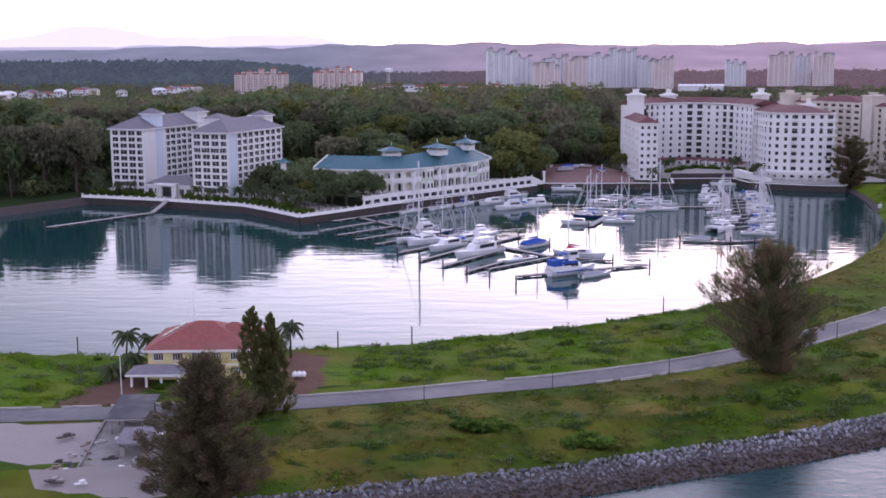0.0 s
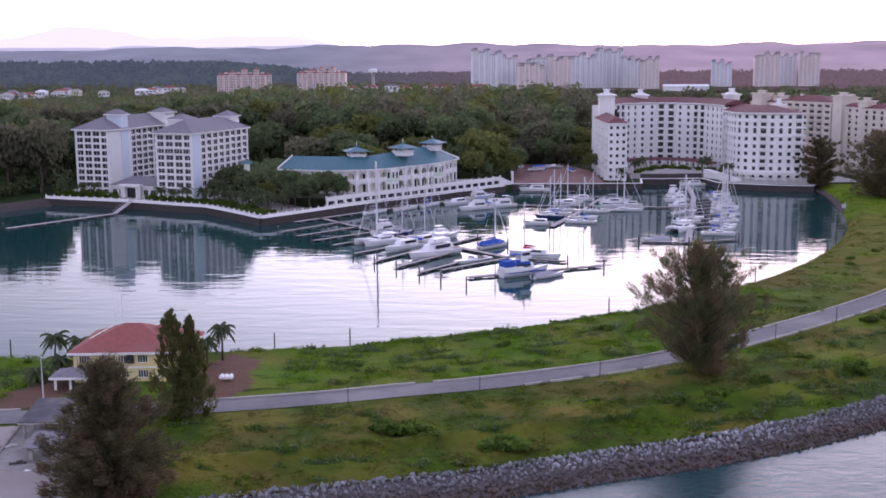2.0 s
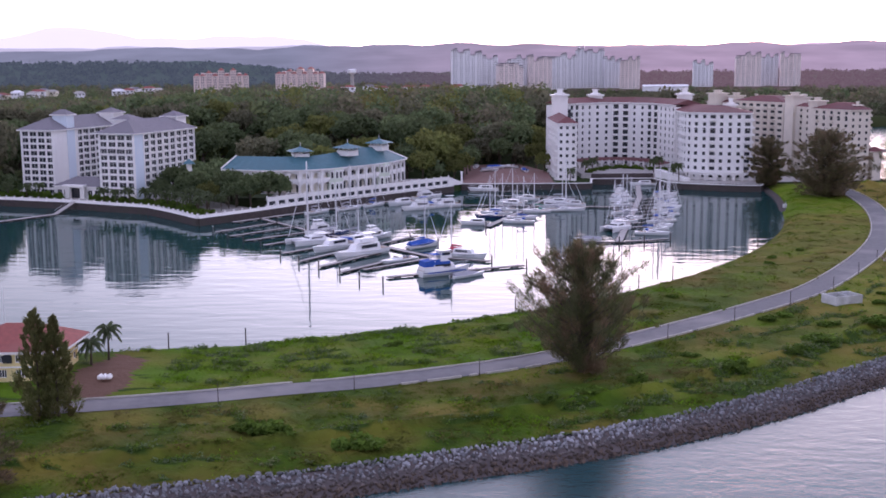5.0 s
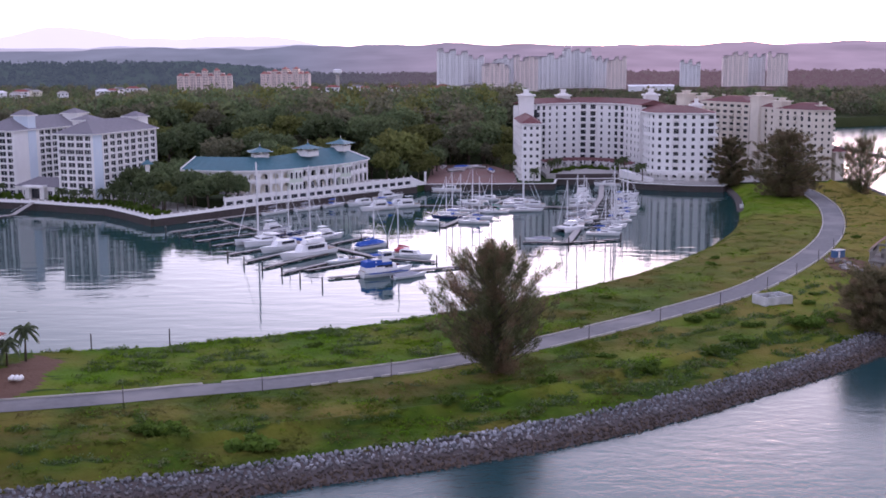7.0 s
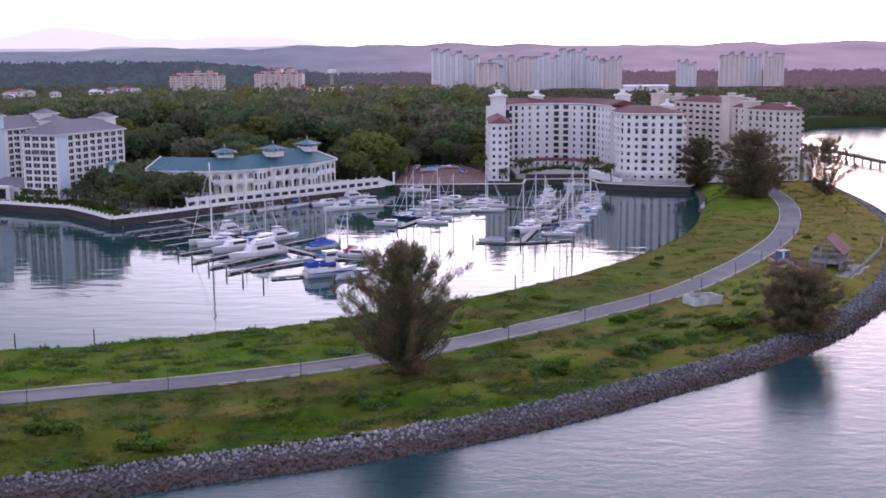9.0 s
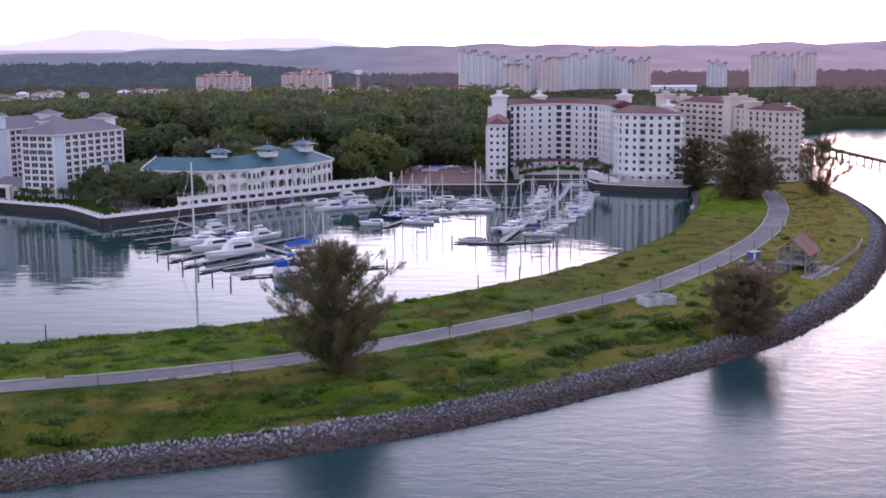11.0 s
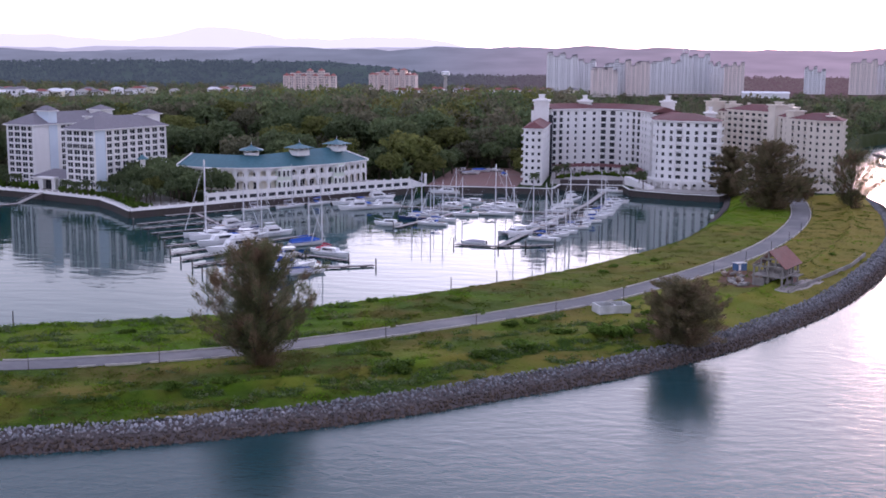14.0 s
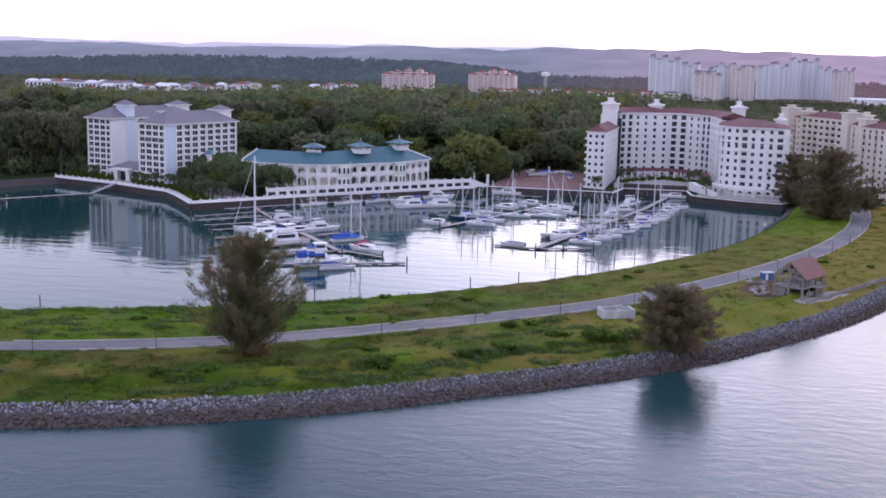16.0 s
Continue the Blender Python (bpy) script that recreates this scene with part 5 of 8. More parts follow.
# ---- trees ----
def leaf_mesh(name, centres, radii, per, size, slim, material, seed, way=None, lean=0.0):
    """Many small leaf sprays scattered in ellipsoid clumps. way: the direction in which the sprays of a clump run."""
    g = np.random.default_rng(seed)
    c = np.repeat(np.asarray(centres, float), per, axis=0)
    r = np.repeat(np.asarray(radii, float), per, axis=0)
    n = len(c)
    d = g.normal(size=(n, 3))
    d /= np.linalg.norm(d, axis=1)[:, None]
    p = c + d * r * (g.uniform(0.35, 1.0, (n, 1)) ** 0.6)
    a = g.normal(size=(n, 3)) + d * 0.8
    if way is not None:
        a = a * 0.55 + np.repeat(np.asarray(way, float), per, axis=0) * 1.6
        along_way = np.repeat(np.asarray(way, float), per, axis=0)
        along_way /= np.linalg.norm(along_way, axis=1)[:, None]
        p = c + (p - c) * 0.9 + along_way * r[:, :1] * g.normal(size=(n, 1)) * 0.5
    a[:, 2] -= lean
    a /= np.linalg.norm(a, axis=1)[:, None]
    b = np.cross(a, g.normal(size=(n, 3)))
    b /= np.linalg.norm(b, axis=1)[:, None]
    s = size * g.uniform(0.6, 1.4, (n, 1))
    v = np.stack([p - a * s, p + b * s * slim, p + a * s, p - b * s * slim], 1).reshape(-1, 3)
    me = bpy.data.meshes.new(name)
    me.from_pydata(v.tolist(), [], np.arange(4 * n).reshape(-1, 4).tolist())
    me.materials.append(material)
    return me


def casuarina(name, x, y, z, height, spread, seed, label, limbs=34, lean=0.0, bare=0.12, per=150, leaf=0.3, material=None, skirt=0.42, full=1.0, wild=0.0, form="open"):
    """A she-oak: tapered trunk, rising limbs that end in long feathery plumes, gaps between them."""
    r = random.Random(seed)
    t = thing(name, x, y, z, label, "tree", "casuarina trees")
    wood = Shape()
    top = height * 0.93
    trunk = [(0.25 * math.sin(k * 1.3 + seed), 0.25 * math.cos(k * 1.7 + seed), top * k / 6 - (0.4 if k == 0 else 0)) for k in range(7)]
    wood.tube(trunk, [0.5 * (1 - k / 6.6) * height / 20 + 0.05 for k in range(7)], 7)
    centres, radii, ways = [], [], []
    for i in range(limbs):
        f = bare + (1 - bare) * ((i + 0.5) / limbs) ** 1.3
        az = i * 2.399 + r.uniform(-0.4, 0.4)
        fe_ = min(0.985, f + 0.2 * (1 - f))
        env = skirt + (1 - skirt) * math.sin(math.pi * fe_ ** 0.85) ** 0.8 - (0.05 + skirt * 0.55) * max(0.0, fe_ - 0.5) / 0.5
        reach = spread * 0.5 * max(env, 0.18) * r.uniform(0.72 - wild, 1.12 + wild)
        rise = r.uniform(0.25 + wild, 0.75 + 1.6 * wild) * reach + 0.8
        z0 = top * f * 0.86
        if form != "open":
            # bushy from the foot: a cone, or a low dome
            env = (1 - f) ** 0.75 * (0.7 + 0.3 * min(1.0, f * 5)) + 0.07 if form == "cone" else math.sqrt(max(0.04, 1 - (0.95 * f) ** 2.2)) * (0.72 + 0.28 * min(1.0, f * 4))
            reach = spread * 0.5 * env * r.uniform(0.68, 1.08 + wild)
            z0 = top * f * 0.9
            rise = r.uniform(0.05, 0.4) * reach + 0.3
        a = Vector((0, 0, z0))
        b = Vector((math.cos(az) * reach, math.sin(az) * reach, z0 + rise))
        m = (a + b) / 2 + Vector((0, 0, -0.06 * reach))
        Shape().tube([a, m, b], [0.15 * height / 20, 0.09 * height / 20, 0.03], 4).ob("limb", BARK, parent=t)
        w = (b - m).normalized()
        for k in range(7):
            q = a.lerp(b, 0.2 + 0.135 * k) + Vector((r.uniform(-1, 1), r.uniform(-1, 1), r.uniform(-0.6, 0.8))) * spread * 0.05
            centres.append(q)
            kk = spread * full * (0.078 - 0.0055 * k)
            radii.append((kk, kk, kk))
            ways.append((w.x, w.y, w.z + (0.5 if form == "open" else 0.15)))
    # low shoots that bush out at the foot
    for k in range(int(limbs * 1.1)):
        az, e = k * 2.399, spread * 0.2 * r.uniform(0.7, 1.25) * math.sqrt((k + 0.5) / (limbs * 1.1))
        centres.append((math.cos(az) * e, math.sin(az) * e, height * (0.02 + 0.26 * (k * 0.618 % 1.0))))
        radii.append((spread * 0.06, spread * 0.06, height * 0.05))
        ways.append((math.cos(az) * 0.5, math.sin(az) * 0.5, 1.0))
    for k in range(5):
        centres.append((r.uniform(-1.4, 1.4), r.uniform(-1.4, 1.4), height * (0.76 + 0.03 * k)))
        radii.append((spread * 0.05, spread * 0.05, spread * 0.08))
        ways.append((0, 0, 1))
    wood.ob("trunk", BARK, parent=t, smooth=True)
    me = leaf_mesh("crown", centres, radii, per, leaf * 1.35, 0.14, material or NEEDLE, seed, ways, lean)
    o = new("crown", me)
    o.parent = t
    return t


casuarina("casuarina_tree", 61, 214, 3.1, 27.2, 21.5, 3, "tall open casuarina tree with feathery brown-green plumes beside the road", limbs=84, bare=0.0, per=120, leaf=0.25, skirt=0.46, full=0.95, wild=0.12)
casuarina("casuarina_tree", -33, 152, 3.0, 21.6, 19.5, 5, "dense bushy casuarina tree beside the building yard", limbs=105, bare=0.0, per=100, leaf=0.26, full=0.85, wild=0.1, form="cone", material=NEEDLE2)
casuarina("casuarina_tree", 146, 246, 3.0, 14.2, 19, 9, "broad low casuarina tree above the rock bank", limbs=84, bare=0.0, per=76, full=0.8, wild=0.16, form="dome", material=NEEDLE2)
casuarina("casuarina_tree", 199, 488, 3.2, 30, 30, 12, "large dark casuarina beside the end of the lane", limbs=100, bare=0.0, per=56, leaf=0.46, full=0.75, wild=0.22, form="dome", material=NEEDLE2)
casuarina("casuarina_tree", 233, 494, 3.2, 26, 24, 14, "open casuarina standing against the bright water", limbs=44, bare=0.03, per=38, leaf=0.42, full=0.75, wild=0.2, skirt=0.55)
casuarina("casuarina_tree", 188, 536, 3.2, 24, 19, 17, "casuarina beside the corner of the white hotel", limbs=64, bare=0.0, per=70, leaf=0.42, full=0.8, wild=0.16, form="dome", material=NEEDLE2)
casuarina("casuarina_tree", 218, 528, 3.2, 10, 16, 18, "low dark casuarina thicket in front of the apartments", limbs=40, bare=0.0, per=70, leaf=0.4, full=0.8, wild=0.14, form="dome")


def spire(x, y, z, height, width, seed):
    """A narrow upright conifer with ragged outline."""
    r = random.Random(seed)
    t = thing("conifer", x, y, z, "narrow upright dark green conifer beside the villa", "tree", "conifers by the villa")
    Shape().tube([(0, 0, -0.3), (0.1, 0, height * 0.5), (0, 0, height * 0.96)], [0.3, 0.16, 0.03], 6).ob("trunk", BARK, parent=t)
    c, rad, w = [], [], []
    for i in range(90):
        f = (i + 0.5) / 90
        e = width * 0.5 * (1 - f) ** 0.62 * (0.55 + 0.45 * math.sin(min(1, f * 6) * math.pi / 2))
        az = i * 2.399
        c.append((math.cos(az) * e * r.uniform(0.35, 1.15), math.sin(az) * e * r.uniform(0.35, 1.15), 0.5 + f * (height - 1)))
        k = r.uniform(0.45, 1.1) * (1.2 - 0.75 * f)
        rad.append((k, k, k * 1.3))
        w.append((math.cos(az) * 0.6, math.sin(az) * 0.6, 1.0))
    o = new("crown", leaf_mesh("crown", c, rad, 150, 0.3, 0.26, SPIRE, seed, w))
    o.parent = t
    return t


spire(-32.3, 187.4, 3.0, 18.6, 8.0, 21)
spire(-29.4, 188.0, 3.0, 17.4, 7.2, 22)


def broad_crown(seed, material, clumps=30, per=60, leaf=0.46, flat=0.75):
    """A round-headed crown one metre... scaled later: clumps on a dome, uneven, with gaps."""
    r = random.Random(seed)
    c, rad = [], []
    for i in range(clumps):
        f = (i + 0.5) / clumps
        zc = 1 - 1.55 * f
        rr = math.sqrt(max(0, 1 - min(1, abs(zc)) ** 2))
        az = i * 2.399 + r.uniform(-0.3, 0.3)
        k = r.uniform(0.72, 1.08)
        c.append((math.cos(az) * rr * 4.4 * k, math.sin(az) * rr * 4.4 * k, 7.0 + zc * 4.0 * flat * k))
        s = r.uniform(1.2, 1.9)
        rad.append((s, s, s * 0.75))
    return leaf_mesh("crown", c, rad, per, leaf, 0.6, material, seed)


BROAD = [broad_crown(40 + i, (LEAF, LEAF2, LEAF3, LEAF)[i % 4]) for i in range(8)]
STEM = Shape().tube([(0, 0, -0.6), (0.2, 0.1, 3.0), (0, 0.2, 6.5)], [0.42, 0.28, 0.12], 6)
for i in range(5):
    az = i * 1.26
    STEM.tube([(0.1, 0.1, 3.4 + 0.4 * i), (math.cos(az) * 1.8, math.sin(az) * 1.8, 5.6 + 0.3 * i), (math.cos(az) * 3.2, math.sin(az) * 3.2, 7.2)], [0.16, 0.1, 0.04], 4)
STEM = STEM.mesh("trunk", BARK)


def broad_tree(x, y, z, scale, turn, kind, label, group, wide=1.0):
    t = thing("tree", x, y, z, label, "tree", group, turn)
    t.scale = (scale * wide, scale * wide, scale)
    for nm, me in (("trunk", STEM), ("crown", BROAD[kind % 8])):
        o = new(nm, me)
        o.parent = t
    return t


tree_rng = random.Random(77)
# round the grey-roofed hotel and the club house
for x, y, s, k in ((-72, 497, 1.15, 0), (-77, 492, 1.3, 1), (-70, 500, 1.45, 0), (-63, 489, 1.35, 4), (-60, 505, 1.5, 1), (-51, 482, 1.25, 0), (-47, 473, 1.1, 4),
                   (-66, 478, 0.95, 2), (-41, 468, 0.9, 6), (-80, 481, 0.9, 1), (-40, 463, 1.25, 0), (-34, 468, 1.3, 1), (-30, 472, 1.15, 0), (-46, 462, 1.0, 5), (-51, 470, 1.3, 1), (-57, 462, 1.0, 2), (-65, 468, 1.35, 0), (-62, 471, 1.3, 1)):
    broad_tree(x, y, 3.0, s, tree_rng.uniform(0, 360), {1: 3, 5: 7}.get(k, k), "round dark green garden tree beside the promenade", "garden trees")
for x, y, s, k in ((28, 555, 1.4, 6), (36, 570, 1.6, 2), (20, 566, 1.6, 0), (44, 592, 1.5, 2), (12, 558, 1.3, 4), (88, 620, 1.3, 6), (90, 596, 1.0, 2), (60, 655, 1.6, 0), (78, 660, 1.6, 1), (47, 572, 1.2, 2), (50, 588, 1.3, 0), (43, 561, 1.0, 6), (52, 606, 1.3, 4), (57, 634, 1.5, 1), (82, 634, 1.2, 5), (70, 640, 1.4, 0)):
    broad_tree(x, y, float(land_height(x, y)) - 0.2, s, tree_rng.uniform(0, 360), k, "leafy green tree at the edge of the wood", "wood edge trees")
# big dark trees along the shore beyond the hotel
for i in range(64):
    x = -166 - 190 * (i * 0.618 % 1.0)
    y = np.interp(-x, [158, 181, 260, 420], [512, 478, 402, 330]) + 16 + 7 * (i % 8) + tree_rng.uniform(-3, 3)
    broad_tree(x, float(y), 2.8, tree_rng.uniform(2.3, 3.0), tree_rng.uniform(0, 360), (1, 5, 1, 0, 5)[i % 5], "tall dark tree on the shore beyond the hotel", "shore trees", tree_rng.uniform(0.5, 0.75))
# first rows of the wood, each tree its own
placed = []
while len(placed) < 120:
    x, y = tree_rng.uniform(-330, 95), tree_rng.uniform(556, 690)
    if x > 40 and y < 650 or (-160 < x < -60 and y < 590) or (-62 < x < 30 and y < 545 + 0.6 * abs(x + 20)) or any(math.dist((x, y), p) < 9.5 for p in placed):
        continue
    placed.append((x, y))
    broad_tree(x, y, float(land_height(x, y)) - 0.3, tree_rng.uniform(1.45, 2.3), tree_rng.uniform(0, 360), tree_rng.randrange(8),
               "tall tree of the dense wood behind the harbour", "wood trees", tree_rng.uniform(0.95, 1.25))


def woods(name, count, area, lo, hi, seed, materials, label, per=240, ground=None, leaf=0.095, skip=None, grow=None):
    """A far wood: uneven crowns of leaf clumps in one mesh."""
    g = np.random.default_rng(seed)
    x0, y0, x1, y1 = area
    vs, ms = [], []
    for i in range(count):
        x, y = g.uniform(x0, x1), g.uniform(y0, y1)
        if skip and skip(x, y):
            continue
        h = g.uniform(lo, hi) * (grow(x, y) if grow else 1.0)
        z = (ground(x, y) if ground else float(land_height(x, y))) + h * 0.5
        n = per
        d = g.normal(size=(n, 3))
        d /= np.linalg.norm(d, axis=1)[:, None]
        lump = 1 + 0.3 * np.sin(d[:, :1] * 5 + i) * np.cos(d[:, 1:2] * 6 + 2 * i)
        p = d * np.array([h * 0.42, h * 0.42, h * 0.42]) * lump * g.uniform(0.75, 1.0, (n, 1)) + (x, y, z)
        a = g.normal(size=(n, 3)); a /= np.linalg.norm(a, axis=1)[:, None]
        b = np.cross(a, d); b /= np.linalg.norm(b, axis=1)[:, None] + 1e-6
        s = h * leaf * g.uniform(0.6, 1.4, (n, 1))
        vs.append(np.stack([p - a * s, p + b * s * 0.7, p + a * s, p - b * s * 0.7], 1).reshape(-1, 3))
        ms += [i % len(materials)] * n
    v = np.concatenate(vs)
    me = bpy.data.meshes.new(name)
    me.from_pydata(v.tolist(), [], np.arange(len(v)).reshape(-1, 4).tolist())
    for m in materials:
        me.materials.append(m)
    me.polygons.foreach_set("material_index", ms)
    return tagged(new(name, me), label, "woods", kind="stuff")


def built_up(x, y):
    """Where the buildings, the yard and the river leave no room for trees."""
    return (x > 40 and y < 655) or (-165 < x < -58 and y < 588) or (-62 < x < 32 and y < 545 + 0.6 * abs(x + 20)) or (90 < x < 290 and y < 760)


woods("undergrowth", 620, (-340, 552, 100, 700), 7, 12, 35, (LEAF, LEAF2, LEAF, LEAF2, LEAF3), "low growth and saplings filling the wood's edge", 200, leaf=0.085, skip=built_up)
woods("shore_undergrowth", 520, (-380, 350, -150, 570), 6, 11, 36, (LEAF, LEAF2, LEAF), "dense low growth under the tall shore trees", 150, ground=lambda x, y: 2.4, leaf=0.085,
      skip=lambda x, y: not 13 < y - np.interp(-x, [158, 181, 260, 420], [512, 478, 402, 330]) < 70 or x > -162)
woods("woods", 560, (-440, 660, 120, 920), 17, 27, 31, (LEAF, LEAF2, LEAF, LEAF3, LEAF2), "dense dark green wood behind the harbour", 460, leaf=0.05, skip=built_up, grow=lambda x, y: 0.62 + 0.38 * smoothstep(-260, -110, x))
woods("far_woods", 3200, (-1000, 900, 900, 1950), 8, 13, 32, (LEAF, LEAF2, LEAF2), "wooded plain towards the hills", 54, skip=lambda x, y: x > 290 and y < 1150)
woods("river_bank_woods", 2600, (262, 700, 1000, 1330), 9, 17, 34, (LEAF, LEAF2), "trees down to the bank of the bright river", 84,
      skip=lambda x, y: not 3 < y - np.interp(x, [249, 257, 276, 300, 326, 395, 640, 1500], [562, 620, 710, 800, 900, 1010, 1120, 1240]) < 130)
woods("shore_woods", 260, (300, 1120, 1000, 1420), 13, 22, 33, (LEAF, LEAF2), "trees along the far shore of the river", 160)

# ---- marina: pontoons, piles, boats ----
def pontoon(points, width=1.9, label="weathered timber pontoon on floats"):
    a, b = points
    ln, t = math.dist(a, b), math.degrees(math.atan2(b[1] - a[1], b[0] - a[0]))
    o = thing("pontoon", (a[0] + b[0]) / 2, (a[1] + b[1]) / 2, 0.0, label, "pontoon", "pontoons", t)
    Shape().box(0, 0, 0.42, ln, width, 0.14).ob("deck", DOCK, parent=o)
    for s in (-1, 1):
        Shape().box(0, s * (width / 2 + 0.06), 0.3, ln, 0.1, 0.3).ob("fender_board", PILE, parent=o)
    k = max(2, int(ln / 6))
    fl = Shape().box(0, 0, -0.3, 1.8, width * 0.8, 0.7).mesh("float", CONCRETE)
    for i in range(k):
        put("float", fl, o, pose(-ln / 2 + ln * (i + 0.5) / k, 0, 0))
    cl = Shape().box(0, 0, 0.56, 0.35, 0.12, 0.12).mesh("cleat", PILE)
    for i in range(k):
        put("cleat", cl, o, pose(-ln / 2 + ln * (i + 0.5) / k, width * 0.42, 0))
    return o


PONTOONS = [((-43, 439), (-9, 477)), ((-9, 477), (28, 515)), ((-35, 450), (-13, 417)), ((-13, 417), (36, 353)),
            ((-45, 414), (-25, 438.5)), ((-38, 403.5), (-17, 427)), ((-31, 393), (-10, 414)), ((-23.5, 383), (-3, 405)),
            ((-15, 366), (2, 386)), ((-8, 351), (9, 378)), ((-1, 341), (17, 368)), ((6, 332), (24, 358)), ((12.6, 336), (34, 357)),
            ((16, 385), (27, 401)), ((34, 357), (50.5, 349)), ((20, 324), (60, 341.5)), ((24, 374), (33, 386)),
            ((53, 423), (71, 471)), ((71, 471), (80, 500)), ((38, 487), (118, 475)), ((60, 519), (96, 512)), ((80, 500), (86, 514)), ((49, 537), (75, 536)),
            ((80, 387), (95, 384)), ((95, 384), (113, 391)), ((95, 384), (124, 509)), ((124, 509), (132, 560)),
            ((104, 421), (96, 424)), ((110, 447), (101, 450)), ((114, 468), (106, 471)), ((118, 490), (109, 493))]
for i in range(9):
    yy = 418 + 10.5 * i
    PONTOONS.append(((96 + (yy - 384) * 0.232 + 1.0, yy), (96 + (yy - 384) * 0.232 + 11, yy + 5)))
for p in PONTOONS:
    pontoon(p, 2.3 if math.dist(*p) > 45 else 1.6)
o = pontoon(((-148, 426), (-119, 466)), 3.0, "long pale floating landing stage off the hotel")
g0 = Shape().add([(-1, 0, 0.6), (1, 0, 0.6), (1, 20, 3.3), (-1, 20, 3.3), (-1, 0, 0.8), (1, 0, 0.8), (1, 20, 3.5), (-1, 20, 3.5)],
                 [(3, 2, 1, 0), (4, 5, 6, 7), (0, 1, 5, 4), (1, 2, 6, 5), (2, 3, 7, 6), (3, 0, 4, 7)])
gw = thing("gangway", -119, 465.5, 0.0, "sloping grey gangway from quay to landing stage", "gangway", turn=-5)
g0.ob("deck", DOCK, parent=gw)
for s in (-1, 1):
    Shape().tube([(s, 0, 1.7), (s, 20, 4.4)], [0.05, 0.05], 5).ob("handrail", ALU, parent=gw)

pile_mesh = Shape().tube([(0, 0, -1.5), (0, 0, 2.5)], [0.24, 0.21], 8).mesh("mooring_pile", PILE)
cap_mesh = Shape().tube([(0, 0, 2.49), (0, 0, 2.62), (0, 0, 2.8)], [0.27, 0.27, 0.02], 8).mesh("cap", CONCRETE)
PILES = [(-8, 350), (-1, 340.2), (6, 331), (12.2, 322), (19.2, 314), (50.8, 348.2), (25, 397), (34.6, 382), (-46, 413), (-39, 402.6), (-31.8, 392), (-24.4, 382), (-15.6, 365),
         (60.8, 341), (36, 352), (30, 329.5), (79.2, 388), (95, 382.6), (113.8, 391), (104, 386), (52.3, 421.5), (72.6, 470), (44, 487.5), (62, 483.6), (100, 479), (98, 512.5), (58, 520),
         (-13, 415.5), (-26, 437), (-2, 403), (12, 399), (-9.5, 478.5), (29, 516.5), (134, 520), (129, 480), (126, 462), (122, 440), (-149, 425), (-133, 447), (110, 425), (117, 455)]
for x, y in PILES:
    o = thing("mooring_pile", x, y, 0, "dark weathered mooring pile with a pale cap", "mooring pile", "mooring piles")
    put("shaft", pile_mesh, o, Matrix())
    put("cap", cap_mesh, o, Matrix())
# tall single posts along the harbour shore of the spit
shore_post = Shape().tube([(0, 0, -1.0), (0, 0, 3.9)], [0.16, 0.14], 7).mesh("shore_post", PILE)
for x, y in ((-23.4, 242.5), (-7.6, 246.5), (53, 277), (88.2, 306.5), (99.8, 318.5), (141.5, 383), (152.5, 407.5), (-78, 238)):
    o = new("shore_post", shore_post)
    o.matrix_world = pose(x, y, 0.3)
    tagged(o, "dark timber post standing at the water's edge", "post", "shore posts")


berth = random.Random(19)


def hull(L, B, free, rake=0.12, transom=0.82):
    """A boat's hull with flared bow and a closed deck; the bow points to +x."""
    rings = []
    for k in range(11):
        t = k / 10
        x = -L / 2 + L * t
        b = B / 2 * (transom + (1 - transom) * min(1, t * 3)) * (1 - max(0, (t - 0.45) / 0.55) ** 2.2) + 0.02
        d = free * (1 + 0.35 * max(0, t - 0.3) ** 1.5 / 0.6)
        over = L * rake * max(0, (t - 0.7) / 0.3) ** 2
        rings.append([(x + over, -b, d), (x + over * 0.6, -b * 0.93, d * 0.45), (x, -b * 0.62, -0.1), (x, 0, -0.35), (x, b * 0.62, -0.1), (x + over * 0.6, b * 0.93, d * 0.45), (x + over, b, d), (x + over, 0, d + 0.05)])
    return Shape().loft(rings)


def house(x0, x1, b0, b1, z0, h, rake0=0.3, rake1=0.9, inset=0.2):
    """A deck house with sloping ends and tumblehome sides."""
    lo = [(x0, -b0, z0), (x1, -b1, z0), (x1, b1, z0), (x0, b0, z0)]
    hi = [(x0 + rake0, -b0 + inset, z0 + h), (x1 - rake1, -b1 * 0.8, z0 + h), (x1 - rake1, b1 * 0.8, z0 + h), (x0 + rake0, b0 - inset, z0 + h)]
    return Shape().loft([lo, hi])


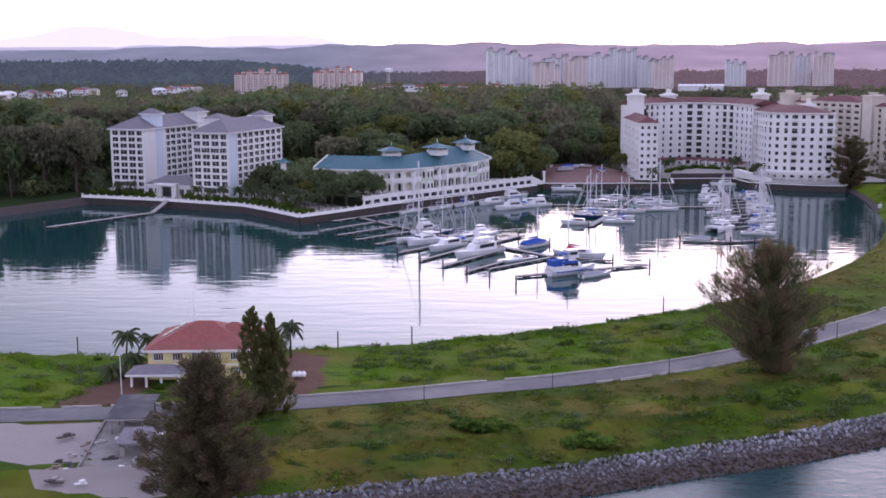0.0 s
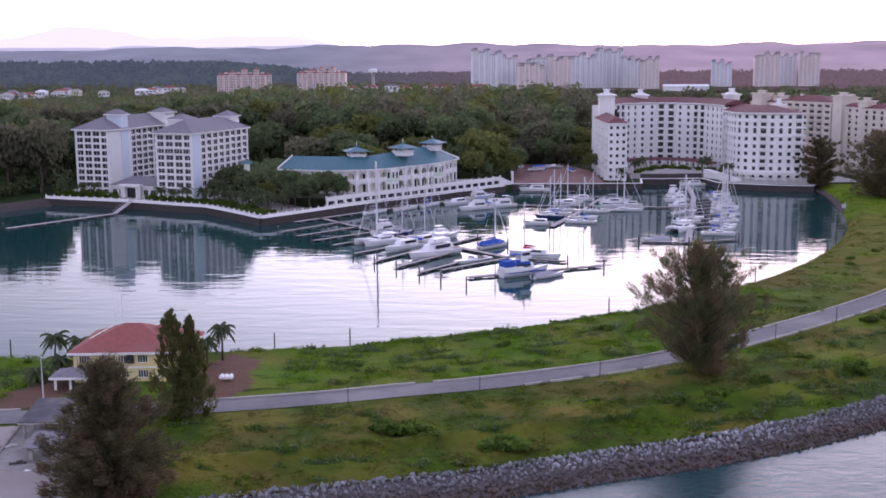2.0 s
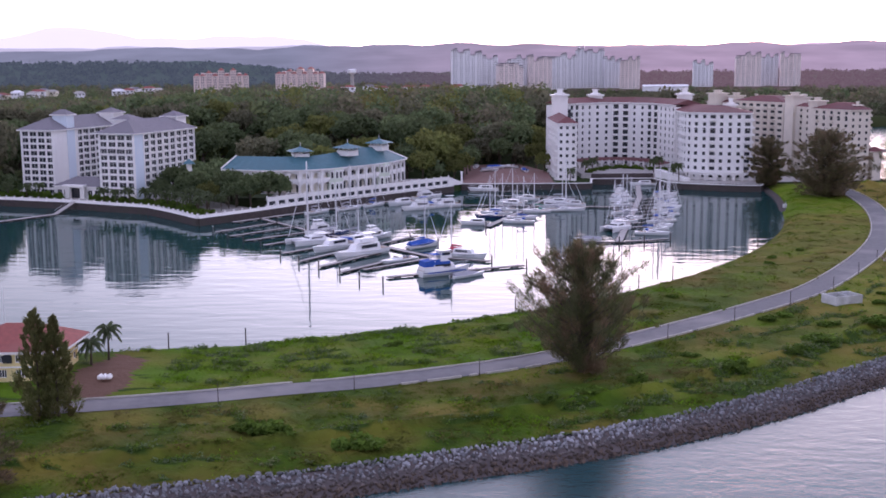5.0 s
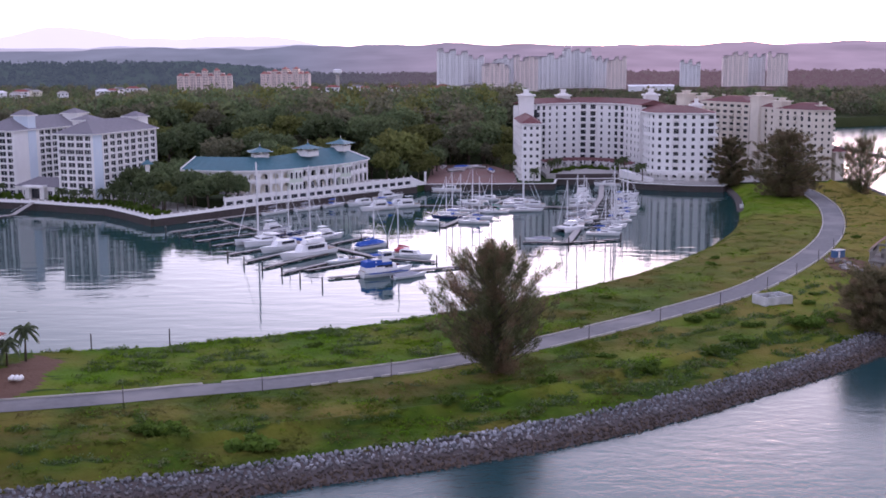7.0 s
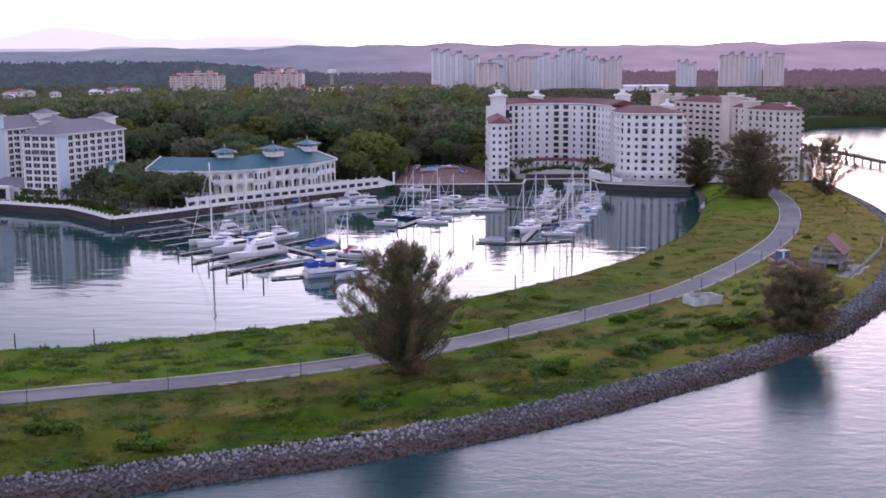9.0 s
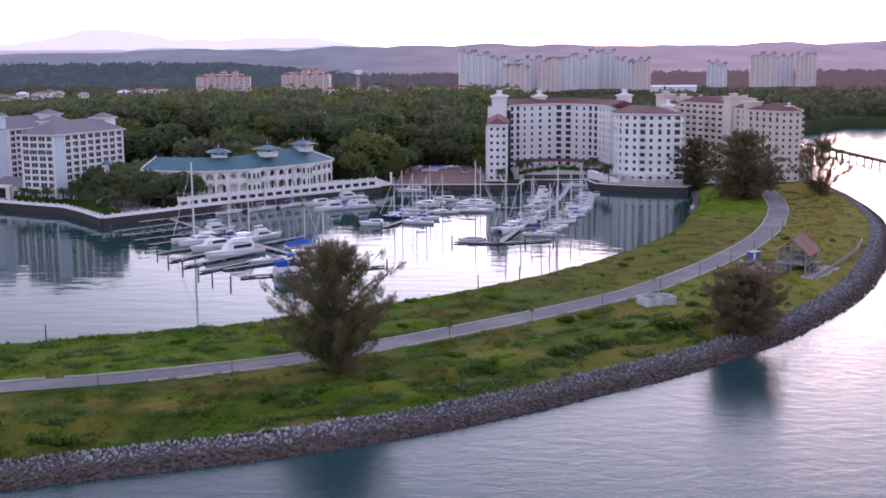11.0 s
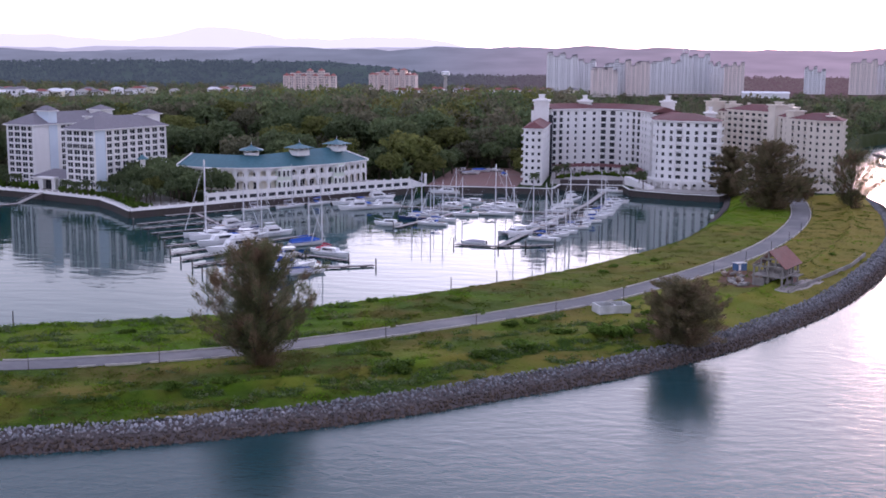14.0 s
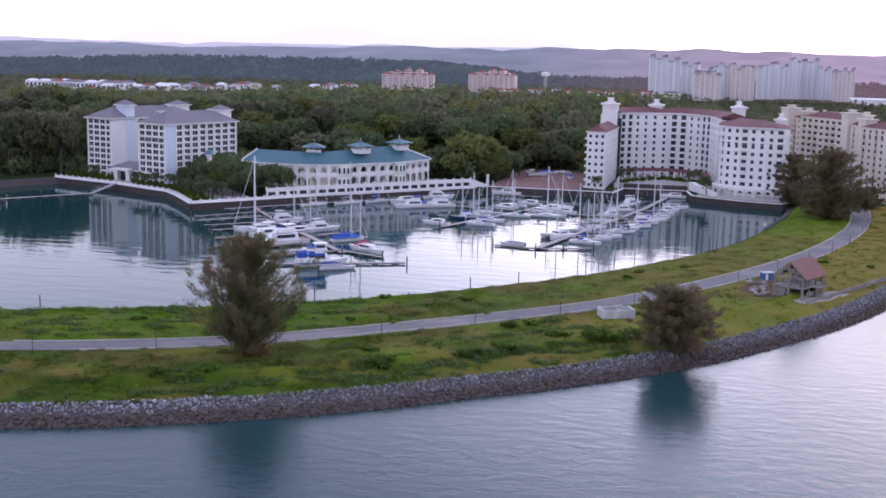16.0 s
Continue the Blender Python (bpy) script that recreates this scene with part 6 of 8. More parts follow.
def rig(o, x, z, h, boom, cover, L):
    Shape().tube([(x, 0, z), (x, 0, z + h)], [0.014 * h, 0.01 * h], 6).ob("mast", ALU, parent=o)
    Shape().tube([(x, 0, z + 1.5), (x - boom, 0, z + 1.4)], [0.08, 0.07], 6).ob("boom", ALU, parent=o)
    Shape().tube([(x - 0.2, 0, z + 1.75), (x - boom * 0.5, 0, z + 1.8), (x - boom, 0, z + 1.6)], [0.28, 0.24, 0.12], 6).ob("sail_cover", cover, parent=o)
    for f in (0.5, 0.76):
        Shape().tube([(x, -L * 0.09, z + h * f), (x, L * 0.09, z + h * f)], [0.04, 0.04], 4).ob("spreader", ALU, parent=o)
    for a, b in (((x, 0, z + h), (L * 0.56, 0, z * 1.1)), ((x, 0, z + h), (-L * 0.49, 0, z)), ((x, 0, z + h * 0.95), (x, L * 0.14, z)), ((x, 0, z + h * 0.95), (x, -L * 0.14, z))):
        Shape().tube([a, b], [0.018, 0.018], 3).ob("stay", ALU, parent=o)
    Shape().tube([(L * 0.55, 0, z + 0.5), (x + 0.3, 0, z + h * 0.9)], [0.1, 0.05], 5).ob("furled_jib", HULL, parent=o)


def sailboat(x, y, turn, L, mast, cover=GREYCANVAS, body=HULL, label="white sailing yacht with furled sails at its berth"):
    o = thing("sailing_yacht", x, y, 0.0, label, "sailing yacht", "sailing yachts", turn)
    hull(L, L * 0.3, 1.05, 0.08, 0.7).ob("hull", body, parent=o, smooth=False)
    house(-L * 0.12, L * 0.24, L * 0.095, L * 0.06, 1.08, 0.55, 0.1, 0.7).ob("coach_roof", HULL, parent=o)
    for s in (-1, 1):
        Shape().box(L * 0.05, s * L * 0.083, 1.28, L * 0.2, 0.05, 0.2).ob("cabin_window", GLASS, parent=o)
    Shape().box(-L * 0.28, 0, 1.0, L * 0.26, L * 0.16, 0.12).ob("cockpit", TEAK, parent=o)
    Shape().box(-L * 0.13, 0, 1.6, L * 0.1, L * 0.19, 0.5).ob("sprayhood", cover, parent=o)
    rig(o, L * 0.08, 1.5, mast, L * 0.36, cover, L)
    for s in (-1, 1):
        Shape().tube([(-L * 0.47, s * L * 0.115, 1.65), (0, s * L * 0.145, 1.65), (L * 0.4, s * L * 0.07, 1.9)], [0.03] * 3, 4).ob("guard_rail", ALU, parent=o)
    return o


def motor_yacht(x, y, turn, L, canvas=None, fly=True, body=HULL, label="white motor yacht with dark windows on its berth"):
    o = thing("motor_yacht", x, y, 0.0, label, "motor yacht", "motor yachts", turn)
    B = L * 0.29
    z = 0.075 * L + 0.45
    hull(L, B, z, 0.1, 0.9).ob("hull", body, parent=o)
    Shape().tube([(-L * 0.5, -B * 0.44, z * 0.72), (0, -B * 0.5, z * 0.76), (L * 0.3, -B * 0.42, z * 0.9)], [0.07] * 3, 4).ob("rubbing_strake", NAVY, parent=o)
    house(-L * 0.3, L * 0.24, B * 0.4, B * 0.32, z, L * 0.11, 0.2, L * 0.07).ob("saloon", HULL, parent=o)
    for s in (-1, 1):
        for k in range(4):
            Shape().box(-L * 0.19 + k * L * 0.085, s * B * 0.385, z + L * 0.04, L * 0.08, 0.14, L * 0.055).ob("window", GLASS, parent=o)
    for k in (-1, 0, 1):
        Shape().add([(L * 0.215, k * B * 0.18 - B * 0.075, z + L * 0.03), (L * 0.215, k * B * 0.18 + B * 0.075, z + L * 0.03),
                     (L * 0.178, k * B * 0.165 + B * 0.07, z + L * 0.088), (L * 0.178, k * B * 0.165 - B * 0.07, z + L * 0.088),
                     (L * 0.2, k * B * 0.18 - B * 0.075, z + L * 0.02), (L * 0.2, k * B * 0.18 + B * 0.075, z + L * 0.02),
                     (L * 0.16, k * B * 0.165 + B * 0.07, z + L * 0.08), (L * 0.16, k * B * 0.165 - B * 0.07, z + L * 0.06)],
                    [(0, 1, 2, 3), (7, 6, 5, 4), (0, 4, 5, 1), (1, 5, 6, 2), (2, 6, 7, 3), (3, 7, 4, 0)]).ob("windscreen", GLASS, parent=o)
    Shape().box(-L * 0.39, 0, z, L * 0.2, B * 0.8, 0.1).ob("aft_deck", TEAK, parent=o)
    if fly:
        house(-L * 0.26, L * 0.12, B * 0.34, B * 0.24, z + L * 0.125, L * 0.06, 0.1, L * 0.05).ob("flybridge", HULL, parent=o)
        for a, b in ((-L * 0.2, -1), (-L * 0.2, 1)):
            Shape().tube([(a, b * B * 0.28, z + L * 0.15), (a - L * 0.03, b * B * 0.22, z + L * 0.255)], [0.07, 0.06], 5).ob("radar_arch", HULL, parent=o)
        Shape().box(L * 0.075, 0, z + L * 0.128, 0.12, B * 0.46, L * 0.045).ob("bridge_window", GLASS, parent=o)
        Shape().box(-L * 0.15, 0, z + L * 0.255, L * 0.24, B * 0.62, 0.12).ob("hardtop", canvas or HULL, parent=o)
    if canvas:
        Shape().loft([[(-L * 0.46, -B * 0.36, z + L * 0.05), (-L * 0.27, -B * 0.36, z + L * 0.08), (-L * 0.27, B * 0.36, z + L * 0.08), (-L * 0.46, B * 0.36, z + L * 0.05)],
                      [(-L * 0.45, -B * 0.3, z + L * 0.1), (-L * 0.27, -B * 0.3, z + L * 0.12), (-L * 0.27, B * 0.3, z + L * 0.12), (-L * 0.45, B * 0.3, z + L * 0.1)]]).ob("awning", canvas, parent=o)
    for s in (-1, 1):
        Shape().tube([(-L * 0.05, s * B * 0.48, z + 0.75), (L * 0.25, s * B * 0.42, z + 0.95), (L * 0.5, s * B * 0.12, z + 1.25), (L * 0.57, 0, z + 1.3)], [0.035] * 4, 4).ob("bow_rail", ALU, parent=o)
    Shape().tube([(-L * 0.1, 0.3, z + L * 0.1), (-L * 0.13, 0.3, z + L * 0.28)], [0.03, 0.015], 4).ob("aerial", ALU, parent=o)
    return o


def catamaran(x, y, turn, L, mast, label="white sailing catamaran with a tall mast"):
    o = thing("catamaran", x, y, 0.0, label, "catamaran", "", turn)
    for s in (-1, 1):
        h = hull(L, L * 0.13, 1.5, 0.03, 0.75)
        h.v = [(a, b + s * L * 0.2, c) for a, b, c in h.v]
        h.ob("hull", HULL, parent=o)
    Shape().box(-L * 0.1, 0, 0.9, L * 0.62, L * 0.4, 0.75).ob("bridge_deck", HULL, parent=o)
    house(-L * 0.28, L * 0.14, L * 0.19, L * 0.15, 1.65, 1.15, 0.1, 1.3).ob("saloon", HULL, parent=o)
    for s in (-1, 1):
        Shape().box(-L * 0.07, s * L * 0.175, 2.0, L * 0.28, 0.06, 0.42).ob("saloon_window", GLASS, parent=o)
    Shape().box(L * 0.105, 0, 2.0, 0.3, L * 0.24, 0.42).ob("windscreen", GLASS, parent=o)
    Shape().box(-L * 0.27, 0, 3.2, L * 0.28, L * 0.36, 0.14).ob("hardtop", HULL, parent=o)
    for s in (-1, 1):
        Shape().tube([(-L * 0.38, s * L * 0.16, 1.6), (-L * 0.38, s * L * 0.16, 3.2)], [0.06, 0.06], 5).ob("stanchion", ALU, parent=o)
    Shape().box(L * 0.3, 0, 1.35, L * 0.26, L * 0.28, 0.05).ob("trampoline", GREYCANVAS, parent=o)
    rig(o, L * 0.06, 2.8, mast, L * 0.36, GREYCANVAS, L)
    return o


def open_boat(x, y, turn, L, canvas=None, body=HULL, label="small open motor boat at the pontoon"):
    o = thing("motor_boat", x, y, 0.0, label, "motor boat", "small boats", turn)
    B = L * 0.32
    hull(L, B, 0.85, 0.1, 0.9).ob("hull", body, parent=o)
    if canvas:
        Shape().loft([[(-L * 0.47, -B * 0.44, 0.88), (L * 0.1, -B * 0.46, 0.9), (L * 0.42, 0, 1.1), (L * 0.1, B * 0.46, 0.9), (-L * 0.47, B * 0.44, 0.88)],
                      [(-L * 0.44, -B * 0.1, 1.5), (L * 0.08, -B * 0.1, 1.75), (L * 0.36, 0, 1.25), (L * 0.08, B * 0.1, 1.75), (-L * 0.44, B * 0.1, 1.5)]]).ob("boat_cover", canvas, parent=o)
    else:
        Shape().box(-L * 0.15, 0, 0.86, L * 0.5, B * 0.7, 0.06).ob("sole", TEAK, parent=o)
        house(-L * 0.05, L * 0.2, B * 0.3, B * 0.22, 0.9, 0.6, 0.1, 0.6).ob("cuddy", HULL, parent=o)
        Shape().box(L * 0.1, 0, 1.4, 0.12, B * 0.5, 0.45).ob("windscreen", GLASS, parent=o)
        for k in (-1, 1):
            Shape().box(-L * 0.22, k * B * 0.2, 0.92, 0.7, 0.6, 0.7).ob("seat", GREYCANVAS, parent=o)
    Shape().box(-L * 0.52, 0, 0.25, 0.5, 0.4, 1.1).ob("outboard", PILE, parent=o)
    return o


catamaran(-8.5, 389, -142, 15.5, 25.0)
motor_yacht(0.5, 375.5, -131, 16.0, BLUECANVAS, False, label="white sports cruiser with a blue cockpit cover")
motor_yacht(10.5, 362.5, -133, 20.0, label="large white motor yacht with flybridge and dark side windows")
open_boat(22.5, 352.5, -136, 13, label="long pale open launch beside the pontoon")
o = sailboat(29.5, 379, 43, 13.0, 15, BLUECANVAS, label="sailing yacht under a bright blue canvas cover")
Shape().loft([[(-6.2, -1.5, 1.3), (1.5, -1.9, 1.4), (5.4, -0.5, 1.5), (5.4, 0.5, 1.5), (1.5, 1.9, 1.4), (-6.2, 1.5, 1.3)],
              [(-6.0, -0.3, 2.5), (1.5, -0.3, 2.9), (5.2, -0.1, 1.9), (5.2, 0.1, 1.9), (1.5, 0.3, 2.9), (-6.0, 0.3, 2.5)]]).ob("boat_cover", BLUECANVAS, parent=o, label="bright blue canvas cover")
motor_yacht(43, 358.5, -28, 12.5, REDCANVAS, False, label="white cruiser with a red canvas cover")
o = sailboat(39.5, 363, 152, 11.0, 15.5, REDCANVAS, label="sailing yacht with red sail covers")
Shape().loft([[(-5.2, -1.3, 1.25), (1.0, -1.6, 1.35), (1.0, 1.6, 1.35), (-5.2, 1.3, 1.25)], [(-5.0, -0.3, 2.3), (1.0, -0.3, 2.9), (1.0, 0.3, 2.9), (-5.0, 0.3, 2.3)]]).ob("boat_cover", REDCANVAS, parent=o, label="red canvas cover")
o = motor_yacht(35.8, 329.9, 29, 15.0, BLUECANVAS, label="white trawler yacht with blue awnings on the outer pontoon")
o.scale = (1.0, 1.08, 1.14)
Shape().loft([[(-7.2, -1.9, 0.7), (-1.0, -2.05, 0.7), (-1.0, 2.05, 0.7), (-7.2, 1.9, 0.7)], [(-7.0, -1.8, 2.58), (-1.0, -1.95, 2.58), (-1.0, 1.95, 2.58), (-7.0, 1.8, 2.58)]]).ob("aft_cabin", HULL, parent=o)
Shape().loft([[(-6.9, -1.75, 2.6), (-4.0, -1.85, 2.6), (-4.0, 1.85, 2.6), (-6.9, 1.75, 2.6)], [(-6.8, -1.7, 4.0), (-4.0, -1.8, 4.1), (-4.0, 1.8, 4.1), (-6.8, 1.7, 4.0)]]).ob("side_curtain", BLUECANVAS, parent=o)
for s_ in (-1, 1):
    Shape().box(-1.2, s_ * 1.62, 2.95, 5.4, 0.12, 0.75).ob("side_curtain", BLUECANVAS, parent=o, label="blue side curtain")
    Shape().box(0.2, s_ * 2.1, 0.95, 12.5, 0.1, 0.28).ob("hull_stripe", BLUECANVAS, parent=o, label="blue stripe")
    Shape().box(-3.2, s_ * 1.3, 3.55, 3.2, 0.1, 0.7).ob("bridge_screen", BLUECANVAS, parent=o, label="blue canvas screen")
Shape().loft([[(-1.6, -1.3, 4.4), (2.4, -1.2, 4.4), (2.4, 1.2, 4.4), (-1.6, 1.3, 4.4)], [(-1.4, -1.2, 6.2), (1.8, -1.0, 6.2), (1.8, 1.0, 6.2), (-1.4, 1.2, 6.2)]]).ob("wheelhouse", HULL, parent=o)
for sy in (-1, 1):
    Shape().box(0.3, sy * 1.2, 5.1, 2.6, 0.12, 0.7).ob("wheelhouse_window", GLASS, parent=o)
Shape().box(0.3, 0, 6.2, 4.2, 2.9, 0.16).ob("wheelhouse_roof", HULL, parent=o)
open_boat(42.6, 326.2, 34, 10.5, GREYCANVAS, label="grey covered open boat beside the trawler yacht")
motor_yacht(-7, 413, 47, 13.5, label="white cruiser berthed stern to the pontoon")
sailboat(-2, 407, 47, 13, 16, GREYCANVAS, NAVY, label="dark-hulled sailing yacht with grey covers")
sailboat(6, 403, 45, 12.5, 15, GREYCANVAS)
motor_yacht(13, 398, 45, 13, label="white cruiser berthed stern to the pontoon")
motor_yacht(7.5, 390, 48, 12, fly=False)
for x, y, t, L, c, f in ((19.5, 492, 222, 13, None, False), (30, 512, 35, 14, None, True), (27, 476, 212, 14, BLUECANVAS, True), (38, 483, 205, 13, None, True), (35, 491, 210, 12, None, False)):
    motor_yacht(x, y, t, L, c, f, label="white motor yacht moored near the club house")
for x, y, t, L, m, c in ((-14, 466, 48, 12, 15, GREYCANVAS), (-2, 477, 48, 13, 17, GREYCANVAS), (8, 488, 48, 11, 14, BLUECANVAS)):
    sailboat(x, y, t, L, m, c, label="sailing yacht moored along the club quay")
motor_yacht(49, 430.5, 168, 10.5, fly=False, label="small white cruiser at the end of the walkway")
for x, y, t, L, m, c, b in ((56, 449, 172, 12, 15, BLUECANVAS, NAVY), (58.5, 459, 175, 12, 16.5, GREYCANVAS, HULL), (65.5, 434.5, 170, 11.5, 13, BLUECANVAS, HULL), (67, 446, -8, 11, 15, GREYCANVAS, HULL),
                            (74.5, 464, 176, 11.5, 14.5, GREENCANVAS, HULL), (62, 469, 175, 11, 14, GREYCANVAS, HULL), (68, 497, 168, 11.5, 15, GREYCANVAS, HULL), (88, 500, -12, 11, 14, GREYCANVAS, HULL)):
    sailboat(x, y, t, L, m, c, b)
sailboat(85.5, 468.5, -2, 16.5, 19.5, GREYCANVAS, label="large white sailing yacht with a tall thick mast")
for x, y, t, L in ((74, 505, 160, 11), (86, 491, 160, 11.5), (66, 488, 162, 11), (82, 480, -10, 10), (92, 484, 170, 10)):
    motor_yacht(x, y, t, L, None, False, label="white cruiser among the moored sailing yachts")
motor_yacht(57, 541.5, 178, 13, fly=False, label="long white launch moored along the yard quay")
open_boat(86, 390.5, 170, 8.5, GREYCANVAS, label="grey covered dinghy on the end of the pontoon")
catamaran(98.5, 414, -128, 12.5, 15.5, label="white motor catamaran with a single mast")
for x, y, t, L, m, c in ((109, 402.5, 164, 12.5, 14.5, BLUECANVAS), (113, 412, 25, 11.5, 16, GREYCANVAS), (116.5, 421, 25, 11.5, 14, BLUECANVAS), (104, 432, 205, 11, 17, GREYCANVAS), (107, 441, 205, 11, 15, GREYCANVAS),
                         (119, 432, 25, 12, 20, GREYCANVAS), (124, 452, 25, 11.5, 16, BLUECANVAS), (110, 460, 205, 11, 14, GREYCANVAS), (129, 473, 25, 11, 17, BLUECANVAS), (131, 484, 25, 11, 14, GREYCANVAS)):
    sailboat(x + berth.uniform(-1.2, 1.2), y + berth.uniform(-1, 1), t + berth.uniform(-14, 14) + berth.choice([0, 0, 180]), L * berth.uniform(0.85, 1.1), m, c if berth.random() < 0.5 else GREYCANVAS)
for x, y, t, L, c in ((121.5, 442, 25, 10.5, BLUECANVAS), (127, 463, 25, 11, None), (133, 494, 25, 11, BLUECANVAS), (135, 505, 25, 11, None), (112.5, 481, 205, 11.5, None), (115, 500, 205, 12, None), (118, 520, 70, 13, None), (136, 517, 25, 10, BLUECANVAS)):
    motor_yacht(x + berth.uniform(-1, 1), y + berth.uniform(-1, 1), t + berth.uniform(-12, 12), L * berth.uniform(0.85, 1.15), c, c is None, label="white cruiser on the long eastern walkway")
motor_yacht(135, 561, 178, 11.5, fly=False, label="white cruiser moored in the hotel inlet")
# boats laid up in the red yard
for x, y, t, c in ((62, 603, 20, GREYCANVAS), (66, 618, 10, BLUECANVAS), (80, 600, 100, BLUECANVAS), (56, 622, 80, None), (74, 622, 160, None)):
    o = open_boat(x, y, t, 9.5, c, label="laid-up boat on stands in the red yard")
    o.location.z = 3.75
    for sx in (-2.5, 2.5):
        Shape().box(sx, 0, -0.42, 0.3, 2.0, 0.5).ob("cradle", PILE, parent=o)

# ---- the villa and its yard ----
VO = (-45.5, 217.5, 3.0)
villa = thing("villa", *VO, "yellow two-storey villa with a red hipped roof beside the harbour", "house")
ring = [(-55.4, 209.0), (-37.6, 209.6), (-37.2, 224.5), (-55.2, 225)]
VF = 2.8
Shape().prism([(x - VO[0] + (0.35 if x < -45 else -0.35), y - VO[1] + (0.35 if y < 218 else -0.35)) for x, y in ring], 0, 2 * VF).ob("core", YELLOW, parent=villa)
facade(villa, VO, ring[0], ring[1], 3.0, 2, VF, 5, 1.9, 1.5, YELLOW, bars=3, sill=0.8)
facade(villa, VO, ring[1], ring[2], 3.0, 2, VF, 4, 1.6, 1.4, YELLOW, bars=1)
facade(villa, VO, ring[3], ring[0], 3.0, 2, VF, 4, 1.6, 1.4, YELLOW, bars=1)
facade(villa, VO, ring[2], ring[3], 3.0, 2, VF, 5, 1.6, 1.4, YELLOW, bars=1)
Shape().prism([(x - VO[0] + (-0.2 if x < -45 else 0.2), y - VO[1] + (-0.2 if y < 218 else 0.2)) for x, y in ring], VF - 0.15, VF + 0.15).ob("string_course", WHITE, parent=villa)
Shape().prism([(x - VO[0] + (-0.25 if x < -45 else 0.25), y - VO[1] + (-0.25 if y < 218 else 0.25)) for x, y in ring], 2 * VF - 0.4, 2 * VF + 0.05).ob("frieze", WHITE, parent=villa)
hip("roof", villa, VO, ring, 3.0 + 2 * VF + 0.25, 3.6, 1.0, REDROOF, WHITE)
hip("side_roof", villa, VO, [(-46.5, 212.5), (-35.4, 212.3), (-35.0, 222.5), (-46.3, 222.7)], 3.0 + 2 * VF + 0.45, 3.0, 0.9, REDROOF, WHITE)
pr = [(-57.8, 203.6), (-48.4, 203.6), (-48.4, 208.9), (-57.8, 208.9)]
hip("porch_roof", villa, VO, pr, 5.6, 1.1, 0.5, GREYROOF, WHITE)
col = Shape().box(0, 0, 0, 0.4, 0.4, 2.3).mesh("column", WHITE)
for x in (-57.4, -54.7, -52, -48.8):
    put("column", col, villa, pose(x - VO[0], 204.0 - VO[1], 0))
arch = Shape()
arcp = [(math.cos(t) * 0.8, 1.0 + math.sin(t) * 0.8) for t in np.linspace(0, math.pi, 9)] + [(-0.8, 0), (0.8, 0)]
arch.add([(x, -0.25, z) for x, z in arcp] + [(x, 0.1, z) for x, z in arcp], [tuple(range(11))] + [(i, (i + 1) % 11, 11 + (i + 1) % 11, 11 + i) for i in range(11)])
put("arched_window", arch.mesh("arched_window", GLASS), villa, pose(-45.2 - VO[0], 209.15 - VO[1], 3.6))
panel = Shape().box(0, 0, 0, 0.9, 1.9, 0.1).mesh("skylight_panel", CREAM)
for k in range(4):
    put("skylight_panel", panel, villa, pose(-53.6 + 0.8 * k - VO[0], 215.2 + 1.3 * k - VO[1], 7.12 + 0.33 * k, 0, -21.8, 0))
Shape().tube([(-3, 0, 8.5), (-3, 0, 16.5)], [0.05, 0.02], 4).ob("aerial", ALU, parent=villa)
Shape().tube([(-3, 0, 15.8), (-4.6, -1, 8.6)], [0.015, 0.015], 3).ob("stay", ALU, parent=villa)


apron = Shape().prism([(-56.2, 184.4), (-53.3, 159.6), (-41.5, 159.4), (-46, 184.2)], 2.9, 3.46).ob("apron", APRON)
tagged(apron, "stained grey concrete apron of the building yard", "pavement", kind="structure")
edge = sweep(np.array(dense([(-56.1, 184.2), (-55.0, 174.0), (-53.4, 159.7)], 2)), [(-0.15, 3.0), (0.15, 3.0), (0.15, 3.85), (-0.15, 3.85)], closed=True).ob("yard_wall", APRON)
tagged(edge, "low grey block wall along the concrete apron", "wall", kind="structure")
shed = thing("shed", -50.8, 181.0, 3.46, "open concrete shed with a dark grey sheet roof", "shed", turn=2)
for x in (-2.4, 2.4):
    for y in (-5.0, 0, 4.6):
        Shape().box(x, y, 0, 0.3, 0.3, 2.8).ob("post", APRON, parent=shed)
Shape().add([(-3.2, -5.8, 2.7), (3.2, -5.8, 2.7), (3.2, 5.4, 3.3), (-3.2, 5.4, 3.3), (-3.2, -5.8, 2.82), (3.2, -5.8, 2.82), (3.2, 5.4, 3.42), (-3.2, 5.4, 3.42)],
            [(3, 2, 1, 0), (4, 5, 6, 7), (0, 1, 5, 4), (1, 2, 6, 5), (2, 3, 7, 6), (3, 0, 4, 7)]).ob("roof", SHEET, parent=shed, label="dark grey sheet roof")
Shape().box(0, -5.7, 2.45, 6.4, 0.15, 0.3).ob("eaves_board", CONCRETE, parent=shed)
Shape().box(0.6, 0.6, 0, 4.6, 0.2, 2.3).ob("wall", APRON, parent=shed)
lean_to = thing("lean_to", -47, 168.2, 3.46, "small lean-to with a pale corrugated sheet roof", "shed", turn=2)
for x in (-1.9, 1.9):
    for y in (-2.6, 2.6):
        Shape().box(x, y, 0, 0.28, 0.28, 2.2).ob("post", APRON, parent=lean_to)
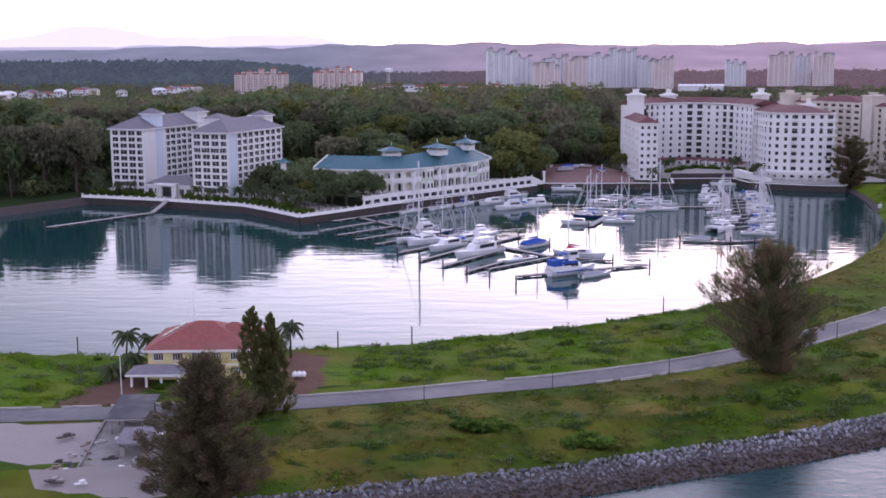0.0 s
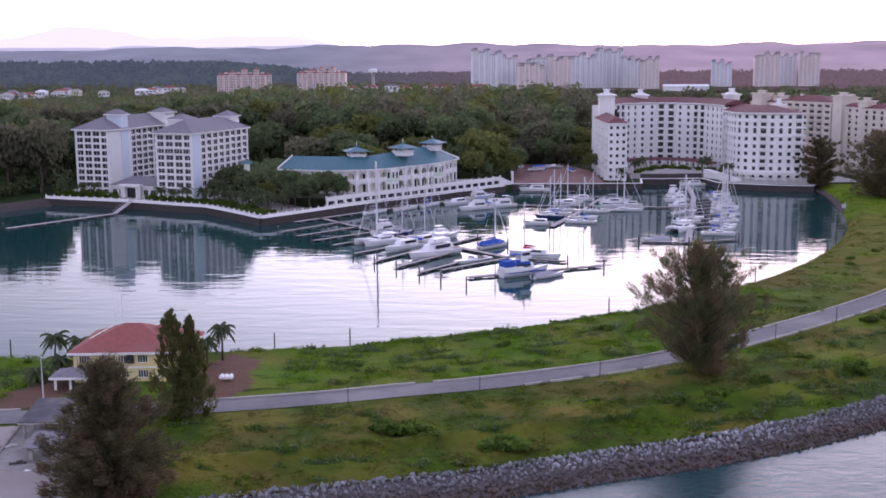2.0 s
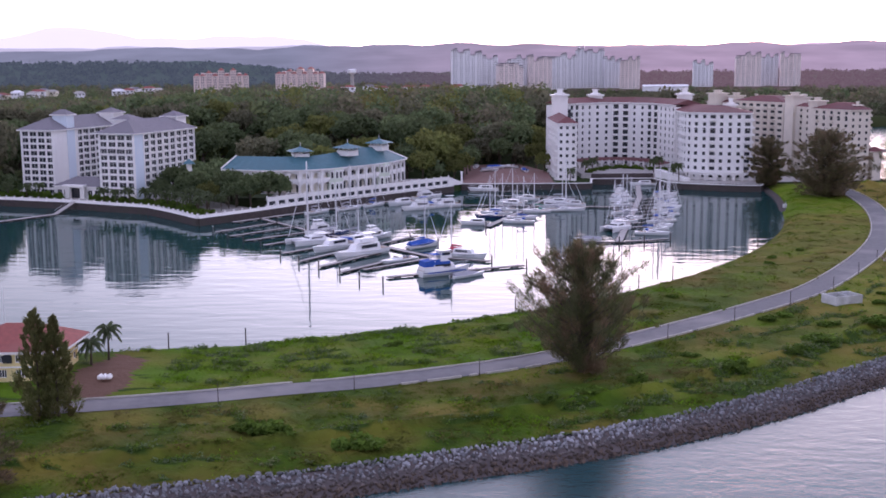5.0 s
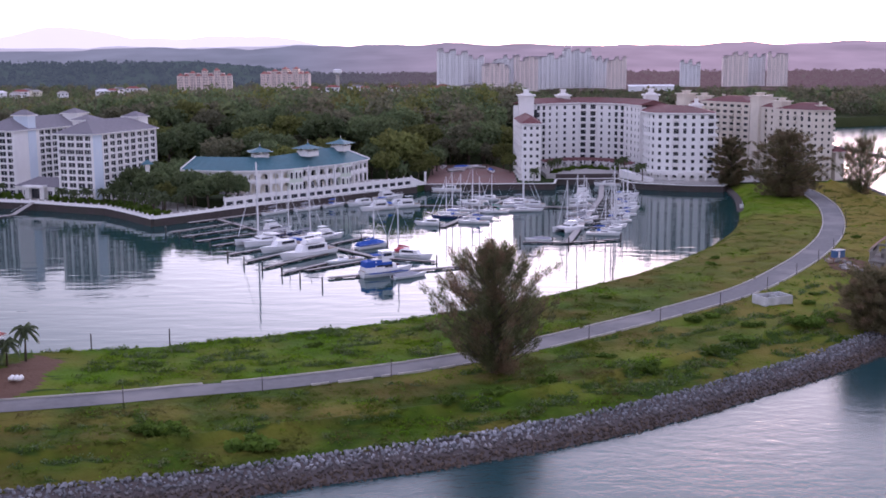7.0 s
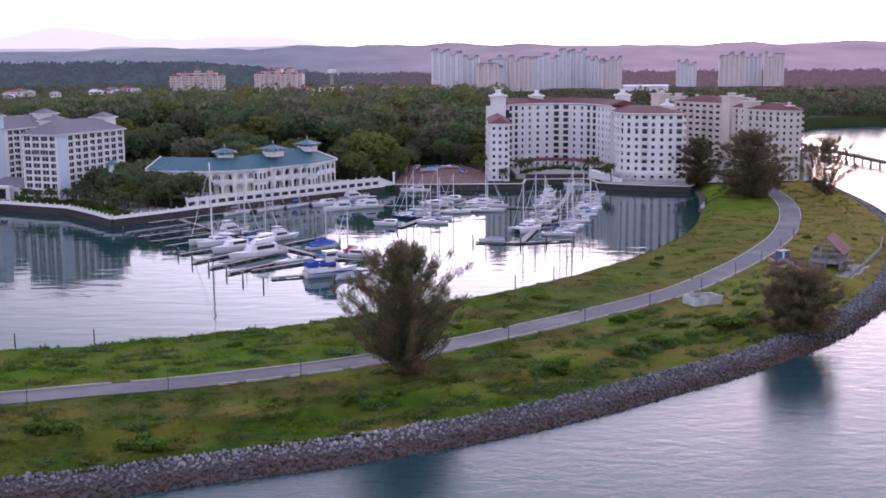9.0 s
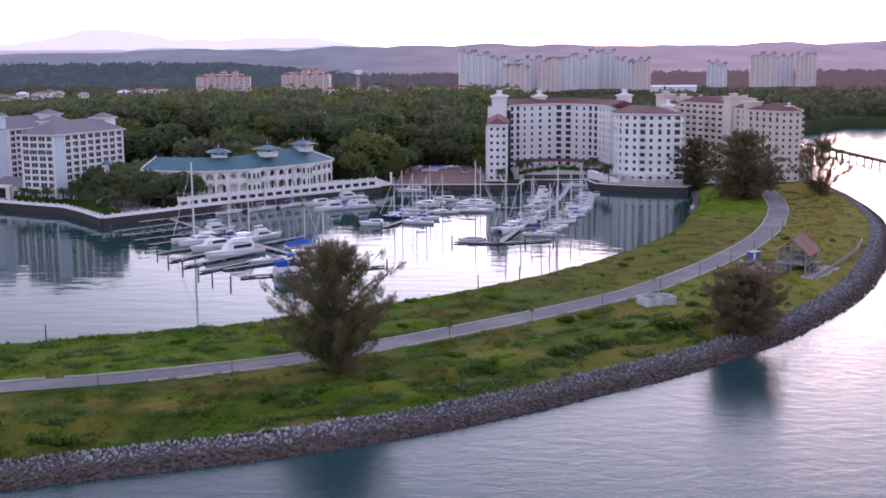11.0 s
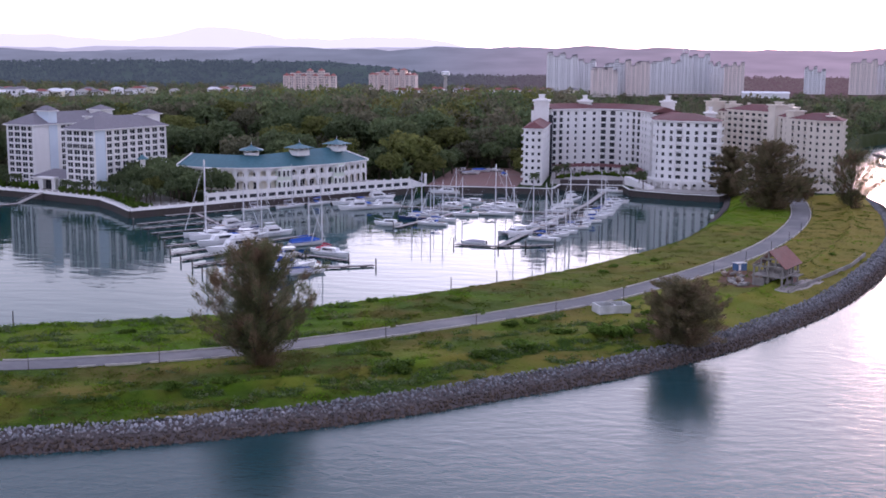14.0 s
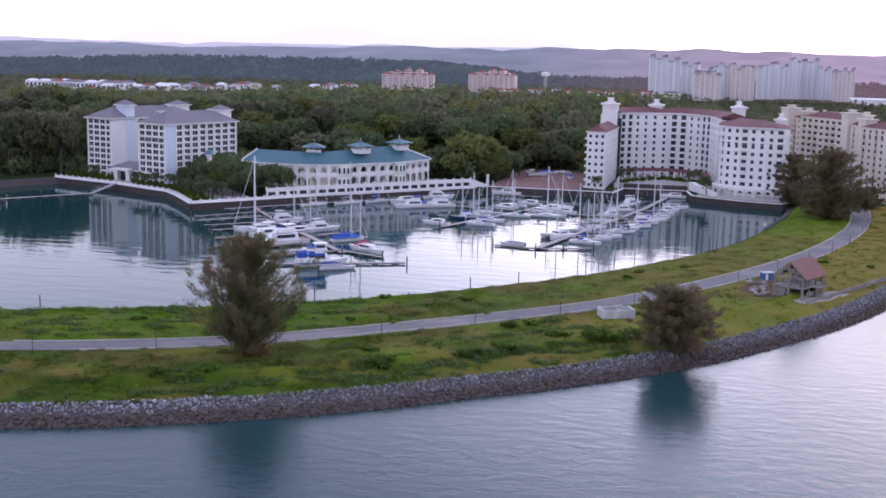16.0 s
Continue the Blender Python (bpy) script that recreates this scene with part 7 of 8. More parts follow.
Shape().add([(-2.5, -3.3, 2.1), (2.5, -3.3, 2.1), (2.5, 3.2, 2.6), (-2.5, 3.2, 2.6), (-2.5, -3.3, 2.2), (2.5, -3.3, 2.2), (2.5, 3.2, 2.7), (-2.5, 3.2, 2.7)],
            [(3, 2, 1, 0), (4, 5, 6, 7), (0, 1, 5, 4), (1, 2, 6, 5), (2, 3, 7, 6), (3, 0, 4, 7)]).ob("roof", GREYROOF, parent=lean_to)
Shape().box(0, 2.5, 0, 3.6, 0.2, 1.9).ob("wall", CONCRETE, parent=lean_to)
Shape().box(-1.6, -2.4, 0, 0.7, 0.7, 1.5).ob("block_pier", CONCRETE, parent=lean_to)
trash = random.Random(3)
for i in range(26):
    x, y = trash.uniform(-60, -44), trash.uniform(154, 176)
    o = Shape().box(0, 0, 0, trash.uniform(0.8, 3.2), trash.uniform(0.2, 0.7), trash.uniform(0.1, 0.35)).box(0.2, 0.1, 0.2, trash.uniform(0.4, 1.0), trash.uniform(0.3, 0.8), 0.3, 0.6).ob("rubble", (CONCRETE, TEAK, WHITE, PILE)[i % 4])
    o.matrix_world = pose(x, y, 3.45, 0, 0, trash.uniform(0, 180))
    tagged(o, "builder's rubble and boards lying in the yard", "rubble", "builders rubble")
bag = thing("rubble_sacks", -27.6, 209, 3.42, "heap of white sacks on the bare earth", "sacks")
for i in range(6):
    Shape().tube([(i % 3 * 0.8 - 0.8, i // 3 * 0.8, 0.1), (i % 3 * 0.8 - 0.8, i // 3 * 0.8, 0.5), (i % 3 * 0.8 - 0.7, i // 3 * 0.8, 0.9)], [0.5, 0.55, 0.15], 7).ob("sack", WHITE, parent=bag, smooth=True)


def palm(x, y, z, h, seed, label="coconut palm with a drooping crown"):
    r = random.Random(seed)
    o = thing("palm_tree", x, y, z, label, "palm tree", "palm trees", r.uniform(0, 360))
    Shape().tube([(0, 0, -0.3), (0.2, 0, h * 0.4), (0.5, 0.1, h * 0.75), (0.6, 0.1, h)], [0.26, 0.2, 0.17, 0.15], 7).ob("trunk", BARK, parent=o, smooth=True)
    for k in range(20):
        az, up = k * 2.399, 1.0 - 0.075 * k
        L = r.uniform(2.1, 2.9)
        s = Shape()
        mid = [Vector((0.6, 0.1, h)) + Vector((math.cos(az) * L * t, math.sin(az) * L * t, L * (up * t - 0.75 * t * t))) for t in np.linspace(0, 1, 8)]
        s.tube([tuple(p) for p in mid], [0.05] * 7 + [0.01], 3)
        side = Vector((-math.sin(az), math.cos(az), 0))
        for i in range(1, 8):
            for sg in (-1, 1):
                for q in (0, 0.33, 0.66):
                    a = mid[i - 1].lerp(mid[i], q)
                    tip = a + side * sg * (0.78 - 0.055 * i) + (mid[i] - mid[i - 1]) * 0.9 + Vector((0, 0, -0.45))
                    w = (mid[i] - mid[i - 1]) * 0.34
                    s.add([a, a + w, a.lerp(tip, 0.6) + w * 0.9, tip, a.lerp(tip, 0.6) - w * 0.2], [(0, 1, 2, 3, 4)])
        s.ob("frond", PALMLEAF, parent=o)
    return o


palm(-62.5, 219, 3.2, 6.0, 1)
palm(-60, 213, 3.2, 3.4, 2)
palm(-57.5, 221, 3.2, 5.0, 5)
palm(-31.2, 225, 3.2, 6.2, 3)
palm(-33.5, 221, 3.2, 4.4, 4)
palm(-62.5, 209, 3.2, 2.4, 6)
for i, (x, y, h) in enumerate(((-152, 505, 6), (-143, 501, 5.5), (-137, 499, 6), (-103, 479, 6), (-97, 476, 5.5), (-91, 473.5, 6.5), (-85, 474, 6), (-79, 468, 6.5), (-73, 462, 6), (-68, 456, 6.5), (-63, 450, 6), (-58, 447, 5.5),
                               (-66, 466, 7.5), (-74, 474, 7), (-56, 456, 6.5), (-50, 452, 6), (-60, 453, 8), (-55, 449, 7.5), (-53, 445, 7), (-64, 459, 8), (-70, 466, 8), (-48, 458, 7.5), (-57, 442, 6.5), (150, 551, 8), (148, 556, 7), (98, 550, 6), (108, 572, 6), (112, 577, 6.5), (146, 578, 7), (142, 573, 6))):
    palm(x, y, 3.2 if x < 100 or y < 560 else 5.2, h, 30 + i, "short palm in the waterside garden")

lamp = thing("street_lamp", -57.4, 197.4, 3.2, "slim pale street lamp beside the villa", "street lamp")
Shape().tube([(0, 0, -0.2), (0, 0, 7.6)], [0.12, 0.07], 8).ob("pole", ALU, parent=lamp)
Shape().tube([(0, 0, 7.5), (0.3, -0.5, 7.9), (0.5, -1.1, 7.95)], [0.06, 0.05, 0.05], 6).ob("arm", ALU, parent=lamp)
Shape().box(0.6, -1.3, 7.85, 0.35, 0.7, 0.16, 0.4).ob("lamp_head", GREYCANVAS, parent=lamp)

# ---- unfinished house, tank and small things on the spit ----
hut = thing("unfinished_house", 176.3, 317.6, 3.0, "unfinished two-storey concrete house with a half-laid red roof", "house", turn=62)
# local x runs along the ridge, its open gable at -x
UP = 3.0
colm = Shape().box(0, 0, 0, 0.45, 0.45, 2.4 + UP).mesh("column", APRON)
for x in (-6.3, -2.1, 2.1, 6.3):
    for y in (-3.9, 0, 3.9):
        put("column", colm, hut, pose(x, y, 0))
Shape().box(0, 0, -0.5, 15, 10.4, 0.6).ob("base_slab", APRON, parent=hut)
Shape().box(0, 0, 2.75, 13.6, 8.8, 0.35).ob("floor_slab", APRON, parent=hut)
for yy in (-4.0, 4.0):
    Shape().box(0, yy, 2.3 + UP, 13.4, 0.4, 0.4).ob("ring_beam", APRON, parent=hut)
for xx in (-6.3, 6.3):
    Shape().box(xx, 0, 2.3 + UP, 0.4, 8.4, 0.4).ob("tie_beam", APRON, parent=hut)
Shape().box(-0.5, -1.2, 3.1, 0.2, 6.0, 2.6).ob("partition", APRON, parent=hut)
Shape().box(0.5, 1.0, 0.1, 0.2, 6.0, 2.6).ob("partition", APRON, parent=hut)
Shape().box(1.5, -5.2, 2.55, 5.0, 2.2, 0.25).ob("canopy", APRON, parent=hut)
Shape().box(-6.3, -1.8, 3.1, 0.15, 2.4, 0.9).ob("balcony_wall", APRON, parent=hut)
for y, h in ((-2.0, 2.4), (0, 4.3), (2.0, 2.4)):
    put("gable_post", Shape().box(0, 0, 0, 0.35, 0.35, h).mesh("gable_post", APRON), hut, pose(-6.3, y, 2.6 + UP))
Shape().box(-6.3, 0, 4.5 + UP, 0.35, 4.6, 0.35).ob("collar_beam", APRON, parent=hut)
Shape().box(-1.0, -3.85, 0.1, 4.4, 0.2, 1.3).ob("parapet_wall", APRON, parent=hut)
Shape().box(3.9, -3.85, 0.1, 3.2, 0.2, 2.2).ob("brick_panel", BRICK, parent=hut)
Shape().box(-6.3, 2.3, 0.1, 0.2, 2.8, 2.2).ob("wall", APRON, parent=hut)
Shape().box(6.3, 0, 0.1, 0.2, 7.4, 2.2).ob("wall", BRICK, parent=hut)
for s_, x0 in ((-1, -6.6), (1, -1.5)):
    Shape().add([(x0, s_ * 4.9, 2.2 + UP), (6.9, s_ * 4.9, 2.2 + UP), (6.9, 0, 6.6 + UP), (x0, 0, 6.6 + UP), (x0, s_ * 4.9, 2.4 + UP), (6.9, s_ * 4.9, 2.4 + UP), (6.9, 0, 6.8 + UP), (x0, 0, 6.8 + UP)],
                [(3, 2, 1, 0), (4, 5, 6, 7), (0, 1, 5, 4), (1, 2, 6, 5), (2, 3, 7, 6), (3, 0, 4, 7)]).ob("roof", OLDTILE, parent=hut, label="dull red tiles on one slope")
for k in range(6):
    x = -6.4 + 1.0 * k
    Shape().tube([(x, 4.6, 2.6 + UP), (x, 0, 6.7 + UP)], [0.09, 0.09], 4).ob("rafter", TEAK, parent=hut)
cab = thing("site_cabin", 169, 336.5, 3.0, "small blue site cabin with a white roof", "cabin", turn=30)
Shape().box(0, 0, 0, 3.4, 2.2, 2.2).ob("body", CABIN, parent=cab)
Shape().box(0, 0, 2.2, 3.7, 2.5, 0.16).ob("roof", TANKWALL, parent=cab)
Shape().box(-0.8, -1.12, 0.1, 0.8, 0.06, 1.9).ob("door", WHITE, parent=cab)
for i in range(22):
    o = Shape().box(0, 0, 0, trash.uniform(0.6, 2.6), trash.uniform(0.5, 1.4), trash.uniform(0.3, 0.9)).box(0.3, 0.2, 0.3, 0.7, 0.5, 0.5, 0.5).ob("building_material", (CONCRETE, APRON, TEAK, APRON)[i % 4])
    o.matrix_world = pose(trash.uniform(163.5, 168.5), trash.uniform(312, 333), 3.1, 0, 0, trash.uniform(0, 180))
    tagged(o, "stacked blocks and boards beside the unfinished house", "building material", "building material")
bw = sweep(np.array(dense([(177.6, 304.6), (190, 326.5), (203, 350), (212, 372)], 2)), [(-0.18, 2.0), (0.18, 2.0), (0.18, 3.75), (-0.18, 3.75)], closed=True).ob("boundary_wall", APRON)
tagged(bw, "low concrete boundary wall along the top of the rock bank", "wall", kind="structure")
tank = thing("concrete_tank", 131.2, 273.4, 2.9, "low white open-topped concrete tank on the grass", "tank", turn=22)
for x, y, sx, sy in ((0, -2.4, 8.0, 0.3), (0, 2.4, 8.0, 0.3), (-3.85, 0, 0.3, 4.5), (3.85, 0, 0.3, 4.5)):
    Shape().box(x, y, -0.3, sx, sy, 2.5).ob("wall", TANKWALL, parent=tank)
Shape().box(0.6, 0, -0.3, 0.25, 4.5, 2.3).ob("partition", TANKWALL, parent=tank)
Shape().box(0, 0, -0.3, 7.4, 4.5, 0.4).ob("floor", CONCRETE, parent=tank)
marker = Shape().tube([(0, 0, -0.3), (0, 0, 3.4)], [0.09, 0.07], 6).mesh("road_post", PILE)
d_road = np.r_[0, np.cumsum(np.linalg.norm(np.diff(ROAD, axis=0), axis=1))]
road_n = sides(ROAD)
for k, s in enumerate(np.arange(345, d_road[-1], 24.0)):
    x, y = np.interp(s, d_road, ROAD[:, 0]), np.interp(s, d_road, ROAD[:, 1])
    nx, ny = np.interp(s, d_road, road_n[:, 0]), np.interp(s, d_road, road_n[:, 1])
    o = new("road_post", marker)
    o.matrix_world = pose(x + nx * 4.2, y + ny * 4.2, 3.0)
    tagged(o, "thin dark post beside the lane", "post", "road posts")

# ---- bushes and grass tufts on the spit ----
def bush_mesh(seed, material):
    r = random.Random(seed)
    c = [(r.uniform(-0.8, 0.8), r.uniform(-0.7, 0.7), r.uniform(0.2, 0.75)) for _ in range(9)]
    return leaf_mesh("bush", c, [(0.5, 0.5, 0.38)] * 9, 60, 0.17, 0.6, material, seed)


BUSHES = [bush_mesh(i, BUSH) for i in range(6)]
bush_rng = random.Random(12)


def ground_at(x, y):
    k = int(np.argmin(np.hypot(SHORE[:, 0] - x, SHORE[:, 1] - y)))
    best = None
    for i in range(max(0, k - 60), min(len(SHORE), k + 60)):
        a, b = SHORE[i], CREST[i]
        ab = b - a
        v = ((x - a[0]) * ab[0] + (y - a[1]) * ab[1]) / (ab @ ab)
        d = math.hypot(a[0] + ab[0] * v - x, a[1] + ab[1] * v - y)
        if best is None or d < best[0]:
            best = (d, v, math.hypot(*ab))
    p = np.array([[x, y]])
    return float(spit_height(p, np.array([min(max(best[1], 0), 1)]), np.array([best[2]]))[0])


BUSH_AT = [(7, 178, 3.2), (10, 176, 2.4), (22, 172, 3.2), (3, 180, 2.0), (33, 259, 2.0), (40, 265, 2.2), (45, 268, 1.7), (36, 263, 1.5), (-18, 240.5, 1.8), (66, 284, 2.0), (69, 286, 1.6), (90, 212, 2.6), (70, 205, 2.0),
           (105, 225, 2.4), (112, 232, 2.8), (128, 246, 3.0), (133, 248, 3.2), (108, 255, 1.9), (113, 258, 1.9), (120, 250, 2.2), (60, 195, 2.2), (-28, 187, 1.8), (84, 224, 1.7), (52, 190, 1.6), (138, 255, 2.4), (25, 235, 1.6), (48, 250, 1.8), (-5, 220, 1.5)]
for i in range(22):
    u, v = bush_rng.uniform(0.42, 0.8), bush_rng.choice([bush_rng.uniform(0.03, 0.4), bush_rng.uniform(0.62, 0.95)])
    pt, _ = spit_point(np.array([u]), np.array([v]))
    BUSH_AT.append((float(pt[0][0]), float(pt[0][1]), bush_rng.uniform(0.7, 1.7)))
for i, (x, y, s) in enumerate(BUSH_AT):
    if float(road_near(np.array([x]), np.array([y]))[0]) < 5 + s:
        continue
    o = new("bush", BUSHES[i % 6])
    o.matrix_world = pose(x, y, ground_at(x, y) - 0.1, 0, 0, bush_rng.uniform(0, 360)) @ Matrix.Diagonal((s, s, s * bush_rng.uniform(0.4, 0.8), 1))
    tagged(o, "low leafy green bush in the rough grass", "bush", "bushes")

hedge_line = dense([(-155, 503), (-116, 487.5), (-83, 470), (-71, 455.5), (-57, 437)], 3.0)
for i, (x, y) in enumerate(hedge_line):
    for off in (2.5, 6.5):
        if bush_rng.random() < 0.25 or (-127 < x < -114):
            continue
        o = new("shrub", BUSHES[i % 6])
        o.matrix_world = pose(x + off * 0.45 + bush_rng.uniform(-1, 1), y + off + bush_rng.uniform(-1, 1), 3.1, 0, 0, bush_rng.uniform(0, 360)) @ Matrix.Diagonal((1.9, 1.9, bush_rng.uniform(1.5, 2.8), 1))
        tagged(o, "clipped green shrub in the promenade garden", "shrub", "garden shrubs")
for i in range(26):
    t = i / 25
    x, y = 110 + 40 * t + bush_rng.uniform(-2, 2), 573 + 22 * math.sin(math.pi * t) + bush_rng.uniform(-2, 2)
    o = new("shrub", BUSHES[i % 6])
    o.matrix_world = pose(x, y, 5.1, 0, 0, bush_rng.uniform(0, 360)) @ Matrix.Diagonal((1.5, 1.5, bush_rng.uniform(1.3, 2.3), 1))
    tagged(o, "leafy shrub in the pool courtyard", "shrub", "courtyard shrubs")


def scrub(count=62000):
    """Low weedy scrub in streaks: small leaf sprays, taller where it is thick."""
    g = np.random.default_rng(15)
    u, v = g.uniform(0.3, 0.8, count), g.uniform(0.02, 0.985, count)
    p, w = spit_point(u, v)
    m = scrub_share(p, u, v, w)
    keep = (m > g.uniform(0.15, 1.0, count)) & ~((p[:, 0] < -18) & (p[:, 0] > -64) & (p[:, 1] > 193) & (p[:, 1] < 232)) & ((p[:, 0] > -36) | ((p[:, 0] < -67) & (p[:, 1] > 192)))
    p, v, w, m = p[keep], v[keep], w[keep], m[keep]
    z = spit_height(p, v, w)
    r = g.uniform(0.3, 0.75, len(p)) * (0.6 + 0.7 * m)
    c = np.c_[p, z + r * 0.35]
    me = leaf_mesh("scrub", c, np.c_[r, r, r * 0.8], 16, 0.17, 0.6, BUSH, 16)
    me.materials.append(LEAF)
    me.polygons.foreach_set("material_index", np.repeat((g.uniform(0, 1, len(p)) < 0.45).astype(int), 16).tolist())
    tagged(new("scrub", me), "low dark green weedy scrub streaking the grass", "scrub", kind="stuff")


scrub()


def tufts(count=125000):
    """Rough grass: blades in small tufts over the whole spit, thicker in patches."""
    g = np.random.default_rng(5)
    u, v = g.uniform(0.33, 0.97, count), g.uniform(0.01, 0.995, count)
    p, w = spit_point(u, v)
    clump = rough_ground(p[:, 0], p[:, 1], 6.0, 21.0)
    keep = (g.uniform(0, 1, count) < np.where(p[:, 0] > 95, 0.35, 1.0)) & (road_near(p[:, 0], p[:, 1]) > 4.3) & (clump > g.uniform(-0.4, 0.4, count)) & ~((p[:, 0] < -18) & (p[:, 0] > -64) & (p[:, 1] > 193) & (p[:, 1] < 232)) & ~((p[:, 0] < -38) & (p[:, 1] < 184))
    p, v, w, clump = p[keep], v[keep], w[keep], clump[keep]
    z = spit_height(p, v, w)
    n = len(p)
    h = (0.14 + 0.22 * np.clip(clump + 0.3, 0, 1)) * g.uniform(0.6, 1.5, n)
    verts = []
    for k in range(5):
        a = g.uniform(0, 2 * math.pi, n)
        o = g.uniform(-0.5, 0.5, (n, 2))
        base = np.c_[p + o, z - 0.06]
        t = np.c_[np.cos(a), np.sin(a), np.zeros(n)]
        s = np.c_[-np.sin(a), np.cos(a), np.zeros(n)]
        wd = 0.08 + 0.08 * g.uniform(0, 1, (n, 1))
        verts.append(np.stack([base - s * wd, base + s * wd, base + t * (1.9 * h)[:, None] + np.c_[np.zeros(n), np.zeros(n), h]], 1))
    vs = np.concatenate(verts).reshape(-1, 3)
    me = bpy.data.meshes.new("grass_tufts")
    me.from_pydata(vs.tolist(), [], np.arange(len(vs)).reshape(-1, 3).tolist())
    me.materials.append(TUFT)
    me.materials.append(LUSHBLADE)
    inner_ = p[:, 1] > np.interp(p[:, 0], ROAD[:, 0], ROAD[:, 1])
    fresh = rough_ground(p[:, 0], p[:, 1], 14.0, 11.0) + np.where(inner_ & (p[:, 0] < 75), 0.45, np.where(inner_ & (p[:, 1] > 440), 0.4, -0.25)) + 0.8 * np.exp(-((p[:, 0] - 152) / 16) ** 2 - ((p[:, 1] - 285) / 16) ** 2) + 0.25 * g.normal(size=n)
    me.polygons.foreach_set("material_index", np.tile((fresh > 0.1).astype(int), 5).tolist())
    tagged(new("grass_tufts", me), "rough tufts of green and straw-coloured grass", "grass", kind="stuff")


tufts()

# ---- distance ----
def hills(name, y0, depth, x0, x1, ridge, material, label, step=40.0, seed=0.0):
    """A wooded range seen side on: ridge gives the crest height at x."""
    nx, ny = int((x1 - x0) / step) + 1, 14
    v, f = [], []
    for j in range(ny):
        t = j / (ny - 1)
        for i in range(nx):
            x = x0 + i * step
            y = y0 + depth * t
            z = (ridge(x) + 6 * noise.noise(Vector((x / 90, y / 90, seed)))) * math.sin(math.pi * min(1, t * 1.15) ** 0.8 / 1.0) if t < 0.87 else 0
            z = 8 + max(0.0, ridge(x) * (smoothstep(0, 0.72, t)) + 9 * smoothstep(0, 0.3, t) * noise.noise(Vector((x / 140, y / 140, seed))) + 4 * noise.noise(Vector((x / 35, y / 35, seed + 3))) * smoothstep(0, 0.3, t))
            v.append((x, y, z))
    for j in range(ny - 1):
        for i in range(nx - 1):
            f.append((j * nx + i, j * nx + i + 1, (j + 1) * nx + i + 1, (j + 1) * nx + i))
    return tagged(Shape().add(v, f).ob(name, material, smooth=True), label, "hills", kind="structure")


def haze_glow_mat(name, colour, glow, sunward=None, uneven=0.0):
    """Distance through kilometres of evening air: pale, nearly flat, its haze painted as emission."""
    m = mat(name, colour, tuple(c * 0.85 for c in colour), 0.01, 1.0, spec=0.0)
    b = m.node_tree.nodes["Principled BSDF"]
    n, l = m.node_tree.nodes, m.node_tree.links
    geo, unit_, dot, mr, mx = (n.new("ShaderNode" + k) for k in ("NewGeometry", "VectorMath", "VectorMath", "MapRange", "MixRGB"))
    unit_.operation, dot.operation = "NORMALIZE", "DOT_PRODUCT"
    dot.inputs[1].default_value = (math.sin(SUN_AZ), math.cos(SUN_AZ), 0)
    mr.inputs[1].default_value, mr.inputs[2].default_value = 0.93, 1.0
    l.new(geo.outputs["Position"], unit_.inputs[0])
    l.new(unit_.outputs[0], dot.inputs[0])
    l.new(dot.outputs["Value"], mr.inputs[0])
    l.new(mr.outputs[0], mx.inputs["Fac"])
    # painted haze glow, shifting to a second tint towards the sun
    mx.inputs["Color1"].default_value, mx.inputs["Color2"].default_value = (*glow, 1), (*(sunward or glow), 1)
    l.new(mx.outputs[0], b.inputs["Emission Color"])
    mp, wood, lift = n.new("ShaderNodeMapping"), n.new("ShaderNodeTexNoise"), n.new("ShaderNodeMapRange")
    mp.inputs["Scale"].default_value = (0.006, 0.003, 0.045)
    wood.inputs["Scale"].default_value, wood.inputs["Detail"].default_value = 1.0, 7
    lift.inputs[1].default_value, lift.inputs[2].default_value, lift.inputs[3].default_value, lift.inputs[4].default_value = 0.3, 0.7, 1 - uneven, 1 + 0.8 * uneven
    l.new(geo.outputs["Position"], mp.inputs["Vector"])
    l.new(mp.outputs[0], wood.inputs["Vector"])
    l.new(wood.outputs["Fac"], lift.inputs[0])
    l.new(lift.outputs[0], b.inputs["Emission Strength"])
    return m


# second colour is painted haze glow, third the veil near the sun
FAR0 = haze_glow_mat("wooded_hills", (0.035, 0.055, 0.03), (0.046, 0.056, 0.075), (0.13, 0.08, 0.095), 0.2)
FAR1 = haze_glow_mat("far_hills", (0.06, 0.075, 0.075), (0.16, 0.165, 0.205), (0.31, 0.225, 0.27), 0.2)
FAR2 = haze_glow_mat("farther_hills", (0.08, 0.085, 0.1), (0.43, 0.41, 0.46), (0.70, 0.52, 0.58), 0.06)
FAR3 = haze_glow_mat("mountains", (0.1, 0.1, 0.12), (0.73, 0.70, 0.745))
HAZED = haze_glow_mat("hazed_foliage", (0.05, 0.065, 0.04), (0.042, 0.053, 0.073), (0.115, 0.07, 0.085))
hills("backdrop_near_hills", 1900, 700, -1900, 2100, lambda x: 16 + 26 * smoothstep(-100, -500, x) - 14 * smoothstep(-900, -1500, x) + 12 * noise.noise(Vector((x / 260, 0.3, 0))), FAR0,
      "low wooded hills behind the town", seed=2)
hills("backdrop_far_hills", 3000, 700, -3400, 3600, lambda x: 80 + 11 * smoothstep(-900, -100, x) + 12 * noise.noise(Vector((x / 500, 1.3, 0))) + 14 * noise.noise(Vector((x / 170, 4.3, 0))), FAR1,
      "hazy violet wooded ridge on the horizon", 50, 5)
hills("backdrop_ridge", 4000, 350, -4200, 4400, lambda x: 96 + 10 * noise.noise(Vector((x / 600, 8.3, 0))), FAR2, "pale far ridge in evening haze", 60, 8)
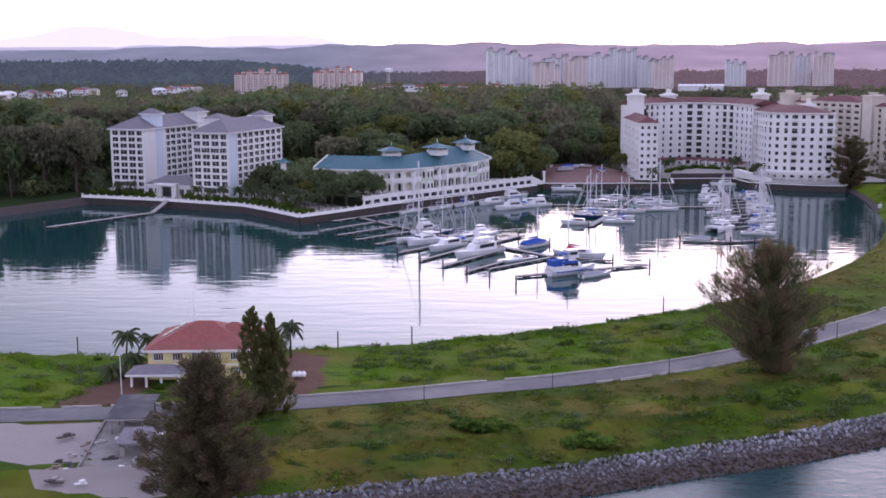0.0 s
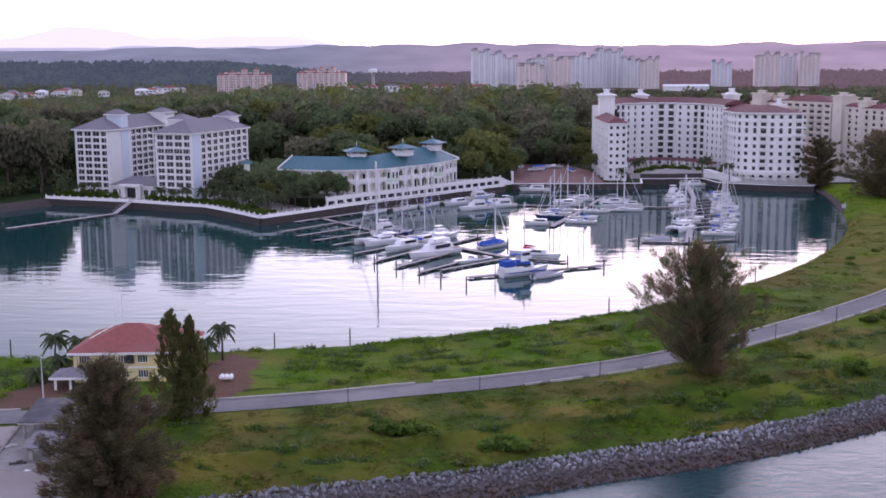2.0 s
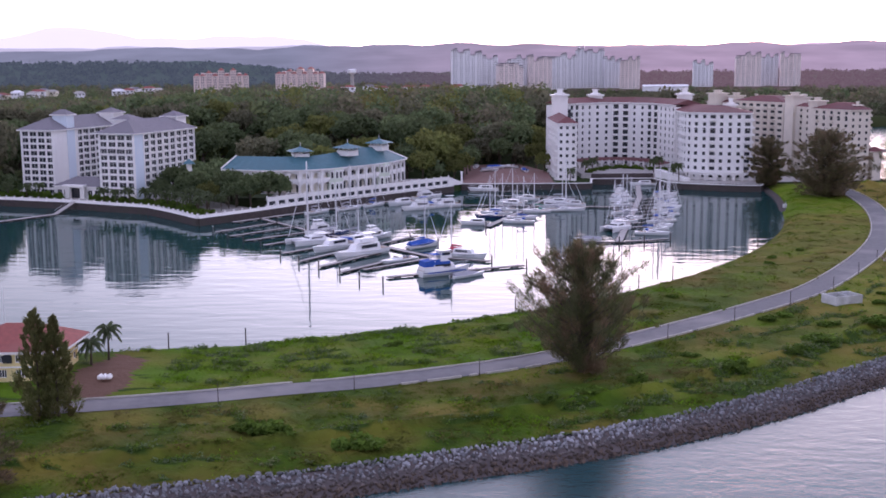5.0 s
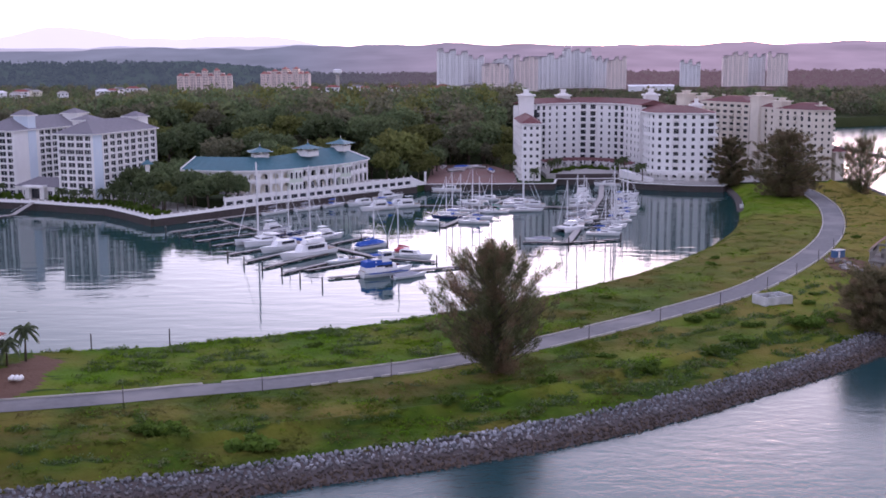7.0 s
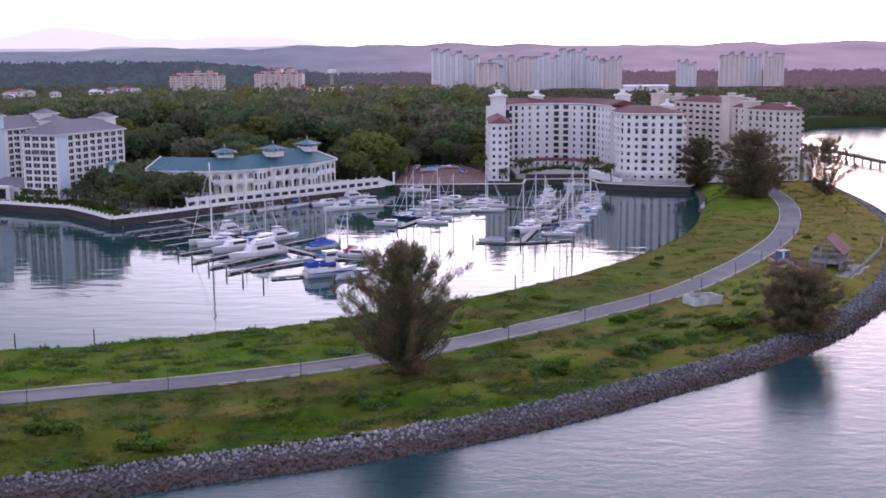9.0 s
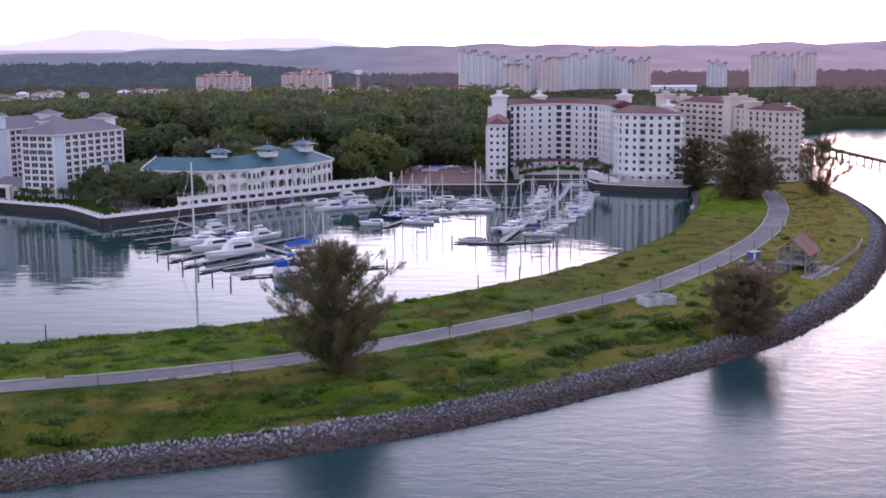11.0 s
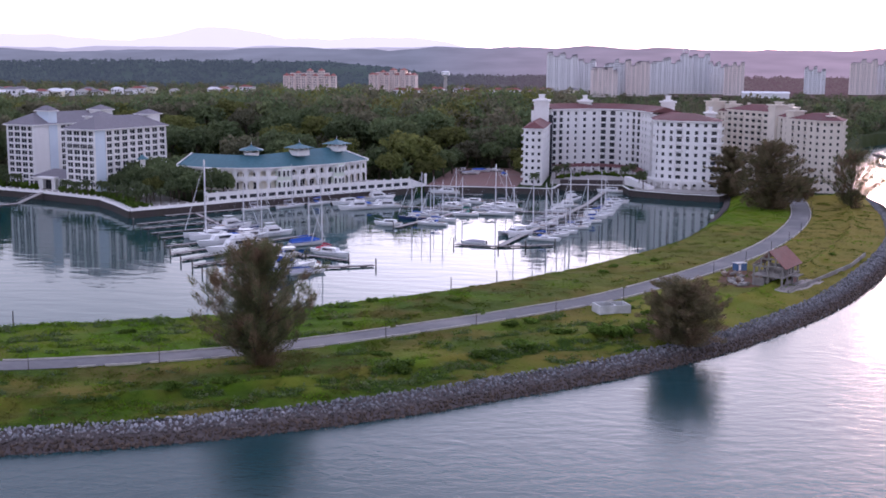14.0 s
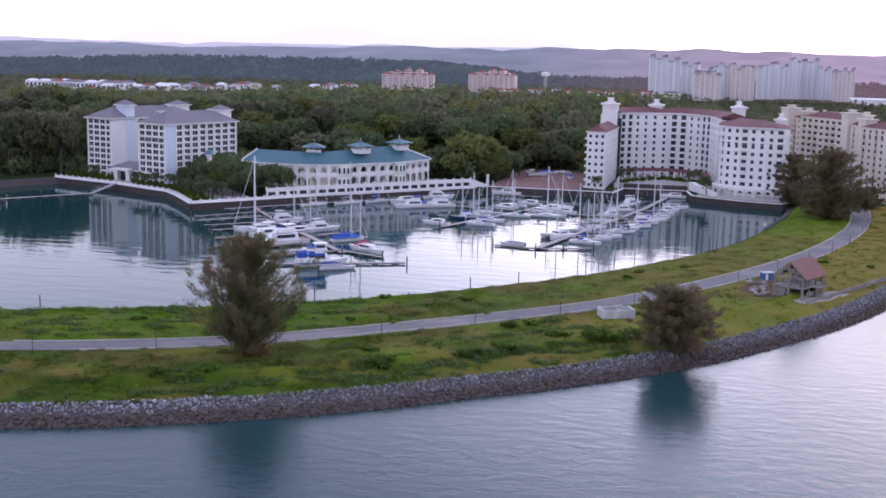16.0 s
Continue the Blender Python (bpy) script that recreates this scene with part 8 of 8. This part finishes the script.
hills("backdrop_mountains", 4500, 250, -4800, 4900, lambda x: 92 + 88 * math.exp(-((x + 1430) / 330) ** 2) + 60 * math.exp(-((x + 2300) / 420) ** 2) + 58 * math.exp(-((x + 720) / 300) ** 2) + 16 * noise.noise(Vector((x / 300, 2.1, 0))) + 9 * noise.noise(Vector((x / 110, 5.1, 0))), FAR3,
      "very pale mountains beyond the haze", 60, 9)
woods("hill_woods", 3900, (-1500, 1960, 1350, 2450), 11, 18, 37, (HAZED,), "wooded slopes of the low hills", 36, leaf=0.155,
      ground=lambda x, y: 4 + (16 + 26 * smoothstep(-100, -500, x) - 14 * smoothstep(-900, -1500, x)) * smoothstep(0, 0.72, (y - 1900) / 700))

# ---- far town ----
# paler than the near glass: haze over the far windows put into the colour
FARGLASS = mat("haze_paled_far_glass", (0.12, 0.125, 0.15), (0.08, 0.085, 0.10), 0.2, 0.35)


def far_block(name, x, y, z, w, d, floors, cols, turn, wall_mat, label, group, roof_mat=None, fh=3.0, crown=2):
    """A far block of flats: bays of unequal height, each a wall grid with openings before a glazed core, dark roof slabs above."""
    o = thing(name, x, y, z, label, "apartment block", group, turn)
    g = random.Random(int(x * 7 + y))
    bays = crown * 2 + 1
    bw = w / bays
    for k in range(bays):
        xx = -w / 2 + bw * (k + 0.5)
        out = (0.0, -3.2, 0.0, -2.0)[k % 4] if roof_mat else (0.0, -1.8, 0.0, -0.9)[k % 4]
        h = fh * (floors + (0, 0, 1, 0, 2, 0, 2, 0, 0)[k % 9]) if roof_mat else fh * (floors - (0, 1, 0, 2, 1)[(k + int(x)) % 5])
        dd = d - 2 * out
        Shape().box(xx, 0, 0, bw - 0.3, dd - 1.0, h).ob("glazing", FARGLASS, parent=o)
        grid = Shape()
        nf = int(round(h / fh))
        for f in range(nf + 1):
            hh = (1.2 if roof_mat else 1.6) if f < nf else 0.9
            for s_ in (-1, 1):
                grid.box(xx, s_ * dd / 2, f * fh, bw, 0.5, hh)
            grid.box(xx, 0, f * fh, bw, dd - 0.6, 0.3)
        piers = 3 if k % 2 else 4
        for c in range(piers):
            px = xx - bw / 2 + bw * (c + 0.5) / piers
            for s_ in (-1, 1):
                grid.box(px, s_ * dd / 2, 0, bw / piers * (0.62 if c % 2 == 0 else 0.4), 0.62, h + 0.4)
        for s_ in (-1, 1):
            if k in (0, bays - 1) or out:
                grid.box(xx + s_ * (bw / 2 - 0.2), 0, 0, 0.4, dd, h)
        tagged(grid.ob("wall", wall_mat, parent=o), kind="stuff")
        if roof_mat:
            ww = bw * 0.5
            Shape().add([(xx - ww, -dd * 0.53, h + 0.95), (xx + ww, -dd * 0.53, h + 0.95), (xx + ww, dd * 0.53, h + 0.95), (xx - ww, dd * 0.53, h + 0.95), (xx, -dd * 0.15, h + 4.0), (xx, dd * 0.15, h + 4.0)],
                        [(0, 1, 4), (1, 2, 5, 4), (2, 3, 5), (3, 0, 4, 5), (3, 2, 1, 0)]).ob("roof", roof_mat, parent=o)
            if k % 2:
                Shape().box(xx, 0, h + 0.9, bw * 0.62, dd * 0.45, 3.4).ob("lift_house", wall_mat, parent=o)
        else:
            Shape().box(xx, 0, h + 0.92, bw * 1.04, dd + 1.0, 0.9).ob("roof_slab", GREYROOF, parent=o)
            if k % 2 == 0:
                up = g.uniform(0.6, 1.8)
                Shape().box(xx, 0, h + 1.84, bw * 0.6, dd * 0.6, up).ob("lift_house", wall_mat, parent=o)
                Shape().add([(xx - bw * 0.42, -dd * 0.4, h + 1.85 + up), (xx + bw * 0.42, -dd * 0.4, h + 1.85 + up), (xx + bw * 0.42, dd * 0.4, h + 1.85 + up), (xx - bw * 0.42, dd * 0.4, h + 1.85 + up),
                             (xx - bw * 0.42, -dd * 0.4, h + 2.4 + up), (xx + bw * 0.42, -dd * 0.4, h + 3.6 + up), (xx + bw * 0.42, dd * 0.4, h + 3.6 + up), (xx - bw * 0.42, dd * 0.4, h + 2.4 + up)],
                            [(3, 2, 1, 0), (4, 5, 6, 7), (0, 1, 5, 4), (1, 2, 6, 5), (2, 3, 7, 6), (3, 0, 4, 7)]).ob("roof_fin", GREYROOF, parent=o)
    return o


GREYWALL = mat("pale_grey_paint", (0.78, 0.78, 0.81), (0.70, 0.70, 0.73), 0.1, 0.8, c3=(0.74, 0.73, 0.75), big=0.03)
ROSEWALL = mat("rose_grey_paint", (0.78, 0.68, 0.66), (0.70, 0.61, 0.59), 0.1, 0.8, c3=(0.73, 0.65, 0.63), big=0.03)
for x, y, w, fl, m, t in ((80, 1672, 43, 19, GREYWALL, 5), (115, 1720, 25, 16, GREYWALL, -4), (139, 1630, 35, 13, ROSEWALL, 8), (158, 1720, 36, 16, GREYWALL, -3), (187, 1700, 33, 16, ROSEWALL, 4), (223, 1795, 27, 17, GREYWALL, 0),
                         (247, 1850, 24, 17, GREYWALL, 0), (290, 1862, 27, 19, GREYWALL, -3), (315, 1850, 29, 15, GREYWALL, 4), (333, 1790, 29, 15, ROSEWALL, -4)):
    far_block("apartment_tower", x, y, 14, w, 18, fl, 6, t, m, "tall pale apartment tower beyond the woods", "far towers", crown=2 if w > 28 else 1)
mast_tower = far_block("apartment_tower", 266, 1850, 14, 17, 17, 20, 4, 0, GREYWALL, "tallest pale tower with an open steel frame on its roof", "far towers", crown=1)
for k in range(3):
    Shape().box(0, 0, 66 + 3.2 * k, 9 - 1.5 * k, 9 - 1.5 * k, 0.5).ob("frame_ring", GREYWALL, parent=mast_tower)
for sx in (-1, 1):
    for sy in (-1, 1):
        Shape().tube([(sx * 4.4, sy * 4.4, 62), (sx * 2.6, sy * 2.6, 74.5)], [0.4, 0.35], 5).ob("frame_post", GREYWALL, parent=mast_tower)
for x, y, w, fl, m, t in ((470, 1900, 32, 13, GREYWALL, -10), (543, 1900, 40, 17, ROSEWALL, -10), (583, 1930, 34, 16, GREYWALL, -12), (612, 1900, 32, 17, ROSEWALL, -14)):
    far_block("apartment_tower", x, y, 14, w, 18, fl, 7, t, m, "tall pale apartment tower near the setting sun", "far towers", crown=2)
far_block("apartment_block", -220, 1400, 12, 64, 18, 10, 14, 8, PINKWALL, "pale apartment block with red hipped roofs", "far blocks", REDROOF, crown=4)
far_block("apartment_block", -143, 1555, 12, 64, 18, 10, 14, -4, PINKWALL, "pale apartment block with red hipped roofs", "far blocks", REDROOF, crown=4)
tower = thing("water_tower", -78, 1600, 14, "slender far water tower with a broad tank", "water tower")
Shape().tube([(0, 0, 0), (0, 0, 27)], [3.0, 2.4], 10).ob("shaft", CONCRETE, parent=tower)
Shape().tube([(0, 0, 26.9), (0, 0, 29), (0, 0, 33), (0, 0, 34)], [3, 6.0, 6.0, 3], 12).ob("tank", GREYWALL, parent=tower)
hall = thing("warehouse", 360, 1650, 14, "long low white-roofed hall beyond the woods", "hall", turn=-3)
Shape().box(0, 0, 0, 62, 16, 7).ob("wall", GREYWALL, parent=hall)
Shape().add([(-32, -9, 7), (32, -9, 7), (32, 9, 7), (-32, 9, 7), (-32, 0, 9.5), (32, 0, 9.5)], [(0, 1, 5, 4), (2, 3, 4, 5), (1, 2, 5), (3, 0, 4), (3, 2, 1, 0)]).ob("roof", GREYWALL, parent=hall)
town = random.Random(61)


def cottage(x, y, z, turn, w, h, roof_mat):
    o = thing("house", x, y, z, "small white far house with a low roof", "house", "far houses", turn)
    Shape().box(0, 0, 0, w, 9, h).box(w * 0.3, -5, 0, w * 0.3, 2, h * 0.6).ob("wall", GREYWALL if town.random() < 0.7 else CREAM, parent=o)
    Shape().add([(-w / 2 - 0.6, -5.2, h), (w / 2 + 0.6, -5.2, h), (w / 2 + 0.6, 5.2, h), (-w / 2 - 0.6, 5.2, h), (-w / 4, 0, h + 2.4), (w / 4, 0, h + 2.4)],
                [(0, 1, 5, 4), (1, 2, 5), (2, 3, 4, 5), (3, 0, 4), (3, 2, 1, 0)]).ob("roof", roof_mat, parent=o)
    for k in range(3):
        Shape().box(-w / 2 + w * (k + 0.5) / 3, -4.52, h * 0.55, w * 0.16, 0.12, h * 0.28).ob("window", GLASS, parent=o)


for i in range(44):
    t = town.random()
    x, y = -560 + 230 * t + town.uniform(-30, 30), 1150 + 330 * t + town.uniform(-45, 45)
    cottage(x, y, 18 + 2 * t, town.uniform(-20, 20), town.uniform(9, 17), town.uniform(5, 8), town.choice([GREYROOF, CONCRETE, REDROOF, GREYWALL]))
for i in range(16):
    cottage(-600 + 15 * (i % 8), 1180 + 22 * (i // 8) + town.uniform(-4, 4), 18, town.uniform(-8, 8), 14, 11, town.choice([REDROOF, GREYWALL, GREYROOF]))
for i in range(10):
    cottage(-120 + 24 * i + town.uniform(-8, 8), 1480 + town.uniform(-60, 60), 18, town.uniform(-20, 20), 18, 8, town.choice([REDROOF, REDROOF, GREYROOF]))
jetty = thing("jetty", 311.8, 771, 0, "long dark jetty across the bright river", "jetty", turn=-88.3)
Shape().box(70, 0, 2.5, 180, 4.5, 1.3).ob("deck", PILE, parent=jetty)
for i in range(14):
    Shape().tube([(-15 + 12.5 * i, 0, -1), (-15 + 12.5 * i, 0, 3.1)], [0.6, 0.6], 6).ob("pile", PILE, parent=jetty)

rocks()
